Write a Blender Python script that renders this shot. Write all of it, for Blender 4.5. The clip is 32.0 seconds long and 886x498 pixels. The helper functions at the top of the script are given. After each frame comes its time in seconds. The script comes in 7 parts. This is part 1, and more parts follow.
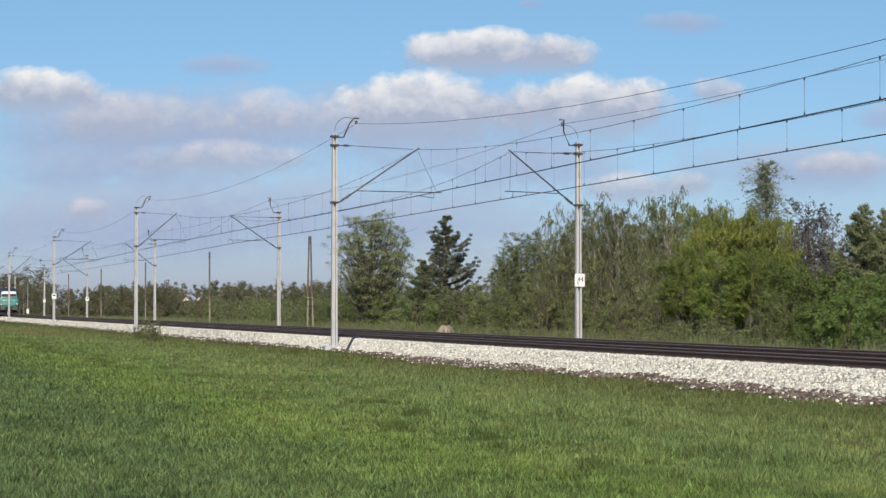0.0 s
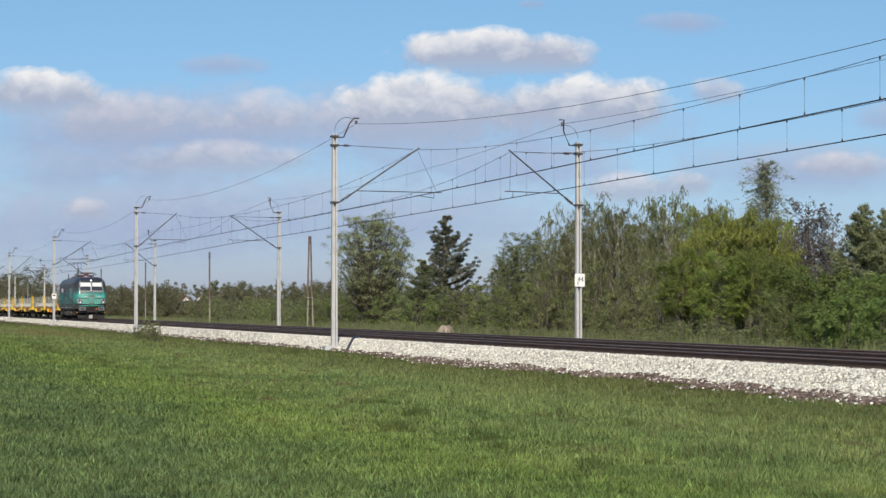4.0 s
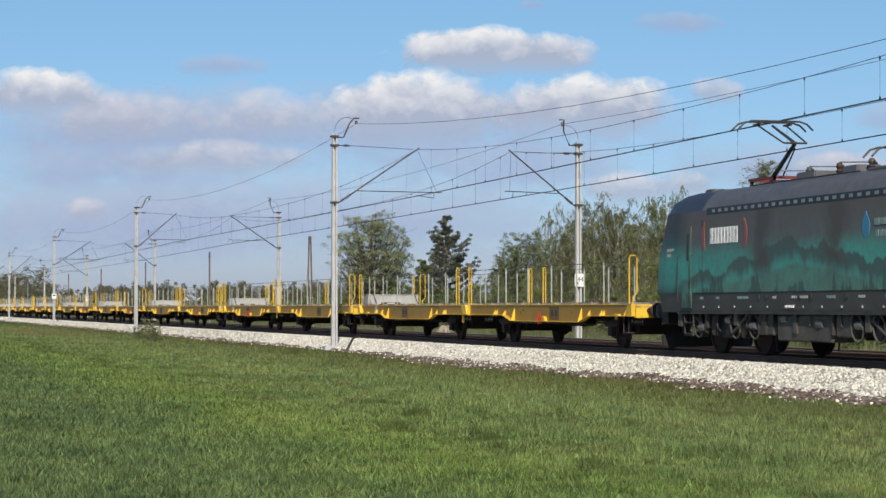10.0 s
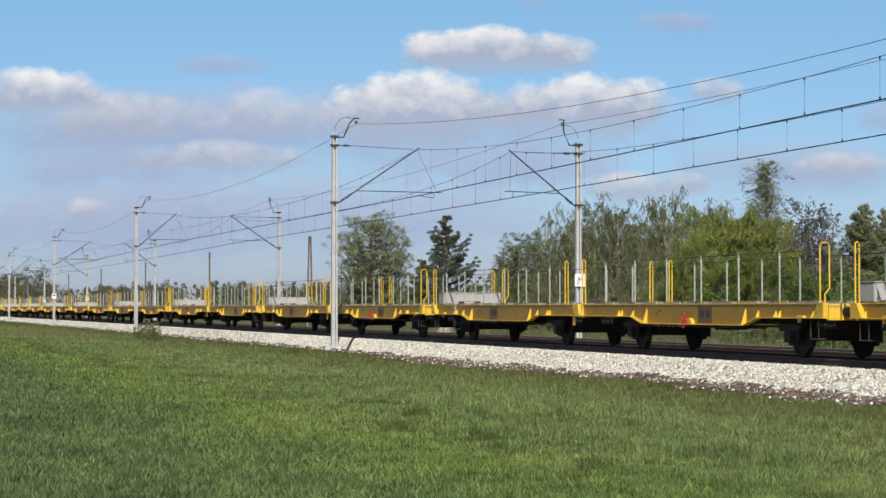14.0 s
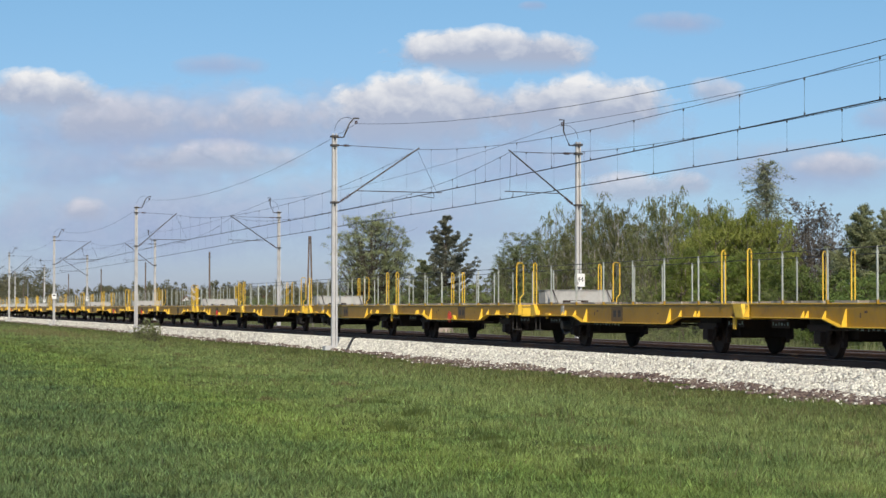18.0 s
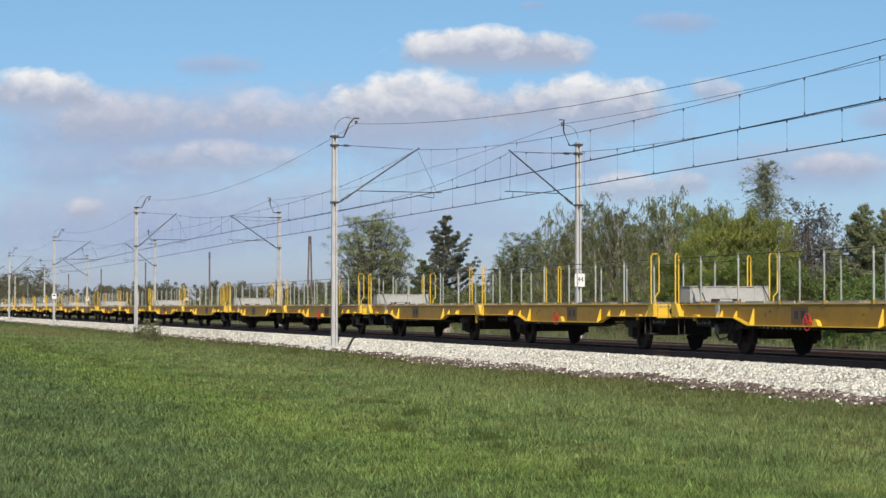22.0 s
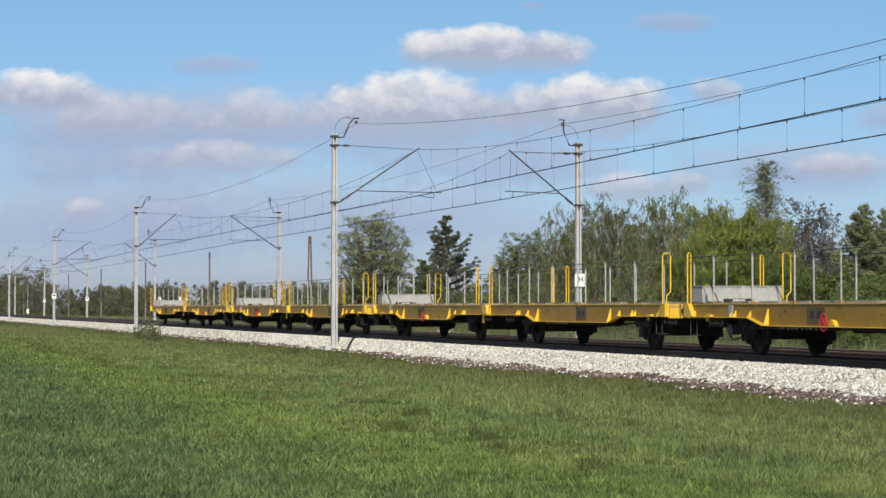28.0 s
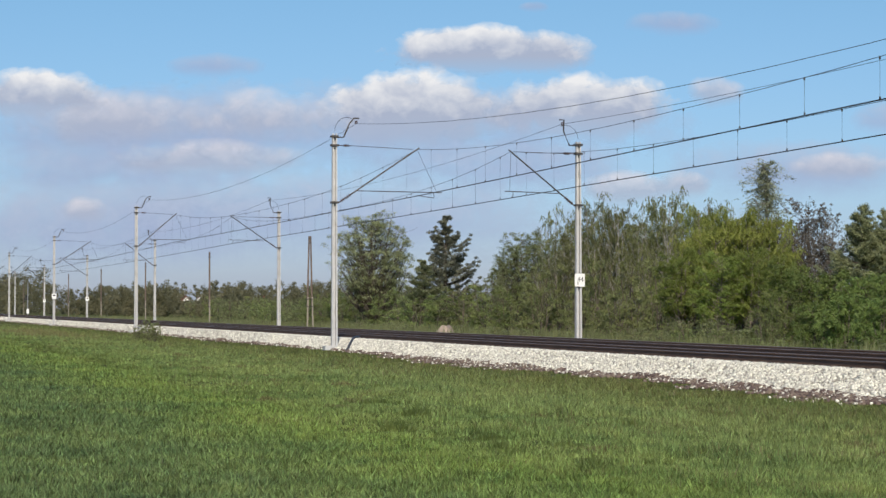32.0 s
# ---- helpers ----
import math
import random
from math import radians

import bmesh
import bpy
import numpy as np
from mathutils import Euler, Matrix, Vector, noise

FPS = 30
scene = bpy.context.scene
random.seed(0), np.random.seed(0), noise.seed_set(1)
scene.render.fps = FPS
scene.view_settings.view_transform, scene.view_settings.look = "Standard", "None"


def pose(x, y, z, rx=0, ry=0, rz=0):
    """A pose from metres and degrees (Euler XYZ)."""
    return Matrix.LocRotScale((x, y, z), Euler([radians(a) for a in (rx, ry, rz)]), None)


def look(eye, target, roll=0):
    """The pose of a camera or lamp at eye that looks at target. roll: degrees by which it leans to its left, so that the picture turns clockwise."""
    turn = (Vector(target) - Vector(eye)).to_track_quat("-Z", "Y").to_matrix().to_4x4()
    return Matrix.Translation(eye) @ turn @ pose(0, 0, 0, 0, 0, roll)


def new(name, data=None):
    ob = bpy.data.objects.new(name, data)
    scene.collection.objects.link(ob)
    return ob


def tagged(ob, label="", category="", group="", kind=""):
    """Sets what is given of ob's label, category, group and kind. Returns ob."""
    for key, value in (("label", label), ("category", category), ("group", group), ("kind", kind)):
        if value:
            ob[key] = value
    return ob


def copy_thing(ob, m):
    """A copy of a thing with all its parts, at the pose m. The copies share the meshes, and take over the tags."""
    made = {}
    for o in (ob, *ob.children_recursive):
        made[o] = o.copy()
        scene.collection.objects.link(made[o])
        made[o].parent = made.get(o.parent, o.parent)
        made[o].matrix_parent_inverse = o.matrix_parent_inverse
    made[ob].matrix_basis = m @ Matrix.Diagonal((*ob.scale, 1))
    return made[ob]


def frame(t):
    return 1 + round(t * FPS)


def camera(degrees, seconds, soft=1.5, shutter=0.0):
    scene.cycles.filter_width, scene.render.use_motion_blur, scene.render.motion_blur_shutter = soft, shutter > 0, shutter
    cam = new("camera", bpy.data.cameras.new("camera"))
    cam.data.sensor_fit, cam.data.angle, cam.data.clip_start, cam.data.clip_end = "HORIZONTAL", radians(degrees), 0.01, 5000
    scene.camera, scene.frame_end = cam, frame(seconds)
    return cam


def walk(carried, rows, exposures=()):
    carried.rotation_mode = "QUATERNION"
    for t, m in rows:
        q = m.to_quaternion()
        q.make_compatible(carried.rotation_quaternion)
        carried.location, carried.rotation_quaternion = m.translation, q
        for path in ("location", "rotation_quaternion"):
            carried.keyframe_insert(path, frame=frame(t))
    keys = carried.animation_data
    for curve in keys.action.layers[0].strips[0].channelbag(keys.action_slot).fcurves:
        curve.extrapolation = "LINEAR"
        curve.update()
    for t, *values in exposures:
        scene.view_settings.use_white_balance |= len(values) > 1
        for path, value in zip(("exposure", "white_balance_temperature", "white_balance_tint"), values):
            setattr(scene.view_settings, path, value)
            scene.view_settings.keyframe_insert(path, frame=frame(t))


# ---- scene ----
# ---- the camera: it stands still in the young wheat ----
EYE = Vector((0.0, 0.0, 1.93))
TURN = math.atan2(1039.0, 3774.0)
cam = camera(23.48, 32.0, soft=1.5)
VIEW = look(EYE, EYE + Vector((-math.cos(TURN), math.sin(TURN), 0.0276)))
walk(cam, [(0.0, VIEW), (32.0, VIEW)])

# ---- light: afternoon sun from ahead of the train, blue sky ----
SUN_WAY = Vector((0.84, -0.22, 0.60)).normalized()
world = bpy.data.worlds.new("sky")
scene.world = world
world.use_nodes = True
wn = world.node_tree.nodes
sky = wn.new("ShaderNodeTexSky")
sky.sky_type = "NISHITA"
sky.sun_disc = False
sky.sun_elevation = math.asin(SUN_WAY.z)
sky.sun_rotation = math.atan2(SUN_WAY.x, SUN_WAY.y)
sky.altitude = 100
sky.air_density = 1.0
sky.dust_density = 0.5
sky.ozone_density = 4.0
spot = wn.new("ShaderNodeTexCoord")
split = wn.new("ShaderNodeSeparateXYZ")
band = wn.new("ShaderNodeValToRGB")
band.color_ramp.elements[0].position, band.color_ramp.elements[0].color = 0.0, (0.65, 0.705, 1.06, 1)
band.color_ramp.elements[1].position, band.color_ramp.elements[1].color = 0.15, (0.745, 0.92, 1.005, 1)
low = band.color_ramp.elements.new(0.06)
low.color = (0.715, 0.83, 1.05, 1)
high = band.color_ramp.elements.new(0.45)
high.color = (0.98, 0.98, 1.0, 1)
tint = wn.new("ShaderNodeMix")
tint.data_type, tint.blend_type = "RGBA", "MULTIPLY"
tint.inputs[0].default_value = 1.0
world.node_tree.links.new(spot.outputs["Generated"], split.inputs[0])
world.node_tree.links.new(split.outputs[2], band.inputs[0])
world.node_tree.links.new(sky.outputs[0], tint.inputs[6])
world.node_tree.links.new(band.outputs[0], tint.inputs[7])
world.node_tree.links.new(tint.outputs[2], wn["Background"].inputs[0])
wn["Background"].inputs[1].default_value = 0.096
sun_data = bpy.data.lights.new("sun", "SUN")
sun_data.energy = 4.8
sun_data.angle = radians(0.53)
sun_data.color = (1.0, 0.90, 0.76)
sun = new("sun", sun_data)
sun.matrix_world = look(SUN_WAY * 200, (0, 0, 0))
scene.view_settings.exposure = 0.0

# ---- the plan, in metres: the line runs along x, z = 0.8 is the top of the rails ----
RAIL = 0.80
NEAR_TRACK, FAR_TRACK = 21.5, 25.25
NEAR_POLES, FAR_POLES, SPAN = 18.67, 28.17, 63.4
NEAR_FIRST, FAR_FIRST = -84.4, -81.7
FIELD_EDGE = 6.0
rng = np.random.default_rng(5)


# ---- building helpers ----
class Geo:
    """Collects vertices and faces for one mesh."""

    def __init__(self):
        self.v, self.f = [], []

    def add(self, verts, faces):
        n = len(self.v)
        self.v += [tuple(p) for p in verts]
        self.f += [tuple(i + n for i in q) for q in faces]
        return self

    def box(self, x0, x1, y0, y1, z0, z1):
        vs = [(x, y, z) for z in (z0, z1) for y in (y0, y1) for x in (x0, x1)]
        return self.add(vs, [(0, 2, 3, 1), (4, 5, 7, 6), (0, 1, 5, 4), (2, 6, 7, 3), (0, 4, 6, 2), (1, 3, 7, 5)])

    def prism(self, poly, axis, a0, a1):
        """Extrudes a convex or simple outline; axis y: outline in x, z; axis x: outline in y, z; axis z: outline in x, y."""
        def at(p, a):
            return {"x": (a, p[0], p[1]), "y": (p[0], a, p[1]), "z": (p[0], p[1], a)}[axis]
        n = len(poly)
        vs = [at(p, a0) for p in poly] + [at(p, a1) for p in poly]
        fs = [(i, (i + 1) % n, n + (i + 1) % n, n + i) for i in range(n)]
        return self.add(vs, fs + [tuple(range(n))[::-1], tuple(range(n, 2 * n))])

    def tube(self, pts, r, n=6, caps=True):
        pts = [Vector(p) for p in pts]
        rs = r if isinstance(r, (list, tuple)) else [r] * len(pts)
        vs = []
        for i, p in enumerate(pts):
            d = (pts[min(i + 1, len(pts) - 1)] - pts[max(i - 1, 0)]).normalized()
            a = d.orthogonal().normalized() if abs(d.z) > 0.9 else d.cross(Vector((0, 0, 1))).normalized()
            b = d.cross(a)
            vs += [p + (a * math.cos(k * math.tau / n) + b * math.sin(k * math.tau / n)) * rs[i] for k in range(n)]
        fs = [(i * n + k, i * n + (k + 1) % n, (i + 1) * n + (k + 1) % n, (i + 1) * n + k)
              for i in range(len(pts) - 1) for k in range(n)]
        if caps:
            fs += [tuple(range(n))[::-1], tuple(range((len(pts) - 1) * n, len(pts) * n))]
        return self.add(vs, fs)

    def lathe(self, rings, centre, axis="y", n=20):
        """Rings of (along, radius) turned round an axis through centre."""
        vs = []
        for a, r in rings:
            for k in range(n):
                u, w = r * math.cos(k * math.tau / n), r * math.sin(k * math.tau / n)
                o = {"x": (a, u, w), "y": (u, a, w), "z": (u, w, a)}[axis]
                vs.append(tuple(c + q for c, q in zip(centre, o)))
        m = len(rings)
        fs = [(i * n + k, i * n + (k + 1) % n, (i + 1) * n + (k + 1) % n, (i + 1) * n + k) for i in range(m - 1) for k in range(n)]
        return self.add(vs, fs + [tuple(range(n))[::-1], tuple(range((m - 1) * n, m * n))])

    def mesh(self, name, bevel=0.0, smooth=False):
        me = bpy.data.meshes.new(name)
        me.from_pydata(self.v, [], self.f)
        bm = bmesh.new()
        bm.from_mesh(me)
        bmesh.ops.recalc_face_normals(bm, faces=bm.faces)
        if bevel:
            sharp = [e for e in bm.edges if len(e.link_faces) == 2 and e.calc_face_angle() > 0.5]
            bmesh.ops.bevel(bm, geom=sharp, offset=bevel, segments=2, affect="EDGES", clamp_overlap=True)
        bm.to_mesh(me)
        bm.free()
        if smooth:
            me.shade_smooth()
            me.set_sharp_from_angle(angle=radians(40))
        return me


def part(name, geo, material, parent=None, label="", bevel=0.0, smooth=False, at=None):
    me = geo if isinstance(geo, bpy.types.Mesh) else geo.mesh(name, bevel, smooth)
    if not me.materials:
        me.materials.append(material)
    ob = new(name, me)
    ob.parent = parent
    if at is not None:
        ob.matrix_basis = at
    return tagged(ob, label)


def thing(name, m, label, category, group="", kind=""):
    ob = new(name)
    ob.empty_display_size = 0.2
    ob.matrix_basis = m
    return tagged(ob, label, category, group, kind)


def fast_mesh(name, verts, faces_quads, smooth=False):
    """A mesh from arrays: verts (n, 3) and quads (m, 4)."""
    me = bpy.data.meshes.new(name)
    me.vertices.add(len(verts))
    me.vertices.foreach_set("co", np.asarray(verts, np.float32).ravel())
    m, k = faces_quads.shape
    me.loops.add(m * k)
    me.loops.foreach_set("vertex_index", faces_quads.astype(np.int32).ravel())
    me.polygons.add(m)
    me.polygons.foreach_set("loop_start", (np.arange(m) * k).astype(np.int32))
    me.update(calc_edges=True)
    me.validate()
    if smooth:
        me.shade_smooth()
    return me


# ---- materials ----
def node(nt, kind, **values):
    n = nt.nodes.new(kind)
    for k, v in values.items():
        n.inputs[k.replace("_", " ")].default_value = v
    return n


def ramp(nt, source, stops):
    r = nt.nodes.new("ShaderNodeValToRGB")
    while len(r.color_ramp.elements) < len(stops):
        r.color_ramp.elements.new(0.5)
    for e, (p, c) in zip(r.color_ramp.elements, stops):
        e.position, e.color = p, (*c, 1) if len(c) == 3 else c
    nt.links.new(source, r.inputs[0])
    return r.outputs[0]


def mix(nt, fac, a, b, mode="MIX"):
    m = nt.nodes.new("ShaderNodeMix")
    m.data_type, m.blend_type = "RGBA", mode
    for sock, val in ((m.inputs[0], fac), (m.inputs[6], a), (m.inputs[7], b)):
        if isinstance(val, bpy.types.NodeSocket):
            nt.links.new(val, sock)
        else:
            sock.default_value = val if not isinstance(val, tuple) else (*val, 1)[:4]
    return m.outputs[2]


def maths(nt, op, a, b=0.0, c=0.0):
    m = nt.nodes.new("ShaderNodeMath")
    m.operation = op
    for i, val in enumerate((a, b, c)):
        if isinstance(val, bpy.types.NodeSocket):
            nt.links.new(val, m.inputs[i])
        else:
            m.inputs[i].default_value = val
    return m.outputs[0]


def noise_of(nt, scale, detail=5, rough=0.6, vec=None, distort=0.0):
    n = node(nt, "ShaderNodeTexNoise", Scale=scale, Detail=detail, Roughness=rough, Distortion=distort)
    if vec is None:
        vec = nt.nodes.new("ShaderNodeTexCoord").outputs["Object"]
    nt.links.new(vec, n.inputs["Vector"])
    return n.outputs[0]


def fresh(name):
    m = bpy.data.materials.new(name)
    m.use_nodes = True
    return m, m.node_tree, m.node_tree.nodes["Principled BSDF"]


def surface(name, dark, light, rough=0.6, metal=0.0, grain=20.0, patch=1.5, bump=0.15, stain=None, stain_amount=0.5,
            spread=0.0, island=0.0, bump_size=0.01, spec=0.5):
    """Two colours mixed by fine grain and broad patches, with an optional stain colour, bump, and shifts from piece to piece."""
    m, nt, b = fresh(name)
    fine, broad = noise_of(nt, grain, 6, 0.65), noise_of(nt, patch, 4, 0.6)
    both = maths(nt, "ADD", maths(nt, "MULTIPLY", fine, 0.5), maths(nt, "MULTIPLY", broad, 0.5))
    col = ramp(nt, both, [(0.34, dark), (0.66, light)])
    if stain:
        mask = ramp(nt, noise_of(nt, patch * 1.7, 7, 0.7, distort=0.6), [(0.52, (0, 0, 0)), (0.68, (stain_amount,) * 3)])
        col = mix(nt, mask, col, stain)
    if spread:
        r = nt.nodes.new("ShaderNodeObjectInfo").outputs["Random"]
        hsv = node(nt, "ShaderNodeHueSaturation")
        nt.links.new(col, hsv.inputs["Color"])
        nt.links.new(maths(nt, "MULTIPLY_ADD", r, spread, 1 - spread / 2), hsv.inputs["Value"])
        nt.links.new(maths(nt, "MULTIPLY_ADD", r, 0.03 * spread, 0.5 - 0.015 * spread), hsv.inputs["Hue"])
        col = hsv.outputs[0]
    if island:
        r = nt.nodes.new("ShaderNodeNewGeometry").outputs["Random Per Island"]
        hsv = node(nt, "ShaderNodeHueSaturation")
        nt.links.new(col, hsv.inputs["Color"])
        nt.links.new(maths(nt, "MULTIPLY_ADD", r, island, 1 - island / 2), hsv.inputs["Value"])
        nt.links.new(maths(nt, "MULTIPLY_ADD", r, 0.06 * island, 0.5 - 0.03 * island), hsv.inputs["Hue"])
        col = hsv.outputs[0]
    nt.links.new(col, b.inputs["Base Color"])
    b.inputs["Metallic"].default_value = metal
    b.inputs["Specular IOR Level"].default_value = spec
    nt.links.new(ramp(nt, fine, [(0.3, (rough - 0.1,) * 3), (0.7, (min(1, rough + 0.1),) * 3)]), b.inputs["Roughness"])
    if bump:
        bp = node(nt, "ShaderNodeBump", Strength=bump, Distance=bump_size)
        nt.links.new(fine, bp.inputs["Height"])
        nt.links.new(bp.outputs[0], b.inputs["Normal"])
    return m


def leafy(name, dark, light, island=0.7, glow=0.35, spread=0.5, patch=0.9):
    """Leaves: diffuse with light passing through, shade of green varying from leaf to leaf and from clump to clump."""
    m, nt, b = fresh(name)
    col = ramp(nt, noise_of(nt, patch, 4, 0.6), [(0.3, dark), (0.7, light)])
    for src, amount in ((nt.nodes.new("ShaderNodeNewGeometry").outputs["Random Per Island"], island),
                        (nt.nodes.new("ShaderNodeObjectInfo").outputs["Random"], spread)):
        hsv = node(nt, "ShaderNodeHueSaturation")
        nt.links.new(col, hsv.inputs["Color"])
        nt.links.new(maths(nt, "MULTIPLY_ADD", src, amount, 1 - amount / 2), hsv.inputs["Value"])
        nt.links.new(maths(nt, "MULTIPLY_ADD", src, 0.03 * amount, 0.5 - 0.015 * amount), hsv.inputs["Hue"])
        col = hsv.outputs[0]
    nt.links.new(col, b.inputs["Base Color"])
    b.inputs["Roughness"].default_value = 0.5
    b.inputs["Specular IOR Level"].default_value = 0.3
    tr = nt.nodes.new("ShaderNodeBsdfTranslucent")
    nt.links.new(col, tr.inputs[0])
    ms = node(nt, "ShaderNodeMixShader", Fac=glow)
    nt.links.new(b.outputs[0], ms.inputs[1])
    nt.links.new(tr.outputs[0], ms.inputs[2])
    nt.links.new(ms.outputs[0], nt.nodes["Material Output"].inputs[0])
    return m


CONCRETE = surface("pole_concrete", (0.395, 0.40, 0.405), (0.535, 0.54, 0.545), 0.85, 0, 14, 1.2, 0.3, (0.30, 0.27, 0.22), 0.5)
GALVANISED = surface("galvanised_steel", (0.28, 0.29, 0.30), (0.42, 0.43, 0.44), 0.45, 0.7, 30, 3, 0.1)
DARK_STEEL = surface("weathered_steel", (0.045, 0.042, 0.04), (0.10, 0.092, 0.085), 0.6, 0.5, 25, 3, 0.15)
WIRE = surface("copper_wire_dark", (0.045, 0.047, 0.055), (0.085, 0.088, 0.10), 0.55, 0.6, 20, 2, 0)
INSULATOR = surface("insulator_brown", (0.045, 0.028, 0.025), (0.075, 0.045, 0.038), 0.6, 0, 20, 2, 0, spec=0.2)
RUST = surface("rusty_rail", (0.080, 0.052, 0.039), (0.165, 0.105, 0.076), 0.8, 0.1, 25, 1.0, 0.3)
POLISHED = surface("polished_rail_head", (0.26, 0.22, 0.20), (0.36, 0.31, 0.29), 0.5, 0.7, 12, 0.8, 0.05)
SLEEPER = surface("sleeper_concrete", (0.20, 0.17, 0.14), (0.32, 0.28, 0.24), 0.9, 0, 18, 2, 0.3)
BALLAST = surface("brown_grey_ballast", (0.14, 0.102, 0.076), (0.29, 0.225, 0.175), 0.95, 0, 16, 0.5, 0.9, (0.10, 0.075, 0.06), 0.4, bump_size=0.05)
WHITE_BED = surface("pale_limestone_bed", (0.20, 0.185, 0.15), (0.52, 0.495, 0.43), 0.95, 0, 14, 0.8, 0.9, (0.28, 0.25, 0.22), 0.35, bump_size=0.06)
WHITE_STONE = surface("pale_limestone", (0.47, 0.46, 0.402), (0.77, 0.755, 0.675), 0.9, 0, 30, 3, 0.3, island=0.7)
BROWN_STONE = surface("old_brown_ballast", (0.085, 0.060, 0.050), (0.21, 0.158, 0.135), 0.95, 0, 30, 3, 0.3, island=1.0)
WOOD = surface("weathered_post_wood", (0.085, 0.062, 0.048), (0.19, 0.145, 0.115), 0.9, 0, 22, 2, 0.4)
BARK = surface("bark", (0.055, 0.043, 0.033), (0.15, 0.125, 0.10), 0.95, 0, 18, 2, 0.5)
# lighter copy of the bark, with sunlight put into its colour
SUNLIT_BARK = surface("sunlit_grey_bark", (0.12, 0.10, 0.075), (0.28, 0.24, 0.19), 0.9, 0, 14, 2, 0.4)
BIRCH_BARK = surface("pale_bark", (0.22, 0.20, 0.17), (0.42, 0.40, 0.36), 0.9, 0, 14, 2, 0.4, (0.06, 0.05, 0.045), 0.8)
WHITE_PAINT = surface("white_enamel", (0.72, 0.72, 0.70), (0.82, 0.82, 0.80), 0.35, 0, 12, 2, 0.02, (0.5, 0.47, 0.42), 0.3)
BLACK_PAINT = surface("black_paint", (0.012, 0.012, 0.013), (0.025, 0.025, 0.027), 0.45, 0, 20, 2, 0.03)
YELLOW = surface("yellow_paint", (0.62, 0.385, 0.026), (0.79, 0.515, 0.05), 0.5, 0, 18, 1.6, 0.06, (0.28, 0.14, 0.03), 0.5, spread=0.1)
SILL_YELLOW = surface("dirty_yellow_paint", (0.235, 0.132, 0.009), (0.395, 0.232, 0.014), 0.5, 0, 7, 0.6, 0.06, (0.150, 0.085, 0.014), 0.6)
STAKE_GREY = surface("grey_stake_steel", (0.31, 0.335, 0.305), (0.47, 0.50, 0.455), 0.5, 0.2, 20, 2, 0.08, (0.22, 0.17, 0.13), 0.5, spread=0.25)
DECK = surface("worn_wagon_deck", (0.13, 0.105, 0.08), (0.30, 0.25, 0.19), 0.8, 0.1, 14, 1.5, 0.3)
UNDER = surface("grimy_underframe", (0.027, 0.020, 0.018), (0.060, 0.046, 0.040), 0.85, 0.1, 18, 2, 0.25, (0.05, 0.036, 0.028), 0.4, spec=0.25)
CASE = surface("pale_grey_case_paint", (0.30, 0.30, 0.285), (0.44, 0.44, 0.42), 0.6, 0, 12, 1.0, 0.05, (0.36, 0.31, 0.26), 0.55, spread=0.15)
RED = surface("red_paint", (0.45, 0.02, 0.02), (0.62, 0.04, 0.035), 0.45, 0, 20, 2, 0.03)
PANTO_RED = surface("pantograph_red", (0.10, 0.022, 0.020), (0.19, 0.038, 0.034), 0.55, 0.1, 20, 2, 0.05)
GLASS, gnt, gb = fresh("tinted_glass")
gb.inputs["Base Color"].default_value = (0.035, 0.04, 0.045, 1)
gb.inputs["Roughness"].default_value = 0.06
gb.inputs["Coat Weight"].default_value = 0.5
LAMP_GLASS, gnt, gb = fresh("headlight_glass")
gb.inputs["Base Color"].default_value = (0.62, 0.64, 0.64, 1)
gb.inputs["Roughness"].default_value = 0.12
gb.inputs["Coat Weight"].default_value = 0.6
LIT, gnt, lb = fresh("lit_lamp")
lb.inputs["Base Color"].default_value = (0.9, 0.9, 0.88, 1)
lb.inputs["Emission Color"].default_value = (1, 0.97, 0.9, 1)
lb.inputs["Emission Strength"].default_value = 1.2

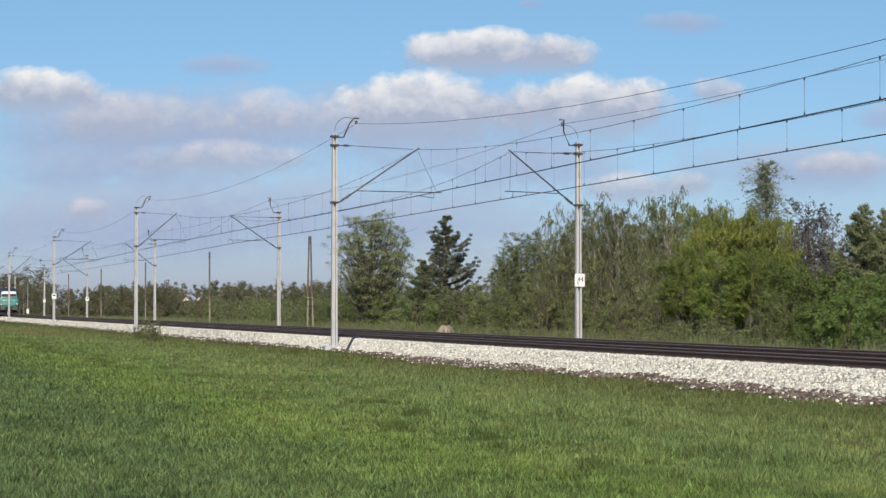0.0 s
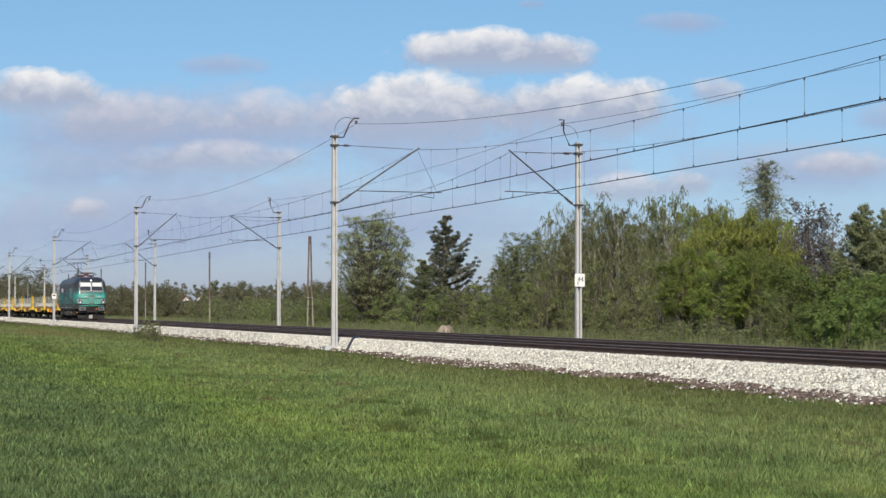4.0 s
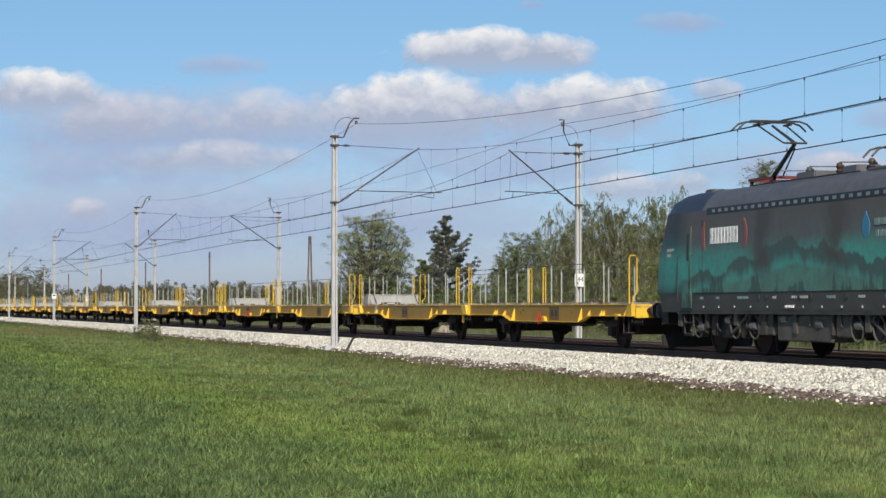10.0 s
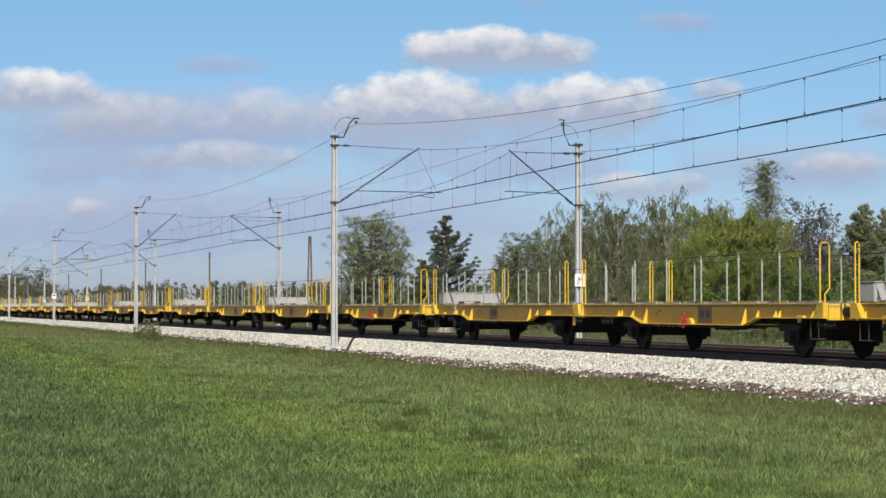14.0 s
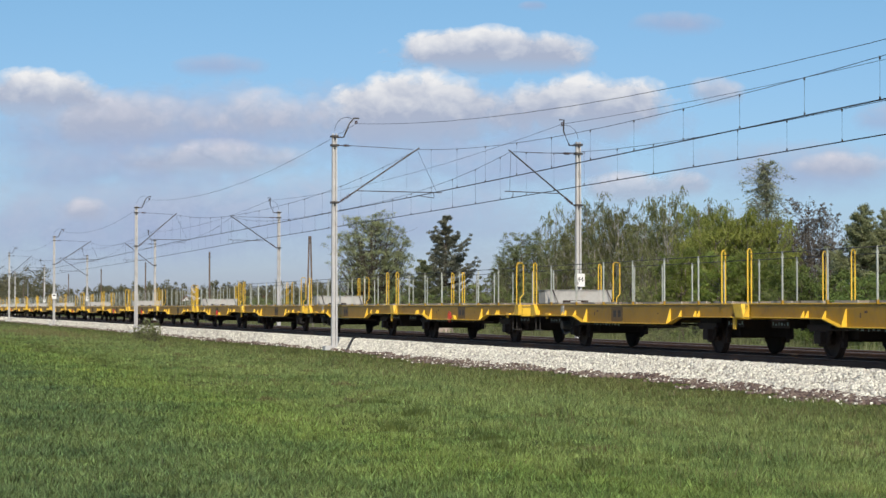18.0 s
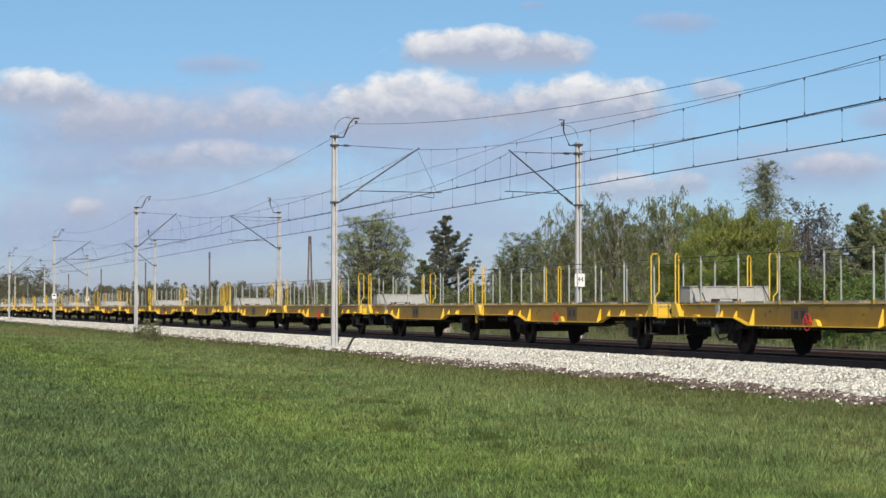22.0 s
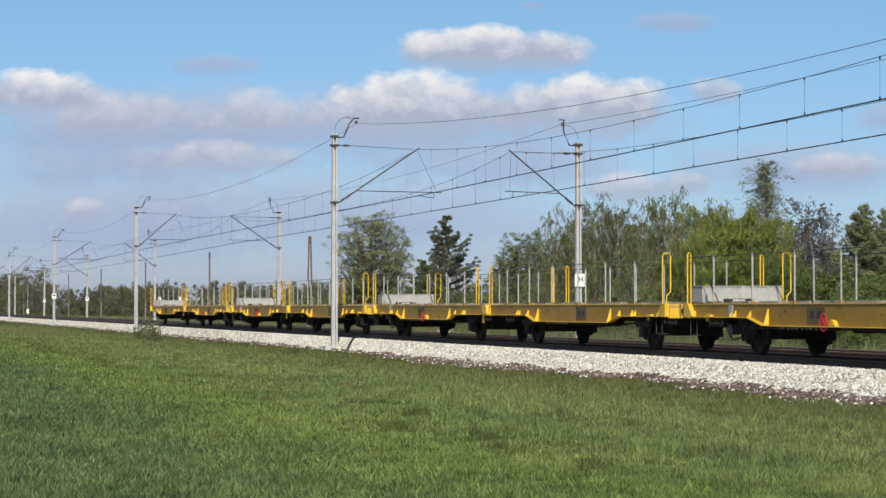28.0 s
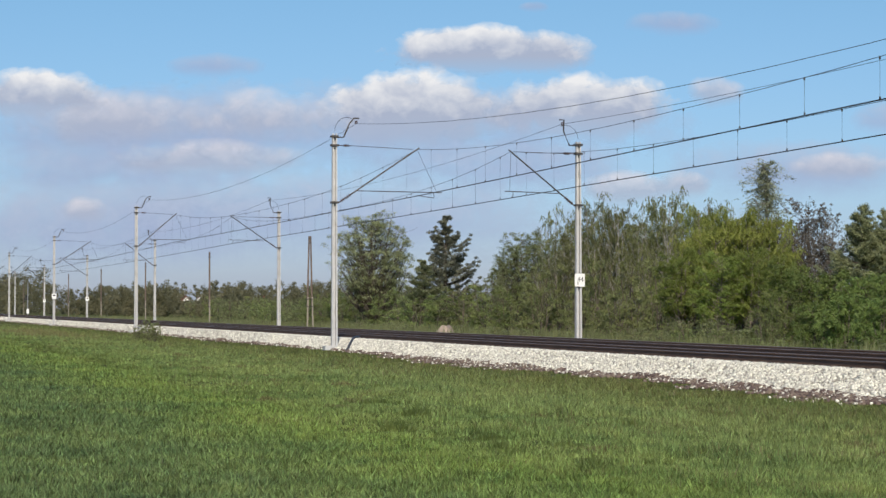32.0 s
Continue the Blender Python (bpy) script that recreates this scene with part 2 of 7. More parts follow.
def meadow(name, tones, island, glow):
    """Blades whose green shifts with the strip of ground they stand on: tones are (y, dark, light); patches at two sizes and a shift from blade to blade."""
    m, nt, b = fresh(name)
    pos = nt.nodes.new("ShaderNodeTexCoord").outputs["Object"]
    sep = nt.nodes.new("ShaderNodeSeparateXYZ")
    nt.links.new(pos, sep.inputs[0])
    broad, small = noise_of(nt, 0.22, 3, 0.55), noise_of(nt, 1.1, 4, 0.6)
    at = maths(nt, "DIVIDE", maths(nt, "ADD", maths(nt, "MULTIPLY_ADD", broad, 3.6, -1.8), maths(nt, "ADD", sep.outputs[1], 10.0)), 30.0)
    dark = ramp(nt, at, [((y + 10) / 30, c) for y, c, _ in tones])
    light = ramp(nt, at, [((y + 10) / 30, c) for y, _, c in tones])
    both = maths(nt, "ADD", maths(nt, "MULTIPLY", broad, 0.45), maths(nt, "MULTIPLY", small, 0.55))
    col = mix(nt, ramp(nt, both, [(0.36, (0, 0, 0)), (0.64, (1, 1, 1))]), dark, light)
    src = nt.nodes.new("ShaderNodeNewGeometry").outputs["Random Per Island"]
    hsv = node(nt, "ShaderNodeHueSaturation")
    nt.links.new(col, hsv.inputs["Color"])
    tuft = maths(nt, "MULTIPLY_ADD", noise_of(nt, 5.0, 3, 0.65), 2.4, -0.2)
    nt.links.new(maths(nt, "MULTIPLY", maths(nt, "MULTIPLY_ADD", src, island, 1 - island / 2), tuft), hsv.inputs["Value"])
    nt.links.new(maths(nt, "MULTIPLY_ADD", src, 0.03 * island, 0.5 - 0.015 * island), hsv.inputs["Hue"])
    nt.links.new(hsv.outputs[0], b.inputs["Base Color"])
    b.inputs["Roughness"].default_value = 0.55
    b.inputs["Specular IOR Level"].default_value = 0.25
    tr = nt.nodes.new("ShaderNodeBsdfTranslucent")
    nt.links.new(hsv.outputs[0], tr.inputs[0])
    ms = node(nt, "ShaderNodeMixShader", Fac=glow)
    nt.links.new(b.outputs[0], ms.inputs[1])
    nt.links.new(tr.outputs[0], ms.inputs[2])
    nt.links.new(ms.outputs[0], nt.nodes["Material Output"].inputs[0])
    return m


W_LEAF = meadow("young_wheat", [(-2.0, (0.074, 0.122, 0.054), (0.158, 0.214, 0.078)), (3.6, (0.086, 0.142, 0.058), (0.188, 0.248, 0.082)), (6.4, (0.130, 0.200, 0.050), (0.238, 0.310, 0.076))], 1.3, 0.3)
G_LEAF = meadow("verge_grass_blades", [(6.0, (0.142, 0.214, 0.056), (0.262, 0.334, 0.084)), (8.0, (0.124, 0.194, 0.064), (0.250, 0.316, 0.094)), (12.5, (0.152, 0.216, 0.078), (0.295, 0.345, 0.120)),
                                       (17.0, (0.096, 0.130, 0.040), (0.190, 0.212, 0.072))], 1.0, 0.35)
D_LEAF = leafy("dry_grass_blades", (0.10, 0.105, 0.035), (0.24, 0.22, 0.10), 0.6, 0.3)
LEAF = {
    "willow": leafy("willow_leaf", (0.165, 0.198, 0.092), (0.330, 0.360, 0.175), 0.3, 0.55),
    "roundwillow": leafy("round_willow_leaf", (0.215, 0.245, 0.125), (0.415, 0.440, 0.240), 0.3, 0.55),
    "brownwillow": leafy("birch_leaf", (0.145, 0.162, 0.070), (0.290, 0.305, 0.132), 0.3, 0.55, 0.4),
    "maple": leafy("bright_maple_leaf", (0.155, 0.218, 0.055), (0.330, 0.390, 0.102), 0.3, 0.55),
    "weeping": leafy("yellow_green_leaf", (0.225, 0.268, 0.066), (0.420, 0.455, 0.125), 0.3, 0.55, 0.2),
    "poplar": leafy("pale_birch_leaf", (0.27, 0.30, 0.19), (0.47, 0.50, 0.33), 0.4, 0.5, 0.1),
    "sparse": leafy("reddish_young_leaf", (0.150, 0.135, 0.110), (0.285, 0.255, 0.205), 0.5, 0.5),
    "pine": leafy("pine_needles", (0.250, 0.265, 0.195), (0.430, 0.440, 0.315), 0.4, 0.58),
    "youngpine": leafy("young_pine_needles", (0.225, 0.250, 0.140), (0.395, 0.420, 0.230), 0.4, 0.58, 0.25),
    "thicket": leafy("thicket_leaf", (0.165, 0.220, 0.075), (0.345, 0.395, 0.145), 0.4, 0.55),
    "shrub": leafy("shrub_leaf", (0.172, 0.200, 0.084), (0.340, 0.365, 0.152), 0.4, 0.55),
    "scrub": leafy("scrub_leaf", (0.178, 0.205, 0.092), (0.340, 0.368, 0.168), 0.4, 0.5),
    "bush": leafy("dense_bush_leaf", (0.110, 0.164, 0.046), (0.240, 0.302, 0.088), 0.45, 0.5),
    # far leaves: haze painted in as a paler, greyer, low-contrast green
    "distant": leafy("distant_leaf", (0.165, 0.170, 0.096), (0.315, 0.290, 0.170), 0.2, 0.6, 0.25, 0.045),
}


# ---- ground ----
def ground_height(x, y):
    """Height of the open ground: field, a shallow dip before the line, flat scrub beyond."""
    prof = np.interp(y, [-60, 0, 7, 9, 13, 16.5, 18.4, 19, 28.5, 31, 40, 90], [0.30, 0.28, 0.24, 0.20, 0.13, 0.13, 0.21, 0.21, 0.05, -0.05, -0.05, 0.0])
    return prof + 0.05 * np.sin(x * 0.23 + y * 0.31) * np.sin(y * 0.41 - x * 0.11) * np.clip((20 - y) / 6, 0, 1)


def make_ground():
    ys = np.concatenate([[-4500, -1500, -400, -120, -60, -30], np.arange(-16, 34, 0.5), [40, 60, 90, 140, 250, 450, 900, 2000, 4500]])
    xs = np.concatenate([[-4500, -2200, -1200, -700], np.arange(-420, -120, 12), np.arange(-120, 30, 0.75), [45, 80, 160, 400, 1000, 2500, 4500]])
    gx, gy = np.meshgrid(xs, ys)
    v = np.stack([gx, gy, ground_height(gx, gy)], -1).reshape(-1, 3)
    n, m = len(xs), len(ys)
    i = (np.arange(m - 1)[:, None] * n + np.arange(n - 1)[None]).reshape(-1, 1)
    mt, nt, b = fresh("ground_soil_and_grass")
    pos = nt.nodes.new("ShaderNodeTexCoord").outputs["Object"]
    sep = nt.nodes.new("ShaderNodeSeparateXYZ")
    nt.links.new(pos, sep.inputs[0])
    edge = maths(nt, "ADD", sep.outputs[1], maths(nt, "MULTIPLY", noise_of(nt, 0.35, 4, 0.6), 2.0))
    wheat = ramp(nt, noise_of(nt, 3.0, 6, 0.7), [(0.3, (0.022, 0.030, 0.010)), (0.7, (0.046, 0.060, 0.017))])
    verge = ramp(nt, noise_of(nt, 1.3, 7, 0.7), [(0.25, (0.040, 0.055, 0.014)), (0.5, (0.075, 0.090, 0.024)), (0.75, (0.14, 0.115, 0.05))])
    scrub = ramp(nt, noise_of(nt, 0.5, 7, 0.7), [(0.3, (0.050, 0.064, 0.020)), (0.55, (0.095, 0.105, 0.038)), (0.8, (0.18, 0.155, 0.085))])
    step = ramp(nt, maths(nt, "MULTIPLY", maths(nt, "SUBTRACT", edge, FIELD_EDGE), 0.5), [(0.2, (0, 0, 0)), (0.8, (1, 1, 1))])
    col = mix(nt, step, wheat, verge)
    beyond = ramp(nt, maths(nt, "MULTIPLY", maths(nt, "SUBTRACT", sep.outputs[1], 26.0), 0.5), [(0.0, (0, 0, 0)), (1.0, (1, 1, 1))])
    nt.links.new(mix(nt, beyond, col, scrub), b.inputs["Base Color"])
    b.inputs["Roughness"].default_value = 0.95
    b.inputs["Specular IOR Level"].default_value = 0.1
    bp = node(nt, "ShaderNodeBump", Strength=0.8, Distance=0.08)
    nt.links.new(noise_of(nt, 9, 6, 0.7), bp.inputs["Height"])
    nt.links.new(bp.outputs[0], b.inputs["Normal"])
    ob = part("ground", fast_mesh("ground", v, np.concatenate([i, i + 1, i + n + 1, i + n], 1), True), mt)
    tagged(ob, "flat grassland and young wheat field reaching the horizon", "ground", kind="structure")


make_ground()

LINE_WEST, LINE_EAST = -1500.0, 760.0


def make_track_bed():
    prof = [(18.8, 0.1), (18.85, 0.3), (19.5, 0.63), (19.9, 0.64), (20.3, 0.615), (26.5, 0.615), (26.9, 0.66), (27.3, 0.66), (28.9, 0.06), (28.9, -0.1), (18.8, -0.1)]
    g = Geo().prism(prof, "x", LINE_WEST, LINE_EAST)
    ob = part("track_bed", g, BALLAST)
    tagged(ob, "raised railway bed of crushed stone under two tracks", "track bed", kind="structure")
    shoulder = [(18.38, 0.12), (18.5, 0.24), (19.4, 0.655), (19.92, 0.655), (19.92, 0.5), (18.38, -0.05)]
    ob = part("ballast_shoulder", Geo().prism(shoulder, "x", LINE_WEST, LINE_EAST), WHITE_BED)
    tagged(ob, "pale fresh limestone ballast shoulder beside the track", "ballast", kind="structure")


make_track_bed()


def make_rails():
    """Four running rails with head, web and foot, and the sleepers below."""
    section = [(-0.075, 0.0), (0.075, 0.0), (0.075, 0.014), (0.012, 0.034), (0.012, 0.125), (0.036, 0.138), (0.036, 0.164), (-0.036, 0.164), (-0.036, 0.138), (-0.012, 0.125), (-0.012, 0.034), (-0.075, 0.014)]
    for track, name in ((NEAR_TRACK, "near"), (FAR_TRACK, "far")):
        th = thing("railway_track", pose(0, track, RAIL), "straight standard-gauge railway track of rusty steel rails on concrete sleepers", "railway track", "tracks of the line", "structure")
        for side in (-0.7535, 0.7535):
            rail = part("rail", Geo().prism([(side + y, z - 0.172) for y, z in section], "x", LINE_WEST, LINE_EAST), RUST, th, "rusty brown steel rail")
            part("rail_head", Geo().prism([(side - 0.034, -0.0078), (side + 0.034, -0.0078), (side + 0.026, 0.0), (side - 0.026, 0.0)], "x", LINE_WEST, LINE_EAST), POLISHED, rail, "polished running surface of the rail")
        sleep = Geo().prism([(-1.3, -0.36), (1.3, -0.36), (1.3, -0.19), (1.05, -0.176), (0.55, -0.176), (0.4, -0.22), (-0.4, -0.22), (-0.55, -0.176), (-1.05, -0.176), (-1.3, -0.19)], "x", -0.13, 0.13).mesh("sleeper")
        clip = Geo().box(-0.06, 0.06, -0.16, -0.085, -0.175, -0.135).box(-0.06, 0.06, 0.085, 0.16, -0.175, -0.135).mesh("rail_clip")
        for i in range(110):
            x = -34.0 - 0.6 * i
            s = part("sleeper", sleep, SLEEPER, th, at=pose(x, 0, 0))
            if track == NEAR_TRACK:
                part("rail_clip", clip, DARK_STEEL, s, at=pose(0, -0.7535, 0))
        rest = Geo()
        for i in range(500):
            x = -34.0 - 0.6 * (110 + i)
            rest.box(x - 0.13, x + 0.13, -1.3, 1.3, -0.36, -0.18)
        tagged(part("distant_sleepers", rest, SLEEPER, th), kind="stuff")


make_rails()


def stones(name, n, xs, ys, zs, sizes, material, label, rng=rng):
    """n irregular eight-cornered stones as one joined heap."""
    base = np.array([(x, y, z) for z in (-1, 1) for y in (-1, 1) for x in (-1, 1)], float)
    quads = np.array([(0, 2, 3, 1), (4, 5, 7, 6), (0, 1, 5, 4), (2, 6, 7, 3), (0, 4, 6, 2), (1, 3, 7, 5)])
    v = base[None] * (0.5 + rng.uniform(-0.22, 0.16, (n, 8, 3)))
    ax = rng.normal(size=(n, 3))
    ax /= np.linalg.norm(ax, axis=1)[:, None]
    ang = rng.uniform(0, math.tau, n)[:, None, None]
    k = np.broadcast_to(ax[:, None], v.shape)
    v = v * np.cos(ang) + np.cross(k, v) * np.sin(ang) + k * (k * v).sum(-1, keepdims=True) * (1 - np.cos(ang))
    v = v * sizes[:, None, None] * np.array([1.15, 1.0, 0.85])
    v += np.stack([xs, ys, zs], -1)[:, None]
    f = (np.arange(n)[:, None, None] * 8 + quads[None]).reshape(-1, 4)
    ob = part(name, fast_mesh(name, v.reshape(-1, 3), f), material)
    return tagged(ob, label, "ballast", kind="stuff")


def toe_width(x):
    """Width of the strip of old brown stones at the foot of the shoulder, in ragged stretches."""
    w = 0.06 + 0.85 * np.exp(-((x + 65.0) / 8.0) ** 4) + 0.7 * np.exp(-((x + 38.0) / 7.0) ** 4) + 0.35 * np.exp(-((x + 51.0) / 6.0) ** 2) + 0.3 * np.exp(-((x + 112.0) / 9.0) ** 2)
    return 0.72 * w * (1 + 0.4 * np.sin(x * 1.3 + 1.7 * np.sin(x * 0.41)) + 0.3 * np.sin(x * 3.7))


def toe_line(x):
    """Where the fresh pale stones end."""
    return 18.44 + 0.06 * np.sin(x * 0.55) * np.sin(x * 0.17 + 1) + 0.06 * np.sin(x * 1.9 + 1.1 * np.sin(x * 0.7))


def make_ballast():
    def along(n):
        u = rng.uniform(0, 1, n)
        return -27.0 - 330.0 * u ** 2.2
    n = 41000
    y = rng.uniform(18.1, 19.98, n)
    z = np.interp(y, [18.1, 18.4, 18.5, 19.4, 19.98], [0.20, 0.22, 0.25, 0.66, 0.66])
    x = along(n)
    keep = rng.uniform(size=n) < np.clip((y - toe_line(x)) / 0.16 + 0.5, 0, 1)
    stones("ballast_stones", keep.sum(), x[keep], y[keep], z[keep] + 0.005, rng.uniform(0.024, 0.060, keep.sum()), WHITE_STONE, "heap of fresh pale limestone ballast stones on the shoulder")
    r = np.random.default_rng(88)
    n = 20000
    x, y = -27.0 - 75.0 * r.uniform(0, 1, n) ** 1.3, r.uniform(18.3, 19.9, n)
    z = np.interp(y, [18.1, 18.4, 18.5, 19.4, 19.98], [0.20, 0.22, 0.25, 0.66, 0.66])
    keep = r.uniform(size=n) < np.clip((y - toe_line(x)) / 0.16 + 0.3, 0, 1)
    stones("fine_ballast_stones", keep.sum(), x[keep], y[keep], z[keep] + 0.004, r.uniform(0.022, 0.046, keep.sum()), WHITE_STONE, "smaller pale limestone stones filling the shoulder", r)
    n = 26000
    x = along(n)
    y = toe_line(x) + 0.1 - rng.uniform(0, 1, n) * (toe_width(x) * 1.5 + 0.12)
    depth = (toe_line(x) - y) / (toe_width(x) * 1.5)
    keep = (rng.uniform(size=n) < np.clip(1.25 - depth, 0, 1)) & (rng.uniform(size=n) < 0.25 + toe_width(x))
    x, y = x[keep], y[keep]
    z = np.where(y > 18.45, np.interp(y, [18.4, 18.5, 19.4], [0.22, 0.25, 0.66]), ground_height(x, y)) + 0.012
    stones("old_ballast_stones", len(x), x, y, z, rng.uniform(0.03, 0.085, len(x)), BROWN_STONE, "old brown ballast stones scattered at the foot of the shoulder")
    n = 9000
    x = along(n)
    y = toe_line(x) - rng.uniform(0, 1, n) ** 1.2 * (1.6 * toe_width(x) + 0.15)
    keep = rng.uniform(size=n) < np.clip(0.04 + toe_width(x) * 0.25, 0, 0.26)
    x, y = x[keep], y[keep]
    stones("scattered_stones", len(x), x, y, ground_height(x, y) + 0.03, rng.uniform(0.022, 0.056, len(x)), WHITE_STONE, "single pale stones lying in the grass by the ballast")


make_ballast()


# ---- poles and wires ----
def catenary_pole(x, y, side, wire_y, plate, top, with_shadow=False):
    """Concrete mast with cantilever towards the track (side +1: track lies at larger y)."""
    th = thing("catenary_pole", pose(x, y, 0), "tall pale concrete overhead line mast with a steel cantilever arm", "catenary pole", "masts along the line")
    r0, r1 = 0.12, 0.092
    g = Geo()
    for s in (-1, 1):
        b0, b1 = (s * r0, s * r0 * 0.42), (s * r1, s * r1 * 0.42)
        vs = []
        for z, (o, i), w in ((0.0, b0, 0.125), (top, b1, 0.092)):
            vs += [(-w, o, z), (-w, i, z), (w, i, z), (w, o, z)]
        g.add(vs, [(0, 1, 5, 4), (1, 2, 6, 5), (2, 3, 7, 6), (3, 0, 4, 7), (0, 3, 2, 1), (4, 5, 6, 7)])
    part("mast", g, CONCRETE, th, "pale grey concrete twin-flange mast", 0.012)
    web = Geo().add([(-0.11, -0.07, 0.1), (-0.05, -0.07, 0.1), (-0.05, 0.07, 0.1), (-0.11, 0.07, 0.1), (-0.08, -0.05, top - 0.1), (-0.04, -0.05, top - 0.1), (-0.04, 0.05, top - 0.1), (-0.08, 0.05, top - 0.1)],
                    [(0, 1, 5, 4), (1, 2, 6, 5), (2, 3, 7, 6), (3, 0, 4, 7), (0, 3, 2, 1), (4, 5, 6, 7)])
    part("mast_web", web, CONCRETE, th)
    part("foundation", Geo().prism([(-0.27, -0.42), (0.27, -0.42), (0.27, 0.3), (-0.27, 0.3)], "z", -0.5, 0.40 if side > 0 else 0.3), CONCRETE, th, "square concrete foundation block", 0.03)
    for z in (top - 0.12, top - 0.48, 6.2 if side > 0 else 6.08):
        part("clamp", Geo().box(-0.14, 0.14, -0.155, 0.155, z - 0.04, z + 0.04), DARK_STEEL, th)
    reach = (wire_y - y)
    s = side
    hz, cz = (8.42, 6.50) if s > 0 else (8.20, 6.34)
    # bracket tube from low on the mast up to the carrying wire
    low, high = Vector((0, s * 0.18, 6.2 if s > 0 else 6.08)), Vector((0, reach, hz))
    mid = low.lerp(high, 0.16)
    part("bracket_tube", Geo().tube([mid, high + (high - low).normalized() * 0.12], 0.030, 8), DARK_STEEL, th, "slanting steel bracket tube")
    ins = Geo()
    for k in range(5):
        p = low.lerp(high, 0.03 + 0.026 * k)
        ins.tube([p, p + (high - low).normalized() * 0.035], 0.062, 8)
    ins.tube([low, mid], 0.025, 6)
    part("bracket_insulator", ins, INSULATOR, th, "brown ribbed insulator")
    tie0 = Vector((0, s * 0.2, top - 0.48))
    part("top_tie", Geo().tube([tie0 + Vector((0, s * 0.45, 0)), Vector((0, reach * 0.95, hz))], 0.012, 5), DARK_STEEL, th, "thin steel tie rod")
    ti = Geo().tube([tie0, tie0 + Vector((0, s * 0.45, 0))], 0.02, 6)
    for k in range(4):
        ti.tube([tie0 + Vector((0, s * (0.18 + 0.06 * k), 0)), tie0 + Vector((0, s * (0.205 + 0.06 * k), 0))], 0.055, 8)
    part("tie_insulator", ti, INSULATOR, th, "brown ribbed insulator")
    knee = low.lerp(high, 0.22)
    arm_end = Vector((0, reach + s * (1.05 if s > 0 else 0.25), cz + (0.16 if s > 0 else 0.27)))
    part("registration_arm", Geo().tube([knee, arm_end], 0.020, 6), DARK_STEEL, th, "horizontal registration tube")
    part("steady_arm", Geo().tube([arm_end - Vector((0, s * 0.35, 0)), arm_end - Vector((0, s * 0.33, 0.22)), Vector((0, reach, cz + 0.02))], 0.016, 5), DARK_STEEL, th, "curved steady arm")
    part("stay_wire", Geo().tube([high, arm_end - Vector((0, s * 0.2, 0))], 0.008, 4), WIRE, th)
    fy = 0.9 * s if s > 0 else 0.67 * s
    feed = top + (0.52 if s > 0 else 0.76)
    horn = [(0, s * 0.15, top - 0.15), (0, s * 0.38, top - 0.14), (0, s * 0.62, top + 0.42), (0, fy * 0.9, feed + 0.12), (0, fy + s * 0.12, feed + 0.12)]
    part("feeder_bracket", Geo().tube(horn, 0.034, 6), DARK_STEEL, th, "bent steel feeder bracket")
    fi = Geo()
    for k in range(3):
        fi.tube([(0, fy, feed + 0.02 - 0.05 * k), (0, fy, feed - 0.01 - 0.05 * k)], 0.06, 8)
    part("feeder_insulator", fi, INSULATOR, th)
    arc = [(0, s * (0.0 + 0.52 * (1 - math.cos(a))), top + 0.05 + 0.62 * math.sin(a)) for a in np.linspace(0.1, 2.0, 9)]
    part("bonding_cable", Geo().tube(arc, 0.009, 4), WIRE, th)
    if with_shadow:
        # black tube laid across the ballast as the slanted shadow by the mast
        part("rail_bond", Geo().tube([(3.1, -0.2, 0.24), (2.3, 0.08, 0.40), (0.2, 0.75, 0.71), (-1.4, 1.35, 0.73)], 0.055, 8), BLACK_PAINT, th, "black tube over the ballast in place of a slanted shadow")
    if plate:
        z = 3.05
        pl = part("distance_board", Geo().box(0.16, 0.185, -0.21, 0.21, z - 0.26, z + 0.26), WHITE_PAINT, th, "white enamel distance board")
        if plate == "44":
            text_on(pl, "44", Vector((0.1875, 0.03, z + 0.02)), 0.27)
            part("small_mark", Geo().box(0.185, 0.1875, -0.10, -0.06, z - 0.19, z - 0.06), BLACK_PAINT, pl)
        else:
            part("mark", Geo().box(0.185, 0.1875, -0.1, 0.12, z + 0.04, z + 0.16), BLACK_PAINT, pl)
    return th


def text_on(parent, words, at, size, turn=90):
    """Flat lettering that faces along +x (turn 90), set on a surface."""
    cu = bpy.data.curves.new("lettering", "FONT")
    cu.body, cu.size, cu.align_x, cu.align_y, cu.extrude = words, size, "CENTER", "CENTER", 0.0015
    ob = new("lettering", cu)
    dg = bpy.context.evaluated_depsgraph_get()
    me = bpy.data.meshes.new_from_object(ob.evaluated_get(dg))
    bpy.data.objects.remove(ob)
    me.materials.clear()
    return part("lettering", me, BLACK_PAINT, parent, at=Matrix.Translation(at) @ pose(0, 0, 0, 90, 0, turn))


def stagger(n, first, amount):
    return first + (amount if n % 2 == 0 else -amount)


near_x = [NEAR_FIRST - SPAN * n for n in range(-2, 9)]
far_x = [FAR_FIRST - SPAN * n for n in range(-2, 9)]
near_wire = [stagger(n, 21.75, 0.38) for n in range(-2, 9)]
far_wire = [stagger(n, 25.1, 0.22) for n in range(-2, 9)]
for i, (xn, xf) in enumerate(zip(near_x, far_x)):
    catenary_pole(xn, NEAR_POLES, 1, near_wire[i], "blank" if i == 4 else "", 9.0, i == 2)
    catenary_pole(xf, FAR_POLES, -1, far_wire[i], "44" if i == 2 else "blank" if i in (5, 6) else "", 8.65)


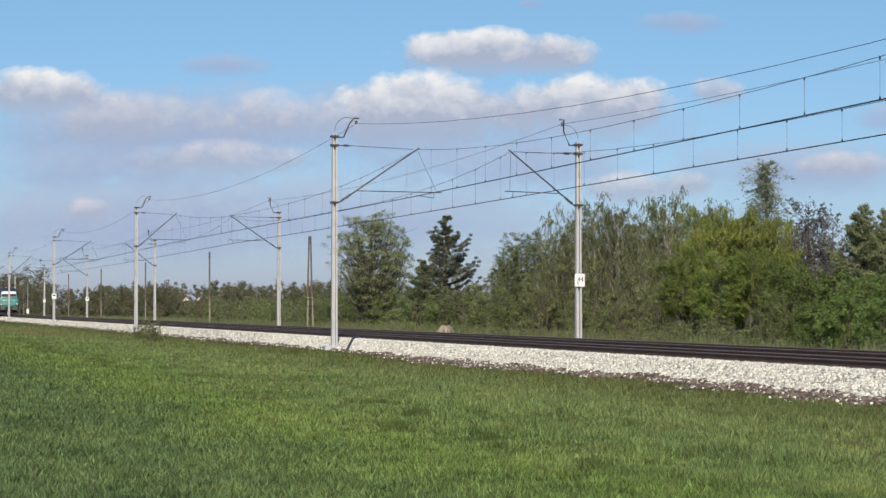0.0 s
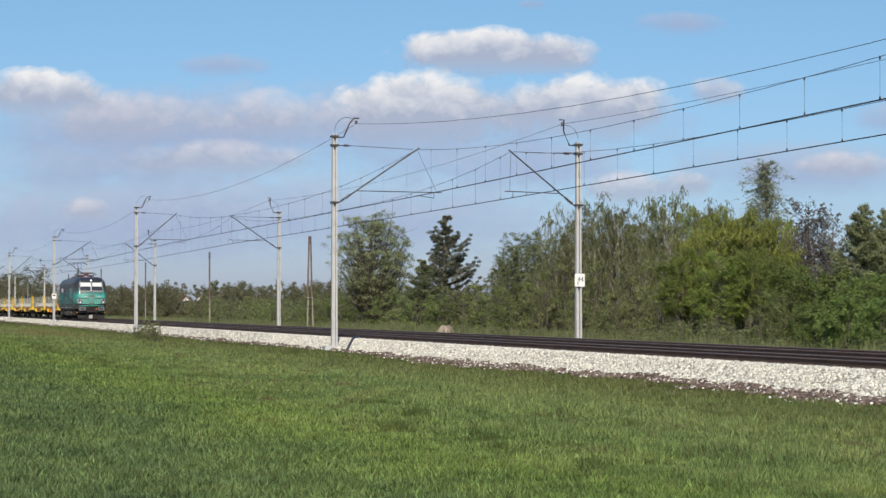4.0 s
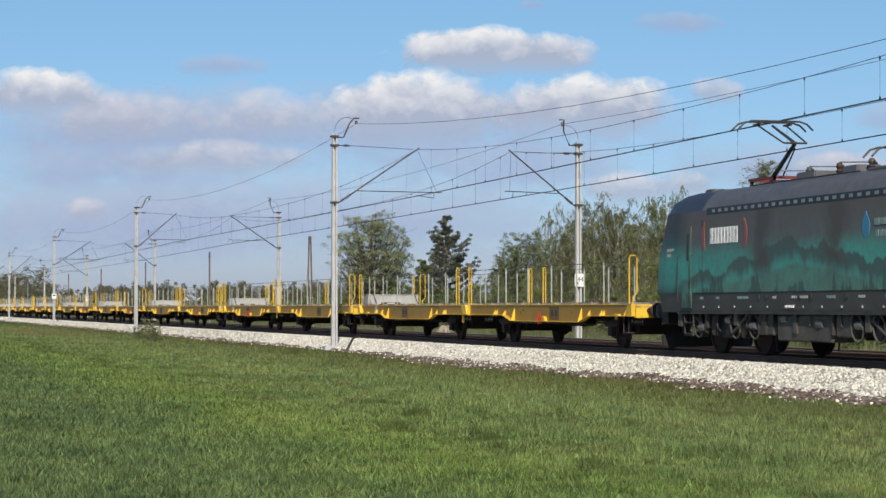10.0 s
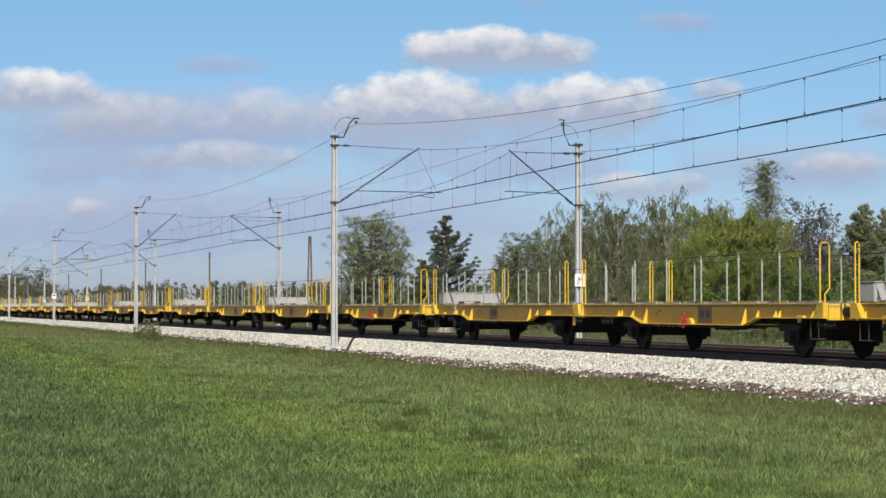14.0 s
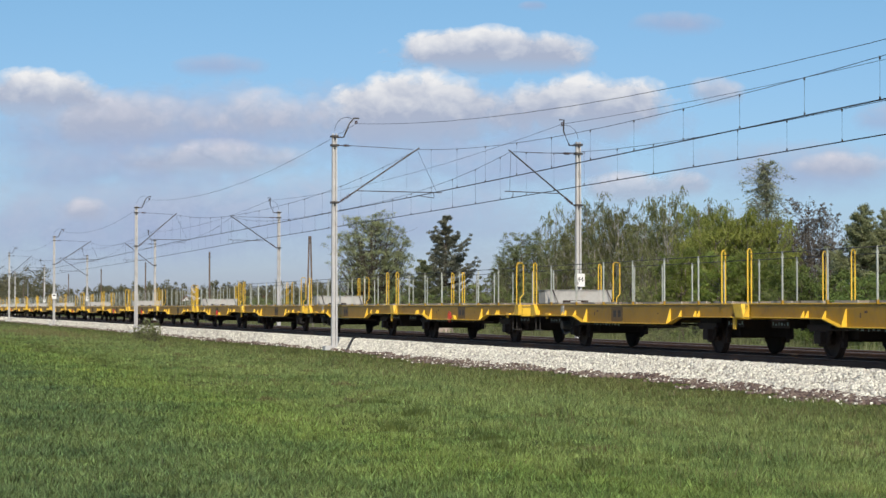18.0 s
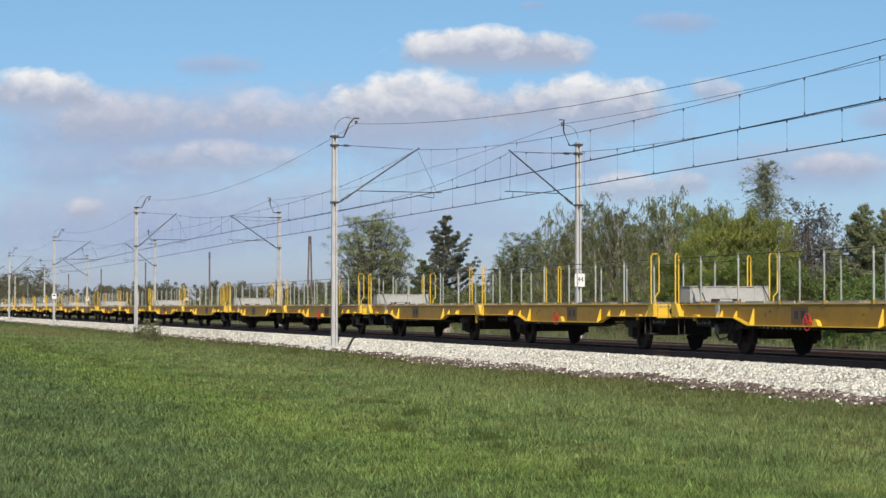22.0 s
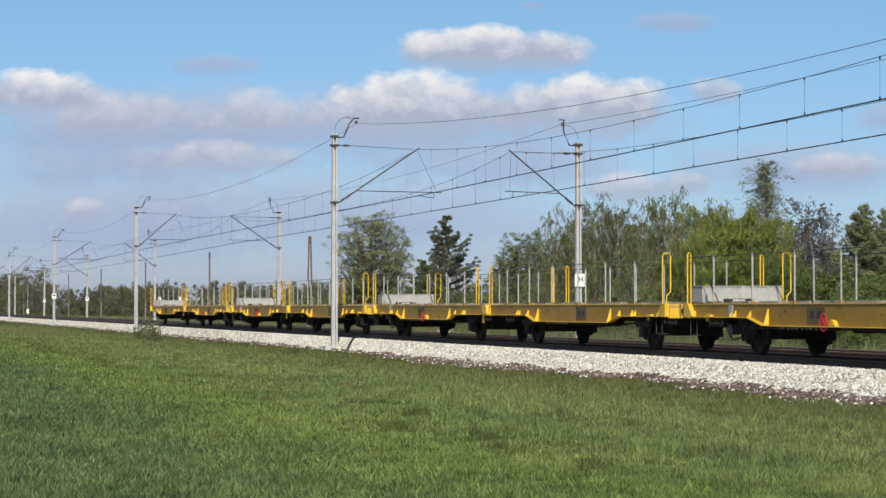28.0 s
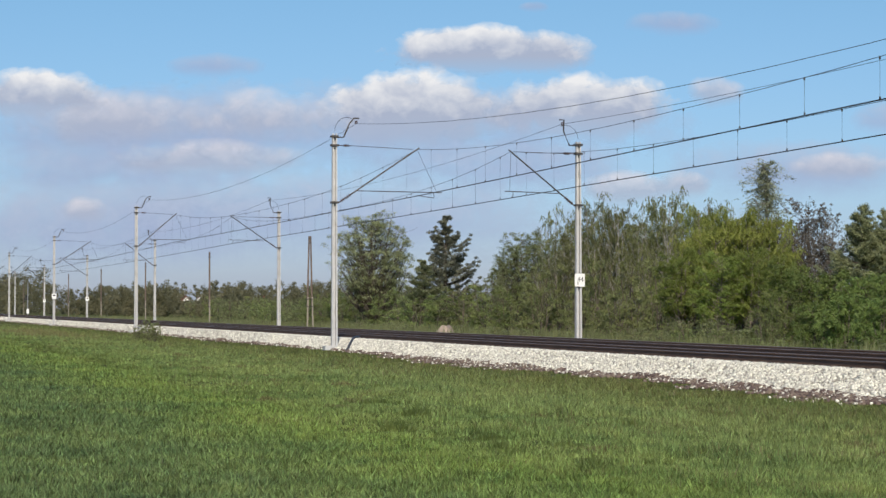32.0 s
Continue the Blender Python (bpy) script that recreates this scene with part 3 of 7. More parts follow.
def overhead_line(xs, ys, hz, cz, sag, bend, drops):
    th = thing("overhead_line", pose(xs[0], ys[0], 0), "thin dark catenary and contact wire strung over the track", "overhead line", "overhead lines")
    o = Vector((xs[0], ys[0], 0))
    carry, contact = Geo(), Geo()
    drop = Geo().tube([(0, 0, 0), (0, 0, 1)], 0.0038, 4).mesh("dropper")
    clamp_m = Geo().box(-0.016, 0.016, -0.016, 0.016, -0.06, 0.016).mesh("dropper_clamp")
    pts, ptc = [], []
    for i in range(len(xs) - 1):
        for k in range(16 + (i == len(xs) - 2)):
            u = k / 16
            x, y = xs[i] + (xs[i + 1] - xs[i]) * u, ys[i] + (ys[i + 1] - ys[i]) * u
            pts.append(Vector((x, y, hz - sag * (1 - abs(1 - 2 * u) ** bend))) - o)
            ptc.append(Vector((x, y, cz - 4 * 0.02 * u * (1 - u))) - o)
    for j in range(2):
        lift = Vector((0, 0.03 * (2 * j - 1), 0))
        contact.tube([p + lift for p in ptc], 0.0115, 5)
    carry.tube(pts, 0.0085, 5)
    part("carrying_wire", carry, WIRE, th)
    part("contact_wire", contact, WIRE, th, "paired grooved contact wires")
    for i in range(len(xs) - 1):
        for k in range(drops):
            u = 1 - (k + 0.59) / drops
            x, y = xs[i] + (xs[i + 1] - xs[i]) * u, ys[i] + (ys[i + 1] - ys[i]) * u
            hi, lo = hz - sag * (1 - abs(1 - 2 * u) ** bend), cz - 4 * 0.02 * u * (1 - u)
            m = Matrix.Translation(Vector((x, y, lo)) - o) @ Matrix.Diagonal((1, 1, hi - lo, 1))
            d = part("dropper", drop, WIRE, th, at=m)
            if 1 <= i <= 2:
                part("dropper_clamp", clamp_m, DARK_STEEL, th, at=Matrix.Translation(Vector((x, y, hi)) - o))
                part("dropper_clamp", clamp_m, DARK_STEEL, th, at=Matrix.Translation(Vector((x, y, lo + 0.06)) - o))
    return th


overhead_line(near_x, near_wire, 8.42, 6.51, 1.05, 2.4, 16)
overhead_line(far_x, far_wire, 8.20, 6.34, 1.02, 3.0, 18)


def feeder(xs, y, z, sag, ends):
    g = Geo()
    pts = []
    for i in range(len(xs) - 1):
        for k in range(14):
            u = k / 14
            pts.append((xs[i] + (xs[i + 1] - xs[i]) * u - xs[0], 0, z - ends[i] + (ends[i] - ends[i + 1]) * u - 4 * sag * u * (1 - u)))
    ob = part("feeder_cable", g.tube(pts, 0.008, 5), WIRE)
    ob.matrix_basis = pose(xs[0], y, 0)
    tagged(ob, "dark feeder cable sagging from mast to mast", "cable", "feeder cables")


feeder(near_x, NEAR_POLES + 0.9, 9.42, 0.92, [2.0, 2.0] + [0.0] * 9)
feeder(far_x, FAR_POLES - 0.67, 9.36, 0.54, [0.0] * 11)


def wooden_post(x, y, h, twin=False):
    """Old post on a concrete leg; twin: an A-shaped pair with a cross piece."""
    th = thing("telegraph_post", pose(x, y, 0), "old brown wooden telegraph post on a concrete leg" if not twin else "A-shaped pair of old wooden telegraph posts on concrete legs", "telegraph post", "old telegraph posts")
    for s in (-1, 1) if twin else (0,):
        foot, head = Vector((0, 0.24 * s, -0.4)), Vector((0, 0.06 * s, h))
        knee = foot.lerp(head, 0.40)
        part("leg", Geo().tube([foot + Vector((0.12, 0, 0)), knee + Vector((0.12, 0, 0))], 0.09 if not twin else 0.075, 4), LEG_CONCRETE, th, "weathered concrete ground leg")
        part("post", Geo().tube([foot.lerp(head, 0.30), foot.lerp(head, 0.6), head], [0.10, 0.09, 0.075] if not twin else [0.08, 0.07, 0.06], 9), WOOD, th, "", 0, True)
        for u in (0.31, 0.38):
            c = foot.lerp(head, u)
            part("binding", Geo().box(c.x - 0.13, c.x + 0.24, c.y - 0.13, c.y + 0.13, c.z - 0.02, c.z + 0.02), DARK_STEEL, th)
    if twin:
        part("cross_piece", Geo().tube([(0.0, -0.26, h * 0.36), (0.0, 0.26, h * 0.36)], 0.05, 7), WOOD, th, "wooden cross piece")
    for k in range(2):
        part("cap_bracket", Geo().box(-0.11, 0.11, -0.11, 0.11, h - 0.35 * k - 0.2, h - 0.35 * k - 0.14), DARK_STEEL, th)
    return th


def marker_post(x, y):
    th = thing("marker_post", pose(x, y, 0), "slender pale steel post with a white board low down", "post")
    part("post", Geo().tube([(0, 0, -0.3), (0, 0, 3.2), (0, 0, 6.4)], [0.11, 0.09, 0.06], 8), GALVANISED, th, "", 0, True)
    part("board", Geo().box(0.11, 0.14, -0.22, 0.22, 0.95, 1.75), WHITE_PAINT, th, "plain white board", 0.01)
    part("lamp_box", Geo().box(0.0, 0.22, -0.42, -0.12, 3.2, 4.1), BLACK_PAINT, th, "dark box on the post", 0.02)
    part("cap", Geo().lathe([(6.4, 0.07), (6.46, 0.03)], (0, 0, 0), "z", 8), DARK_STEEL, th)


marker_post(-374.0, 28.6)


def sand_bank(x, y, w, h):
    """A low cut bank of bare sandy soil, uneven, standing in the scrub."""
    r = np.random.default_rng(41)
    g, n, m = Geo(), 22, 7
    for i in range(m):
        u = i / (m - 1)
        for k in range(n):
            a = k * math.tau / n
            rad = (1 - 0.55 * u ** 2.2) * (1 + 0.16 * math.sin(3 * a + 1) + 0.08 * r.normal())
            g.v.append((math.cos(a) * rad * w * 0.45, math.sin(a) * rad * w * 0.5, h * (u * (1 - 0.12 * math.sin(2 * a))) - 0.1))
    for i in range(m - 1):
        g.f += [(i * n + k, i * n + (k + 1) % n, (i + 1) * n + (k + 1) % n, (i + 1) * n + k) for k in range(n)]
    g.f.append(tuple(range((m - 1) * n, m * n)))
    ob = part("sand_bank", g.mesh("sand_bank", 0, True), SAND)
    ob.matrix_basis = pose(x, y, 0)
    tagged(ob, "low bank of bare pinkish sandy soil in the scrub", "bank", kind="structure")


SAND = surface("sandy_soil", (0.25, 0.20, 0.16), (0.39, 0.32, 0.27), 0.95, 0, 12, 2, 0.5, (0.20, 0.16, 0.10), 0.4, bump_size=0.04)
sand_bank(-119.3, 33.0, 1.4, 0.92)

LEG_CONCRETE = surface("old_leg_concrete", (0.19, 0.17, 0.135), (0.31, 0.28, 0.23), 0.9, 0, 14, 2, 0.3)


# ---- moving train ----
SPEED, START = 28.22, -315.9


def livery():
    """Loco side paint: dark blue above, sea green below, with a darker printed landscape."""
    m, nt, b = fresh("teal_livery")
    pos = nt.nodes.new("ShaderNodeTexCoord").outputs["Object"]
    sep = nt.nodes.new("ShaderNodeSeparateXYZ")
    nt.links.new(pos, sep.inputs[0])
    z = sep.outputs[2]
    base = ramp(nt, maths(nt, "MULTIPLY", maths(nt, "SUBTRACT", maths(nt, "MULTIPLY_ADD", noise_of(nt, 0.6, 4, 0.5), 0.5, z), 1.65), 0.5),
                [(0.0, (0.085, 0.215, 0.180)), (0.10, (0.085, 0.340, 0.275)), (0.34, (0.072, 0.355, 0.300)), (0.50, (0.075, 0.280, 0.245)), (0.66, (0.110, 0.130, 0.128)), (0.95, (0.112, 0.106, 0.102))])
    middle = maths(nt, "ABSOLUTE", maths(nt, "ADD", sep.outputs[0], 9.6))
    flat = nt.nodes.new("ShaderNodeCombineXYZ")
    nt.links.new(sep.outputs[0], flat.inputs[0])
    nt.links.new(maths(nt, "MULTIPLY", z, 0.15), flat.inputs[2])
    rugged = noise_of(nt, 0.9, 6, 0.6, flat.outputs[0])
    crest = maths(nt, "ADD", maths(nt, "MULTIPLY_ADD", middle, -0.13, 1.98), maths(nt, "MULTIPLY", rugged, 1.35))
    hills = ramp(nt, maths(nt, "MULTIPLY", maths(nt, "SUBTRACT", crest, z), 5.0), [(0.0, (0, 0, 0)), (0.3, (0.85, 0.85, 0.85))])
    shore = maths(nt, "MULTIPLY_ADD", middle, -0.11, 2.16)
    field = ramp(nt, maths(nt, "ADD", maths(nt, "MULTIPLY_ADD", noise_of(nt, 1.6, 5, 0.6, flat.outputs[0]), 1.1, -0.55), maths(nt, "SUBTRACT", z, shore)), [(0.0, (0.1, 0.1, 0.1)), (0.22, (1, 1, 1))])
    grass = mix(nt, ramp(nt, noise_of(nt, 1.3, 5, 0.6), [(0.35, (0, 0, 0)), (0.65, (1, 1, 1))]), (0.085, 0.175, 0.140), (0.130, 0.265, 0.212))
    below = ramp(nt, maths(nt, "SUBTRACT", shore, z), [(0.0, (0, 0, 0)), (0.1, (0.75, 0.75, 0.75))])
    col = mix(nt, below, base, grass)
    col = mix(nt, maths(nt, "MULTIPLY", hills, field), col, (0.062, 0.088, 0.086))
    billow = maths(nt, "MULTIPLY_ADD", noise_of(nt, 1.1, 6, 0.6), 1.7, -0.12)
    plume = ramp(nt, maths(nt, "SUBTRACT", billow, maths(nt, "ABSOLUTE", maths(nt, "SUBTRACT", middle, 1.9))), [(0.0, (0, 0, 0)), (0.5, (0.9, 0.9, 0.9))])
    above = ramp(nt, maths(nt, "SUBTRACT", z, 1.75), [(0.0, (0.25, 0.25, 0.25)), (0.5, (1, 1, 1))])
    col = mix(nt, maths(nt, "MULTIPLY", plume, above), col, (0.076, 0.070, 0.062))
    spires = maths(nt, "MULTIPLY_ADD", noise_of(nt, 1.9, 4, 0.65, flat.outputs[0]), 3.2, -0.10)
    trees = ramp(nt, maths(nt, "MULTIPLY", maths(nt, "SUBTRACT", maths(nt, "MINIMUM", spires, 1.98), z), 5.0), [(0.0, (0, 0, 0)), (0.3, (0.8, 0.8, 0.8))])
    col = mix(nt, trees, col, (0.040, 0.090, 0.082))
    ends = ramp(nt, maths(nt, "MULTIPLY", maths(nt, "SUBTRACT", maths(nt, "ABSOLUTE", maths(nt, "ADD", sep.outputs[0], 9.49)), 6.4), 0.6), [(0.0, (0, 0, 0)), (0.5, (1, 1, 1))])
    cab = ramp(nt, maths(nt, "MULTIPLY", maths(nt, "SUBTRACT", z, 1.4), 0.5), [(0.04, (0.022, 0.075, 0.085)), (0.18, (0.060, 0.290, 0.250)), (0.45, (0.050, 0.360, 0.305)), (0.66, (0.030, 0.095, 0.108)), (0.85, (0.034, 0.038, 0.056))])
    col = mix(nt, maths(nt, "MULTIPLY", ends, 0.85), col, cab)
    dirt = ramp(nt, noise_of(nt, 5, 7, 0.7), [(0.42, (0, 0, 0)), (0.75, (0.55, 0.55, 0.55))])
    nt.links.new(mix(nt, dirt, col, (0.09, 0.085, 0.078)), b.inputs["Base Color"])
    b.inputs["Roughness"].default_value = 0.55
    b.inputs["Specular IOR Level"].default_value = 0.25
    bp = node(nt, "ShaderNodeBump", Strength=0.15, Distance=0.02)
    nt.links.new(noise_of(nt, 1.6, 3, 0.5), bp.inputs["Height"])
    nt.links.new(bp.outputs[0], b.inputs["Normal"])
    return m


LIVERY = livery()
FRONT_TEAL = surface("front_teal_paint", (0.012, 0.20, 0.165), (0.022, 0.29, 0.235), 0.32, 0, 8, 0.8, 0.02, (0.03, 0.10, 0.09), 0.4)
MINT = surface("pale_mint_grille", (0.10, 0.36, 0.29), (0.16, 0.46, 0.38), 0.4, 0, 12, 1, 0.02)
NAVY = surface("dark_navy_paint", (0.012, 0.016, 0.028), (0.024, 0.030, 0.046), 0.4, 0, 10, 0.8, 0.03)
ROOF = surface("dusty_grey_roof", (0.085, 0.09, 0.095), (0.15, 0.155, 0.16), 0.6, 0.1, 14, 1.0, 0.1)


def roof_paint():
    """Grey in the middle, dark navy over both cabs."""
    m, nt, b = fresh("roof_grey_and_navy")
    sep = nt.nodes.new("ShaderNodeSeparateXYZ")
    nt.links.new(nt.nodes.new("ShaderNodeTexCoord").outputs["Object"], sep.inputs[0])
    off = maths(nt, "ABSOLUTE", maths(nt, "ADD", sep.outputs[0], 9.49))
    cab = ramp(nt, maths(nt, "MULTIPLY", maths(nt, "SUBTRACT", off, 5.6), 2.0), [(0.0, (0, 0, 0)), (0.1, (1, 1, 1))])
    grey = ramp(nt, noise_of(nt, 3, 6, 0.7), [(0.3, (0.060, 0.063, 0.070)), (0.7, (0.115, 0.118, 0.125))])
    navy = ramp(nt, noise_of(nt, 2, 6, 0.7), [(0.3, (0.016, 0.020, 0.034)), (0.7, (0.034, 0.040, 0.058))])
    nt.links.new(mix(nt, cab, grey, navy), b.inputs["Base Color"])
    b.inputs["Roughness"].default_value = 0.45
    return m


LOCO_ROOF = roof_paint()
SKIRT = surface("grey_skirt_paint", (0.042, 0.044, 0.043), (0.088, 0.089, 0.085), 0.6, 0.1, 12, 1.0, 0.1, (0.09, 0.07, 0.055), 0.6)
SHIELD = surface("grey_green_shield_paint", (0.065, 0.105, 0.088), (0.115, 0.155, 0.132), 0.4, 0, 12, 1.0, 0.03, (0.07, 0.06, 0.05), 0.4)
PINK = surface("faded_red_sign_paint", (0.20, 0.060, 0.062), (0.32, 0.105, 0.105), 0.5, 0, 30, 3, 0.0)
BLUE = surface("emblem_blue_paint", (0.03, 0.16, 0.30), (0.06, 0.26, 0.42), 0.5, 0, 20, 4, 0.0)
DUSTY = surface("tan_dusty_steel", (0.045, 0.043, 0.037), (0.125, 0.118, 0.102), 0.8, 0.1, 14, 2.5, 0.2, (0.05, 0.045, 0.04), 0.7)
FAINT = surface("faint_lettering_paint", (0.15, 0.23, 0.22), (0.23, 0.31, 0.30), 0.5, 0, 14, 5, 0.0)
BOGIE = surface("dusty_bogie_grey", (0.022, 0.021, 0.020), (0.078, 0.073, 0.067), 0.75, 0.2, 14, 1.5, 0.2)
BUFFER_GREY = surface("worn_buffer_steel", (0.11, 0.105, 0.108), (0.22, 0.21, 0.215), 0.45, 0.4, 14, 3, 0.1, (0.07, 0.06, 0.055), 0.6)
BLIND = surface("white_sun_blind", (0.55, 0.58, 0.56), (0.70, 0.72, 0.70), 0.6, 0, 10, 1, 0.02)
GRIME = surface("black_grimy_steel", (0.010, 0.009, 0.009), (0.028, 0.025, 0.024), 0.7, 0.2, 16, 2, 0.2, (0.045, 0.038, 0.033), 0.5)
GREASE = surface("dark_grease", (0.030, 0.029, 0.031), (0.070, 0.067, 0.070), 0.4, 0.2, 40, 4, 0.1)
LENS = surface("headlight_cluster", (0.16, 0.18, 0.18), (0.52, 0.55, 0.54), 0.25, 0.2, 9, 5, 0.0)
ORANGE = surface("orange_plastic", (0.75, 0.22, 0.02), (0.85, 0.32, 0.03), 0.5, 0, 20, 2, 0)
LOCO = 18.98


def wheelset(parent, x, radius, steel, gauge=0.7535):
    ws = part("wheelset", Geo().lathe([(-0.98, 0.07), (0.98, 0.07)], (x, 0, radius), "y", 12), steel, parent, "dark steel axle with two wheels")
    for s in (-1, 1):
        rings = [(s * (gauge - 0.07), radius + 0.028), (s * (gauge - 0.035), radius + 0.028), (s * (gauge - 0.03), radius), (s * (gauge + 0.065), radius - 0.005),
                 (s * (gauge + 0.065), radius - 0.075), (s * (gauge + 0.03), radius - 0.085), (s * (gauge + 0.02), 0.16), (s * (gauge + 0.10), 0.14), (s * (gauge + 0.10), 0.02)]
        part("wheel", Geo().lathe(rings, (x, 0, radius), "y", 28), steel, ws, "", 0, True)
    return ws


def buffer(parent, x, y, z, way, dark, name="buffer"):
    g = Geo().lathe([(0, 0.10), (way * 0.28, 0.10), (way * 0.3, 0.075), (way * 0.56, 0.075)], (x, y, z), "x", 14)
    b = part(name, g, UNDER, parent, "sprung side buffer", 0, True)
    part("buffer_head", Geo().prism([(y - 0.25, z - 0.15), (y - 0.25, z + 0.12), (y - 0.2, z + 0.17), (y + 0.2, z + 0.17), (y + 0.25, z + 0.12), (y + 0.25, z - 0.15), (y + 0.2, z - 0.19), (y - 0.2, z - 0.19)], "x", x + way * 0.56, x + way * 0.62), dark, b, "worn grey buffer plate", 0.01)
    return b


def pantograph(parent, x, raised, up):
    """Half-pantograph with base frame, insulators, arms and collector head; raised to the wire or folded."""
    p = part("pantograph", Geo().box(x - 0.75, x + 0.75, -0.55, -0.49, 4.02, 4.09).box(x - 0.75, x + 0.75, 0.49, 0.55, 4.02, 4.09).box(x - 0.75, x - 0.69, -0.55, 0.55, 4.02, 4.09).box(x + 0.69, x + 0.75, -0.55, 0.55, 4.02, 4.09),
             PANTO_RED, parent, "red pantograph base frame")
    for sx in (-0.65, 0.65):
        for sy in (-0.5, 0.5):
            part("foot_insulator", Geo().lathe([(0, 0.045), (0.05, 0.07), (0.08, 0.045), (0.13, 0.07), (0.16, 0.045), (0.22, 0.05)], (x + sx, sy, 3.80), "z", 10), INSULATOR, p)
    root = Vector((x - 0.55, 0, 4.12))
    knee = Vector((x + 0.75, 0, 4.95)) if raised else Vector((x + 1.05, 0, 4.24))
    head = Vector((x - 0.55, 0, up)) if raised else Vector((x - 0.75, 0, 4.36))
    part("lower_arm", Geo().tube([root, knee], [0.06, 0.05], 8), DARK_STEEL if raised else PANTO_RED, p, "lower pantograph arm")
    part("push_rod", Geo().tube([root + Vector((0.3, 0.12, 0)), knee + Vector((-0.12, 0.05, -0.14))], 0.022, 6), DARK_STEEL, p)
    up_arm = part("upper_arm", Geo().tube([knee, head + Vector((0, 0, -0.1))], [0.045, 0.03], 8).tube([knee + Vector((0, -0.3, 0)), head + Vector((0, -0.38, -0.1))], 0.022, 6).tube([knee + Vector((0, 0.3, 0)), head + Vector((0, 0.38, -0.1))], 0.022, 6).tube([knee + Vector((0, -0.3, 0)), knee + Vector((0, 0.3, 0))], 0.03, 6),
                  DARK_STEEL if raised else PANTO_RED, p, "upper pantograph frame")
    for dx in (-0.2, 0.2):
        pts = [(head.x + dx, y, head.z + z) for y, z in ((-0.98, -0.22), (-0.82, -0.06), (-0.62, 0.0), (0.62, 0.0), (0.82, -0.06), (0.98, -0.22))]
        part("collector_strip", Geo().tube(pts, 0.025, 6), DARK_STEEL, p, "carbon collector strip with down-turned horns")
    part("head_frame", Geo().box(head.x - 0.22, head.x + 0.22, -0.42, -0.38, head.z - 0.1, head.z - 0.05).box(head.x - 0.22, head.x + 0.22, 0.38, 0.42, head.z - 0.1, head.z - 0.05), DARK_STEEL, p)
    return p


lifted = set()


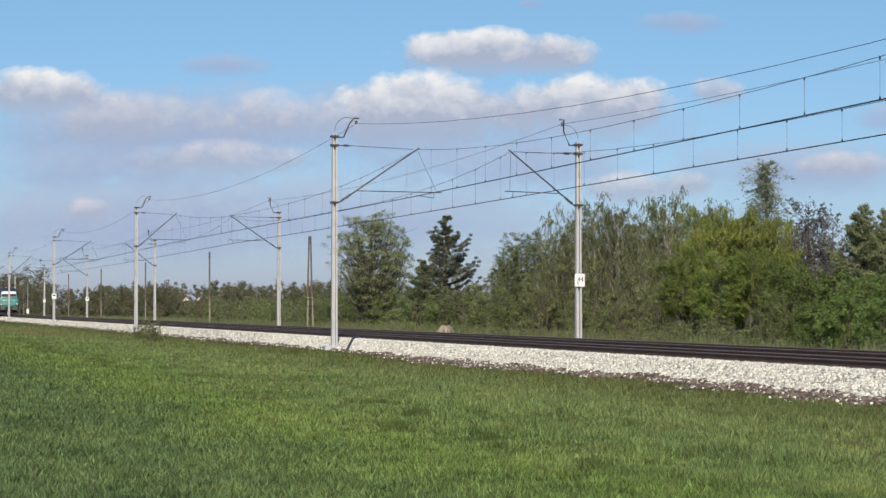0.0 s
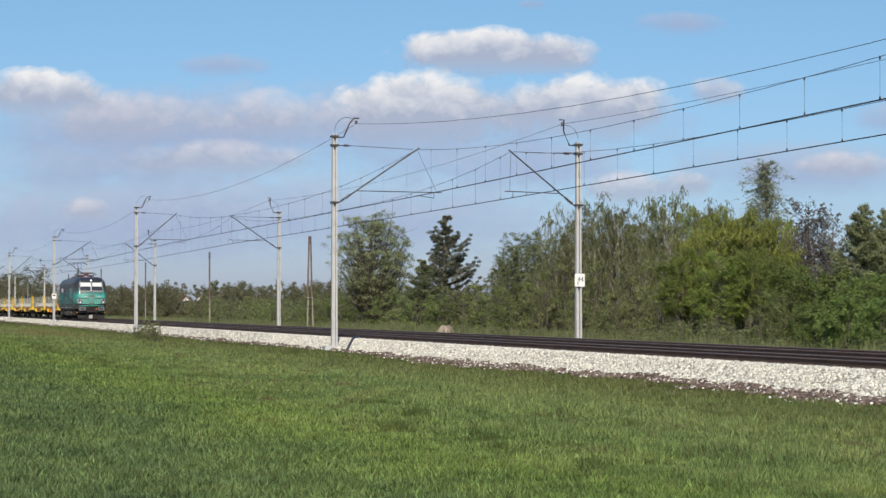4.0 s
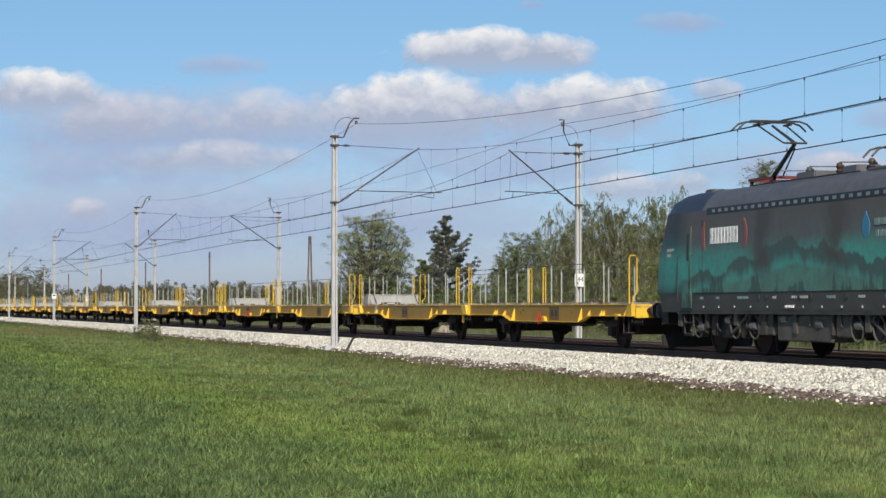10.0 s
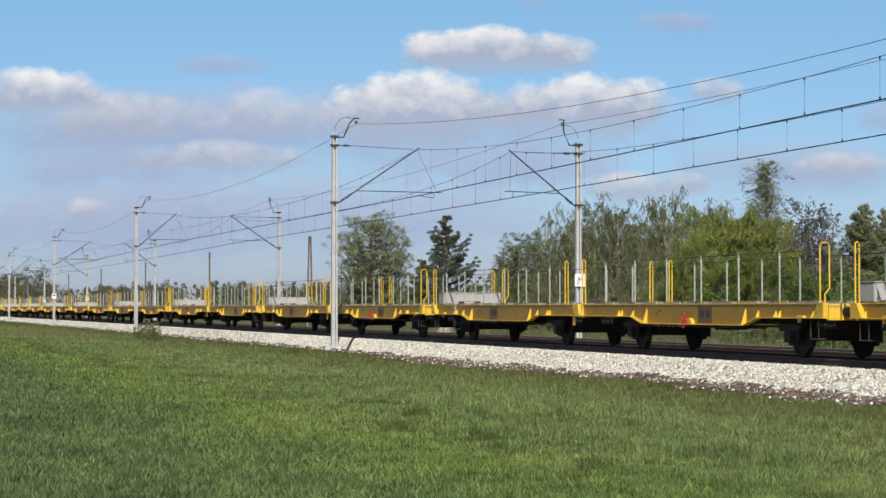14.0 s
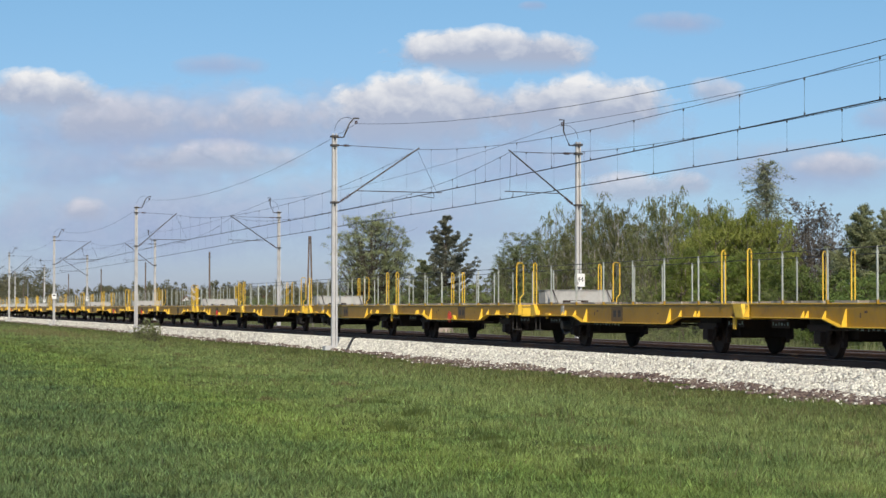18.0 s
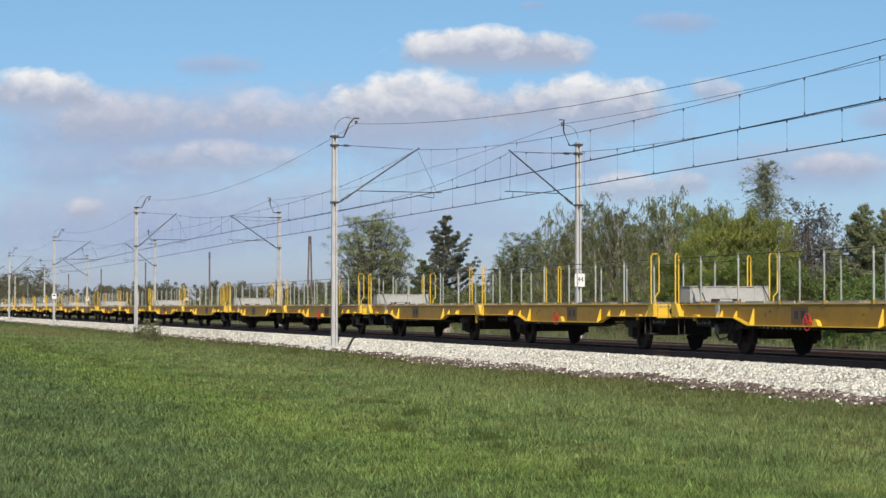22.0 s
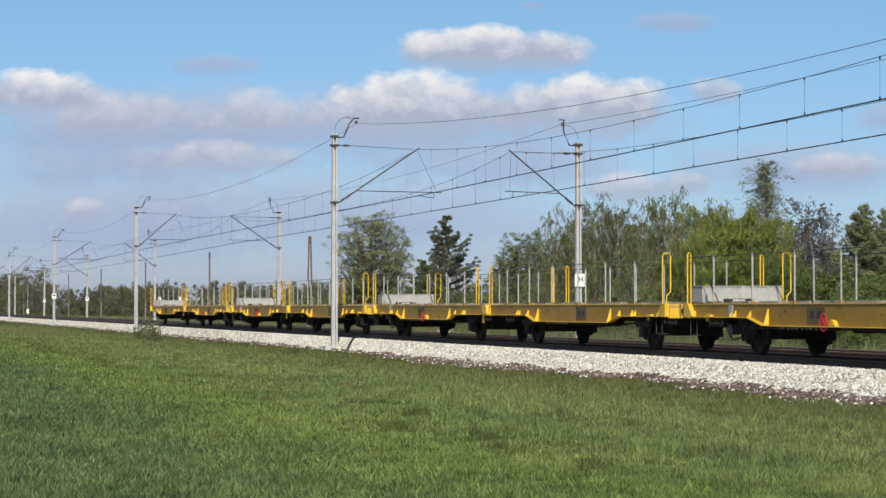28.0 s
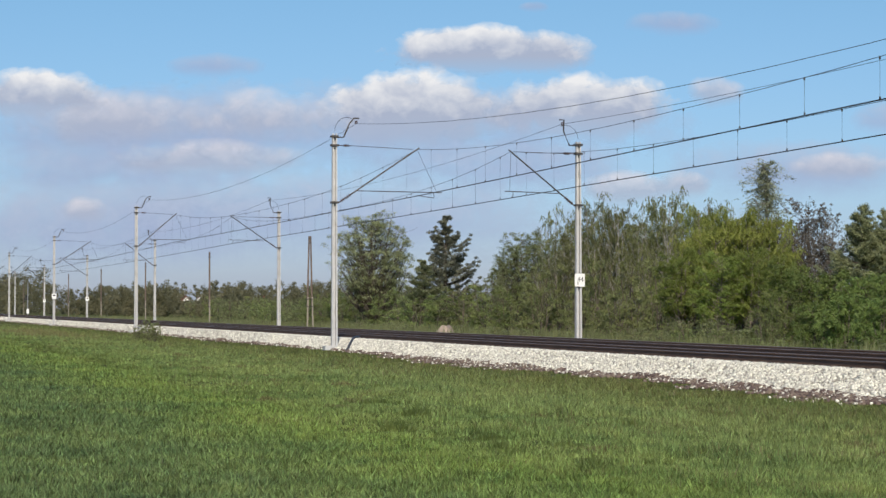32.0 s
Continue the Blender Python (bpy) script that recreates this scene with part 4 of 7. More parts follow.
def make_locomotive():
    th = thing("electric_locomotive", pose(START, NEAR_TRACK, RAIL), "teal and dark blue electric freight locomotive with one raised pantograph", "locomotive")

    def ring(z, nose, wf, w):
        """Plan outline at one height: nose set-back, half-width of the face, half-width of the sides."""
        half = [(-nose, wf * 0.0, 0.09), (-nose, wf * 0.55, 0.06), (-nose, wf, 0.0), (-nose - 0.16, wf + (w - wf) * 0.45, 0.0), (-nose - 0.55, wf + (w - wf) * 0.85, 0.0), (-nose - 1.4, w, 0.0)]
        f = [(x + bow, y) for x, y, bow in half]
        r = [(-LOCO - x, y) for x, y in reversed(f)]
        side = f + r
        return [(x, y, z) for x, y in side] + [(x, -y, z) for x, y in reversed(side[1:-1])]

    def shell(levels):
        g = Geo()
        rings = [ring(*lv) for lv in levels]
        n = len(rings[0])
        for r in rings:
            g.v += r
        for i in range(len(rings) - 1):
            g.f += [(i * n + k, i * n + (k + 1) % n, (i + 1) * n + (k + 1) % n, (i + 1) * n + k) for k in range(n)]
        g.f += [tuple(range(n))[::-1], tuple(range((len(rings) - 1) * n, len(rings) * n))]
        return g

    part("skirt", shell([(1.02, 0.54, 1.12, 1.44), (1.30, 0.47, 1.15, 1.47), (1.50, 0.42, 1.18, 1.48)]), SKIRT, th, "grimy dark grey lower skirt", 0, True)
    part("body", shell([(1.50, 0.40, 1.19, 1.495), (2.02, 0.40, 1.19, 1.50), (2.55, 0.54, 1.17, 1.50), (3.36, 0.93, 1.09, 1.46)]), LIVERY, th, "sea green body side with a darker printed landscape", 0, True)
    part("roof", shell([(3.36, 0.93, 1.09, 1.45), (3.62, 1.06, 0.99, 1.30), (3.80, 1.38, 0.80, 1.08), (3.86, 1.75, 0.65, 0.9)]), LOCO_ROOF, th, "dusty grey roof", 0, True)

    def face_x(z):
        return -np.interp(z, [1.0, 1.5, 2.02, 2.55, 3.36, 3.62, 3.8], [0.54, 0.40, 0.40, 0.54, 0.93, 1.06, 1.38]) + 0.09

    def plate(z0, z1, y0, y1, proud, yt0=None, yt1=None, vee=0.0):
        """A panel lying on the sloping, slightly bowed nose, rising by vee towards the corners."""
        yt0, yt1 = y0 if yt0 is None else yt0, y1 if yt1 is None else yt1
        g = Geo()
        m = 8
        for back in (proud, -0.02):
            for z, a, b in ((z0, y0, y1), (z1, yt0, yt1)):
                for k in range(m + 1):
                    y = a + (b - a) * k / m
                    bow = -0.09 * (min(abs(y), 1.165) / 1.15) ** 1.7 - 1.07 * max(0.0, abs(y) - 1.165)
                    zk = z + vee * abs(y)
                    g.v.append((face_x(zk) + bow + back, y, zk))
        n = m + 1
        for k in range(m):
            g.f += [(k, k + 1, n + k + 1, n + k), (2 * n + k, 2 * n + k + 1, 3 * n + k + 1, 3 * n + k), (k, k + 1, 2 * n + k + 1, 2 * n + k), (n + k, n + k + 1, 3 * n + k + 1, 3 * n + k)]
        g.f += [(0, n, 3 * n, 2 * n), (m, n + m, 3 * n + m, 2 * n + m)]
        return g

    for end in (0, 1):
        def put(name, g, material, label="", parent=th, bevel=0.0, smooth=False):
            if end:
                g.v = [(-LOCO - x, -y, z) for x, y, z in g.v]
            return part(name, g, material, parent, label, bevel, smooth)
        cab = put("cab_front", plate(1.30, 2.62, -1.16, 1.16, 0.012, -1.14, 1.14), FRONT_TEAL, "bright teal cab front")
        put("brow", plate(3.40, 3.80, -1.04, 1.04, 0.014, -0.8, 0.8), NAVY, "dark navy brow above the windscreen")
        for s in (-1, 1):
            w = put("windscreen", plate(2.66, 3.40, s * 0.05, s * 1.08, 0.012, s * 0.05, s * 1.0), GLASS, "raked dark windscreen pane")
            put("sun_blind", plate(3.12, 3.37, s * 0.10, s * 1.0, 0.055, s * 0.10, s * 0.97), BLIND, "white sun blind", w)
            # grey plate standing in for a reflection along the pane's lower edge
            put("lower_blind", plate(2.68, 2.745, s * 0.10, s * 1.02, 0.036, s * 0.10, s * 1.02), CASE, "pale strip painted as a reflection low on the glass", w)
            hl = put("headlight", plate(1.49, 2.03, s * 0.97, s * 1.33, 0.03, s * 0.86, s * 1.34), BLACK_PAINT, "black headlight surround", cab)
            put("headlight_lens", plate(1.53, 1.99, s * 1.00, s * 1.31, 0.04, s * 0.90, s * 1.32), LENS, "clear headlight lens", hl)
            for zc in (1.66, 1.86):
                put("reflector", Geo().lathe([(0, 0.085), (0.014, 0.07)], (face_x(1.8) - 0.035, s * 1.10, zc), "x", 14), BOGIE, "dark headlight reflector", hl)
            put("bulb", Geo().lathe([(0, 0.045), (0.02, 0.035)], (face_x(1.8) - 0.025, s * 1.09, 1.66), "x", 12), LIT, "small lit headlight", hl)
            for k in range(4):
                z = 1.50 + 0.118 * k
                put("grille_bar", plate(z - 0.03, z + 0.060, s * 0.26, s * (0.93 - 0.03 * k), 0.034, vee=0.06), MINT, "pale mint grille slat", cab)
                put("grille_gap", plate(z + 0.054, z + 0.088, s * 0.26, s * (0.93 - 0.03 * k), 0.036, vee=0.06), BLACK_PAINT, "", cab)
            for k in range(5):
                put("name_bar", plate(2.165, 2.225, s * (0.42 + 0.09 * k), s * (0.42 + 0.09 * k + 0.068), 0.018), CASE, "illegible pale lettering", cab)
            put("intake", plate(2.40, 2.50, s * 0.52, s * 0.98, 0.016), NAVY, "dark ventilation slot", cab)
            put("intake_slat", plate(2.425, 2.475, s * 0.55, s * 0.95, 0.022), FRONT_TEAL, "", cab)
            put("wiper", plate(2.46, 2.66, s * 0.28, s * 0.36, 0.04, s * 0.40, s * 0.46), BLACK_PAINT, "windscreen wiper", cab)
        for s in (-1, 1):
            # trim on both pillars; white on one side paints the highlight there
            put("pillar_trim", plate(2.64, 3.38, s * 1.088, s * 1.12, 0.02, s * 1.01, s * 1.04), WHITE_PAINT if s < 0 else CASE, "windscreen trim, whitened on one side as a painted highlight", cab)
            # broader lower end of that painted highlight
            if s < 0:
                put("pillar_foot", plate(2.44, 2.74, s * 1.07, s * 1.14, 0.022, s * 1.07, s * 1.12), WHITE_PAINT, "", cab)
            put("grille_frame", plate(1.935, 1.965, s * 0.24, s * 1.36, 0.044, s * 0.24, s * 1.36, 0.085), BLACK_PAINT, "black line above the grille", cab)
            put("grille_foot", plate(1.435, 1.462, s * 0.24, s * 1.34, 0.044, s * 0.24, s * 1.34, 0.03), BLACK_PAINT, "", cab)
        put("centre_shield", plate(1.42, 2.32, -0.19, 0.19, 0.03, -0.31, 0.31), SHIELD, "grey-green central panel of the nose", cab)
        put("name_shield", plate(2.06, 2.14, -0.40, 0.40, 0.034, -0.36, 0.36), SHIELD, "winged plate with illegible lettering", cab)
        for k in range(6):
            put("name_mark", plate(2.08, 2.12, -0.24 + 0.08 * k, -0.185 + 0.08 * k, 0.04), FAINT, "", cab)
        put("shield_mark", plate(1.67, 1.71, -0.12, 0.12, 0.036), CASE, "illegible pale lettering", cab)
        put("centre_intake", plate(2.40, 2.50, -0.20, 0.20, 0.016), NAVY, "dark ventilation slot", cab)
        put("intake_slat", plate(2.425, 2.475, -0.17, 0.17, 0.022), FRONT_TEAL, "", cab)
        put("centre_pillar", plate(2.66, 3.40, -0.065, -0.005, 0.026), WHITE_PAINT, "white windscreen centre pillar", cab)
        put("lamp_housing", plate(3.46, 3.66, -0.19, 0.19, 0.022), BLACK_PAINT, "black top lamp housing")
        for s in (-1, 1):
            put("marker_lamp", Geo().lathe([(-0.05, 0.035), (0.02, 0.03)], (face_x(3.44) - 0.05, s * 1.02, 3.46), "x", 10), LAMP_GLASS, "small white marker lamp")
        put("shield_sign", plate(1.76, 1.88, -0.075, 0.075, 0.04), PINK, "small faded red sign", cab)
        put("top_lamp", Geo().lathe([(-0.15, 0.072), (0.075, 0.072), (0.085, 0.062)], (face_x(3.56), 0, 3.56), "x", 18), LIT, "round top headlight")
        put("wiper_arm", plate(2.64, 2.68, -1.05, 1.05, 0.03), BLACK_PAINT, "lower windscreen seal", cab)
        put("buffer_beam_cover", plate(1.02, 1.28, -1.12, 1.12, 0.02), GRIME, "black buffer beam cover", cab)
        # draw gear, plough
        for s in (-1, 1):
            g = Geo().lathe([(-0.60, 0.12), (-0.3, 0.12), (-0.28, 0.085), (-0.05, 0.085)], (0, s * 0.875, 1.05), "x", 14)
            bf = put("buffer", g, UNDER, "sprung side buffer", th, 0, True)
            put("buffer_head", Geo().prism([(s * 0.875 + a * 0.30, 1.05 + c) for a, c in ((-1, -0.12), (-1, 0.12), (-0.8, 0.18), (0.8, 0.18), (1, 0.12), (1, -0.12), (0.8, -0.18), (-0.8, -0.18))], "x", -0.05, 0.0), BUFFER_GREY, "worn grey buffer plate", bf, 0.012)
            put("grease_patch", Geo().prism([(s * 0.875 + 0.21 * math.cos(a), 1.05 + 0.105 * math.sin(a)) for a in np.linspace(0, math.tau, 15)[:-1]], "x", -0.02, 0.004), GREASE, "dark greasy patch", bf)
        put("drawbar_hook", Geo().tube([(-0.6, 0, 1.04), (-0.25, 0, 1.06), (-0.14, 0, 0.98), (-0.18, 0, 0.9)], 0.045, 8), UNDER, "screw coupling hook")
        put("screw_coupling", Geo().tube([(-0.3, 0.05, 1.02), (-0.22, 0.06, 0.75), (-0.24, 0.04, 0.5)], 0.035, 6), UNDER)
        for y in (-0.5, -0.33, 0.33, 0.5):
            put("air_hose", Geo().tube([(-0.46, y, 0.98), (-0.34, y * 1.02, 0.8), (-0.30, y * 1.05, 0.55), (-0.42, y * 1.1, 0.42)], 0.026, 6), BLACK_PAINT, "black brake hose")
        for y, lean in ((-0.42, 0.10), (-0.2, -0.06), (0.2, 0.08), (0.58, -0.10)):
            put("cable", Geo().tube([(-0.44, y, 1.16), (-0.30, y + lean * 0.4, 0.96), (-0.27, y + lean, 0.72), (-0.42, y + lean * 1.4, 0.60)], 0.018, 6), GREASE, "dark jumper cable")
            put("air_cock", Geo().lathe([(0, 0.04), (0.10, 0.035), (0.13, 0.02)], (-0.48, y, 1.12), "x", 10), BUFFER_GREY, "grey hose cock")
        put("buffer_beam_step", Geo().box(-0.62, -0.40, -1.18, -0.70, 0.70, 0.73).box(-0.62, -0.40, 0.70, 1.18, 0.70, 0.73), BUFFER_GREY, "steel shunter step", th, 0.006)
        put("orange_socket", Geo().box(-0.48, -0.35, 0.42, 0.52, 1.0, 1.10), ORANGE, "orange cable socket", th, 0.015)
        put("red_socket", Geo().box(-0.48, -0.36, 0.26, 0.36, 0.98, 1.08), PANTO_RED, "red cable socket", th, 0.015)
        put("plough", Geo().prism([(-1.25, 0.12), (1.25, 0.12), (1.3, 0.42), (0.9, 0.5), (-0.9, 0.5), (-1.3, 0.42)], "x", -0.72, -0.65), GRIME, "dark rail guard", th, 0.02)
        put("guard_plate", Geo().box(-0.65, -0.61, -0.22, 0.12, 0.14, 0.46), CASE, "pale coupling pocket plate", th, 0.01)
        put("headstock", Geo().box(-0.95, -0.50, -1.2, 1.2, 0.72, 1.24), GRIME, "dark buffer beam", th, 0.02)
        # cab side: door, window, step, handles
        for s in (-1, 1):
            d = put("cab_door", Geo().box(-3.25, -2.62, s * 1.47, s * 1.506, 1.12, 3.12), LIVERY, "sea green cab door", th, 0.006)
            put("door_window", Geo().box(-3.12, -2.76 if not end else -2.98, s * 1.49, s * 1.514, 2.30, 2.98), BLACK_PAINT, "dark door window", d, 0.004)
            for x in (-3.36, -2.52):
                put("handrail", Geo().tube([(x, s * 1.5, 1.25), (x, s * 1.57, 1.3), (x, s * 1.57, 2.4), (x, s * 1.5, 2.45)], 0.013, 6), BOGIE, "steel handrail")
            if not end:
                put("yellow_step", Geo().box(-1.2, -0.98, s * 1.30, s * 1.36, 0.62, 0.76), YELLOW, "small yellow panel", th, 0.01)
            st = put("step_ladder", Geo().tube([(-3.22, s * 1.42, 1.05), (-3.22, s * 1.42, 0.45), (-2.65, s * 1.42, 0.45), (-2.65, s * 1.42, 1.05)], 0.03, 6), BOGIE, "steel cab steps")
            for z in (0.47, 0.75):
                put("tread", Geo().box(-3.2, -2.67, s * 1.30, s * 1.46, z, z + 0.03), BOGIE, "", st)
            for k in range(2):
                put("door_mark", Geo().box(-2.1, -1.62, s * 1.47, s * 1.499, 2.42 + 0.13 * k, 2.5 + 0.13 * k), CASE, "illegible pale lettering bar")
            if not end:
                put("red_sign", Geo().box(-2.1, -1.9, s * 1.45, s * 1.492, 2.93, 3.10), PINK, "small faded red sign")
                put("sign_mark", Geo().box(-2.12, -1.86, s * 1.45, s * 1.494, 2.80, 2.86), CASE, "illegible pale lettering bar")
    # long side details
    for s in (-1, 1):
        for k in range(26):
            x = -4.6 - 0.39 * k
            part("roof_vent_slot", Geo().box(x - 0.085, x + 0.085, min(s * 1.44, s * 1.475), max(s * 1.44, s * 1.475), 3.315, 3.365), GALVANISED, th)
        part("cant_rail", Geo().box(-LOCO + 4.2, -4.2, min(s * 1.40, s * 1.468), max(s * 1.40, s * 1.468), 3.285, 3.395), BLACK_PAINT, th, "black ventilation strip under the roof edge")
        for j in range(9):
            x = -14.5 + 0.19 * j
            part("letter_bar", Geo().box(x, x + 0.145, s * 1.49, s * 1.5055, 2.68, 3.06), WHITE_PAINT, th, "white lettering drawn as a plain bar")
            if j not in (2, 7):
                part("letter_gap", Geo().box(x + 0.05, x + 0.095, s * 1.49, s * 1.507, 2.74 if j % 2 else 2.84, 2.98 if j % 3 else 2.90), CASE, th)
        for side, xc in ((-1, -14.35), (1, -12.95)):
            arc = Geo()
            pts = [(xc + side * (0.45 + 0.24 * math.sin(t) * w), 2.85 + 0.34 * math.cos(t)) for w, ts in ((1.0, np.linspace(0.25, math.pi - 0.25, 9)), (0.2, np.linspace(math.pi - 0.25, 0.25, 9))) for t in ts]
            arc.prism(pts, "y", min(s * 1.49, s * 1.5045), max(s * 1.49, s * 1.5045))
            part("red_crescent", arc, PINK, th, "faded red crescent beside the lettering")
        drop = [(-6.2 + 0.17 * math.sin(t), 2.80 + 0.24 * math.cos(t) + (0.06 if math.cos(t) > 0.9 else 0)) for t in np.linspace(0, math.tau, 14)[:-1]]
        part("blue_drop", Geo().prism(drop, "y", min(s * 1.49, s * 1.5045), max(s * 1.49, s * 1.5045)), BLUE, th, "blue drop-shaped emblem")
        for k, (z, a, b) in enumerate(((2.82, -5.85, -3.75), (2.58, -5.8, -4.3))):
            for j in range(8):
                x = a + (b - a) * j / 8
                part("company_bar", Geo().box(x + 0.02, x + (b - a) / 8 - 0.03, s * 1.49, s * 1.5045, z, z + 0.14), FAINT, th, "illegible faint lettering")
        for x in (-3.95, -15.0):
            part("panel_joint", Geo().box(x - 0.008, x + 0.008, s * 1.485, s * 1.5025, 1.52, 3.2), NAVY, th)
        for x, w, m in ((-4.2, 0.3, FAINT), (-5.4, 0.5, FAINT), (-6.6, 0.35, CASE), (-8.1, 0.45, FAINT), (-9.9, 0.9, CASE), (-10.9, 0.3, CASE), (-12.9, 0.7, FAINT), (-14.2, 0.2, FAINT), (-15.2, 0.25, FAINT)):
            for j in range(max(2, int(w / 0.11))):
                part("data_mark", Geo().box(x + 0.11 * j, x + 0.11 * j + 0.075, s * 1.47, s * 1.484, 1.34, 1.40), m, th)
        for x in (-5.0, -7.2, -8.9, -9.5, -11.3, -11.7):
            part("jacking_port", Geo().lathe([(s * 1.46, 0.075), (s * 1.488, 0.07)], (x, 0, 1.36), "y", 12), BLACK_PAINT, th, "round black jacking port")
        for k in range(13):
            x = -3.6 - 0.95 * k
            part("tick_mark", Geo().box(x - 0.02, x + 0.02, s * 1.46, s * 1.482, 1.13, 1.18), CASE, th)
        for k in range(4):
            part("tick_mark", Geo().box(-10.2 + 0.12 * k, -10.14 + 0.12 * k, s * 1.46, s * 1.483, 1.13, 1.19), WHITE_PAINT, th)
        part("sole_bar", Geo().box(-LOCO + 2.2, -2.2, s * 1.40, s * 1.46, 0.98, 1.06), BOGIE, th, "dusty sole bar")
        for x0, x1, z0 in ((-10.9, -8.1, 0.38), (-12.0, -11.1, 0.5), (-7.9, -7.1, 0.5)):
            part("equipment_box", Geo().box(x0, x1, min(s * 0.8, s * 1.36), max(s * 0.8, s * 1.36), z0, 0.98), DUSTY, th, "dusty tan underfloor equipment box", 0.03)
    # small gear hanging below the sole bar
    rr = np.random.default_rng(31)
    for s in (-1, 1):
        for k in range(26):
            x = -2.4 - 0.57 * k + rr.uniform(-0.15, 0.15)
            z0 = rr.uniform(0.42, 0.75)
            if k % 3 == 0:
                part("pipe", Geo().tube([(x, s * 1.36, 1.0), (x + rr.uniform(-0.1, 0.1), s * 1.38, z0 + 0.1), (x + rr.uniform(-0.25, 0.25), s * 1.3, z0)], 0.022, 6), BOGIE, th)
            elif k % 3 == 1:
                wd = rr.uniform(0.06, 0.16)
                part("bracket", Geo().box(x - wd, x + wd, min(s * 1.24, s * 1.40), max(s * 1.24, s * 1.40), z0, 1.0), DUSTY if k % 2 else BOGIE, th, "", 0.015)
            else:
                part("cylinder", Geo().lathe([(x - 0.16, 0.09), (x + 0.16, 0.09)], (0, s * 1.32, z0 + 0.15), "x", 12), BUFFER_GREY, th, "", 0.0, True)
    for s in (-1, 1):
        for x in (-3.4, -5.9, -6.9, -12.2, -13.3, -15.6):
            loop = [(x + 0.28 * math.sin(t), s * (1.36 + 0.03 * math.cos(t)), 0.70 + 0.30 * math.cos(t)) for t in np.linspace(0.5, math.tau - 0.5, 11)]
            part("cable_loop", Geo().tube(loop, 0.024, 6), DUSTY, th, "looped underfloor cable")
    # bogies
    for xb in (-4.74, -LOCO + 4.74):
        bg = part("bogie", Geo().prism([(xb - 2.0, 0.62), (xb - 1.7, 0.5), (xb - 0.8, 0.52), (xb - 0.5, 0.42), (xb + 0.5, 0.42), (xb + 0.8, 0.52), (xb + 1.7, 0.5), (xb + 2.0, 0.62), (xb + 1.9, 0.8), (xb - 1.9, 0.8)], "y", 1.02, 1.16)
                  .prism([(xb - 2.0, 0.62), (xb - 1.7, 0.5), (xb - 0.8, 0.52), (xb - 0.5, 0.42), (xb + 0.5, 0.42), (xb + 0.8, 0.52), (xb + 1.7, 0.5), (xb + 2.0, 0.62), (xb + 1.9, 0.8), (xb - 1.9, 0.8)], "y", -1.16, -1.02)
                  .box(xb - 0.4, xb + 0.4, -1.1, 1.1, 0.4, 0.8), BOGIE, th, "dusty two-axle bogie frame", 0.02)
        for dx in (-1.3, 1.3):
            wheelset(bg, xb + dx, 0.60, UNDER)
            for s in (-1, 1):
                part("axle_box", Geo().lathe([(s * 1.16, 0.2), (s * 1.3, 0.19), (s * 1.32, 0.12)], (xb + dx, 0, 0.6), "y", 14), BOGIE, bg, "round axle box cover", 0, True)
                part("primary_spring", Geo().lathe([(0.72, 0.10), (0.98, 0.10)], (xb + dx - 0.42, s * 1.22, 0), "z", 12), UNDER, bg, "coil spring")
                part("primary_spring", Geo().lathe([(0.72, 0.10), (0.98, 0.10)], (xb + dx + 0.42, s * 1.22, 0), "z", 12), UNDER, bg, "coil spring")
                part("brake_unit", Geo().box(xb + dx * 0.35 - 0.15, xb + dx * 0.35 + 0.15, min(s * 1.1, s * 1.32), max(s * 1.1, s * 1.32), 0.45, 0.95), BOGIE, bg, "", 0.03)
        for s in (-1, 1):
            for dx in (-0.2, 0.2):
                part("damper", Geo().tube([(xb + dx * 4, s * 1.34, 0.55), (xb + dx * 8.5, s * 1.34, 0.98)], 0.045, 8), DUSTY, bg, "dusty damper")
            part("sand_pipe", Geo().tube([(xb + 2.05, s * 0.85, 0.9), (xb + 2.05, s * 0.78, 0.12)], 0.025, 6), BOGIE, bg)
    # roof gear
    part("roof_fairing", Geo().box(-7.2, -3.4, -0.95, 0.95, 3.84, 3.92), ROOF, th, "", 0.02)
    pantograph(th, -13.6, True, 5.66)
    pantograph(th, -4.6, False, 0)
    pantograph(th, -6.4, False, 0)
    for k in range(9):
        x = -8.0 - 0.52 * k
        part("roof_insulator", Geo().lathe([(0, 0.05), (0.06, 0.09), (0.1, 0.05), (0.16, 0.09), (0.2, 0.05), (0.26, 0.085), (0.34, 0.05)], (x, -0.45 + 0.3 * (k % 3), 3.84), "z", 12), INSULATOR if k % 2 else DARK_STEEL, th, "ribbed roof insulator")
        part("busbar", Geo().tube([(x, -0.45 + 0.3 * (k % 3), 4.18), (x - 0.52, -0.45 + 0.3 * ((k + 1) % 3), 4.2)], 0.02, 6), GALVANISED, th)
    for x, w in ((-8.4, 0.5), (-10.6, 0.7), (-16.4, 0.35)):
        part("roof_box", Geo().box(x - w, x + w * 0.4, -0.7, -0.1, 3.84, 3.96 if x < -15 else 4.06), ROOF, th, "", 0.03)
    part("roof_rail", Geo().tube([(-7.4, -1.02, 3.86), (-13.0, -1.02, 3.86)], 0.018, 6), DARK_STEEL, th, "thin rail along the roof edge")
    part("horn", Geo().tube([(-3.1, -0.3, 3.9), (-2.8, -0.3, 3.95), (-2.6, -0.3, 3.97)], [0.03, 0.04, 0.08], 10), GALVANISED, th, "signal horn")
    # the roof and what stands on it lie higher than the figures above; the raised collector stays at the wire
    for ob in th.children_recursive:
        if ob.data.name in lifted:
            continue
        lifted.add(ob.data.name)
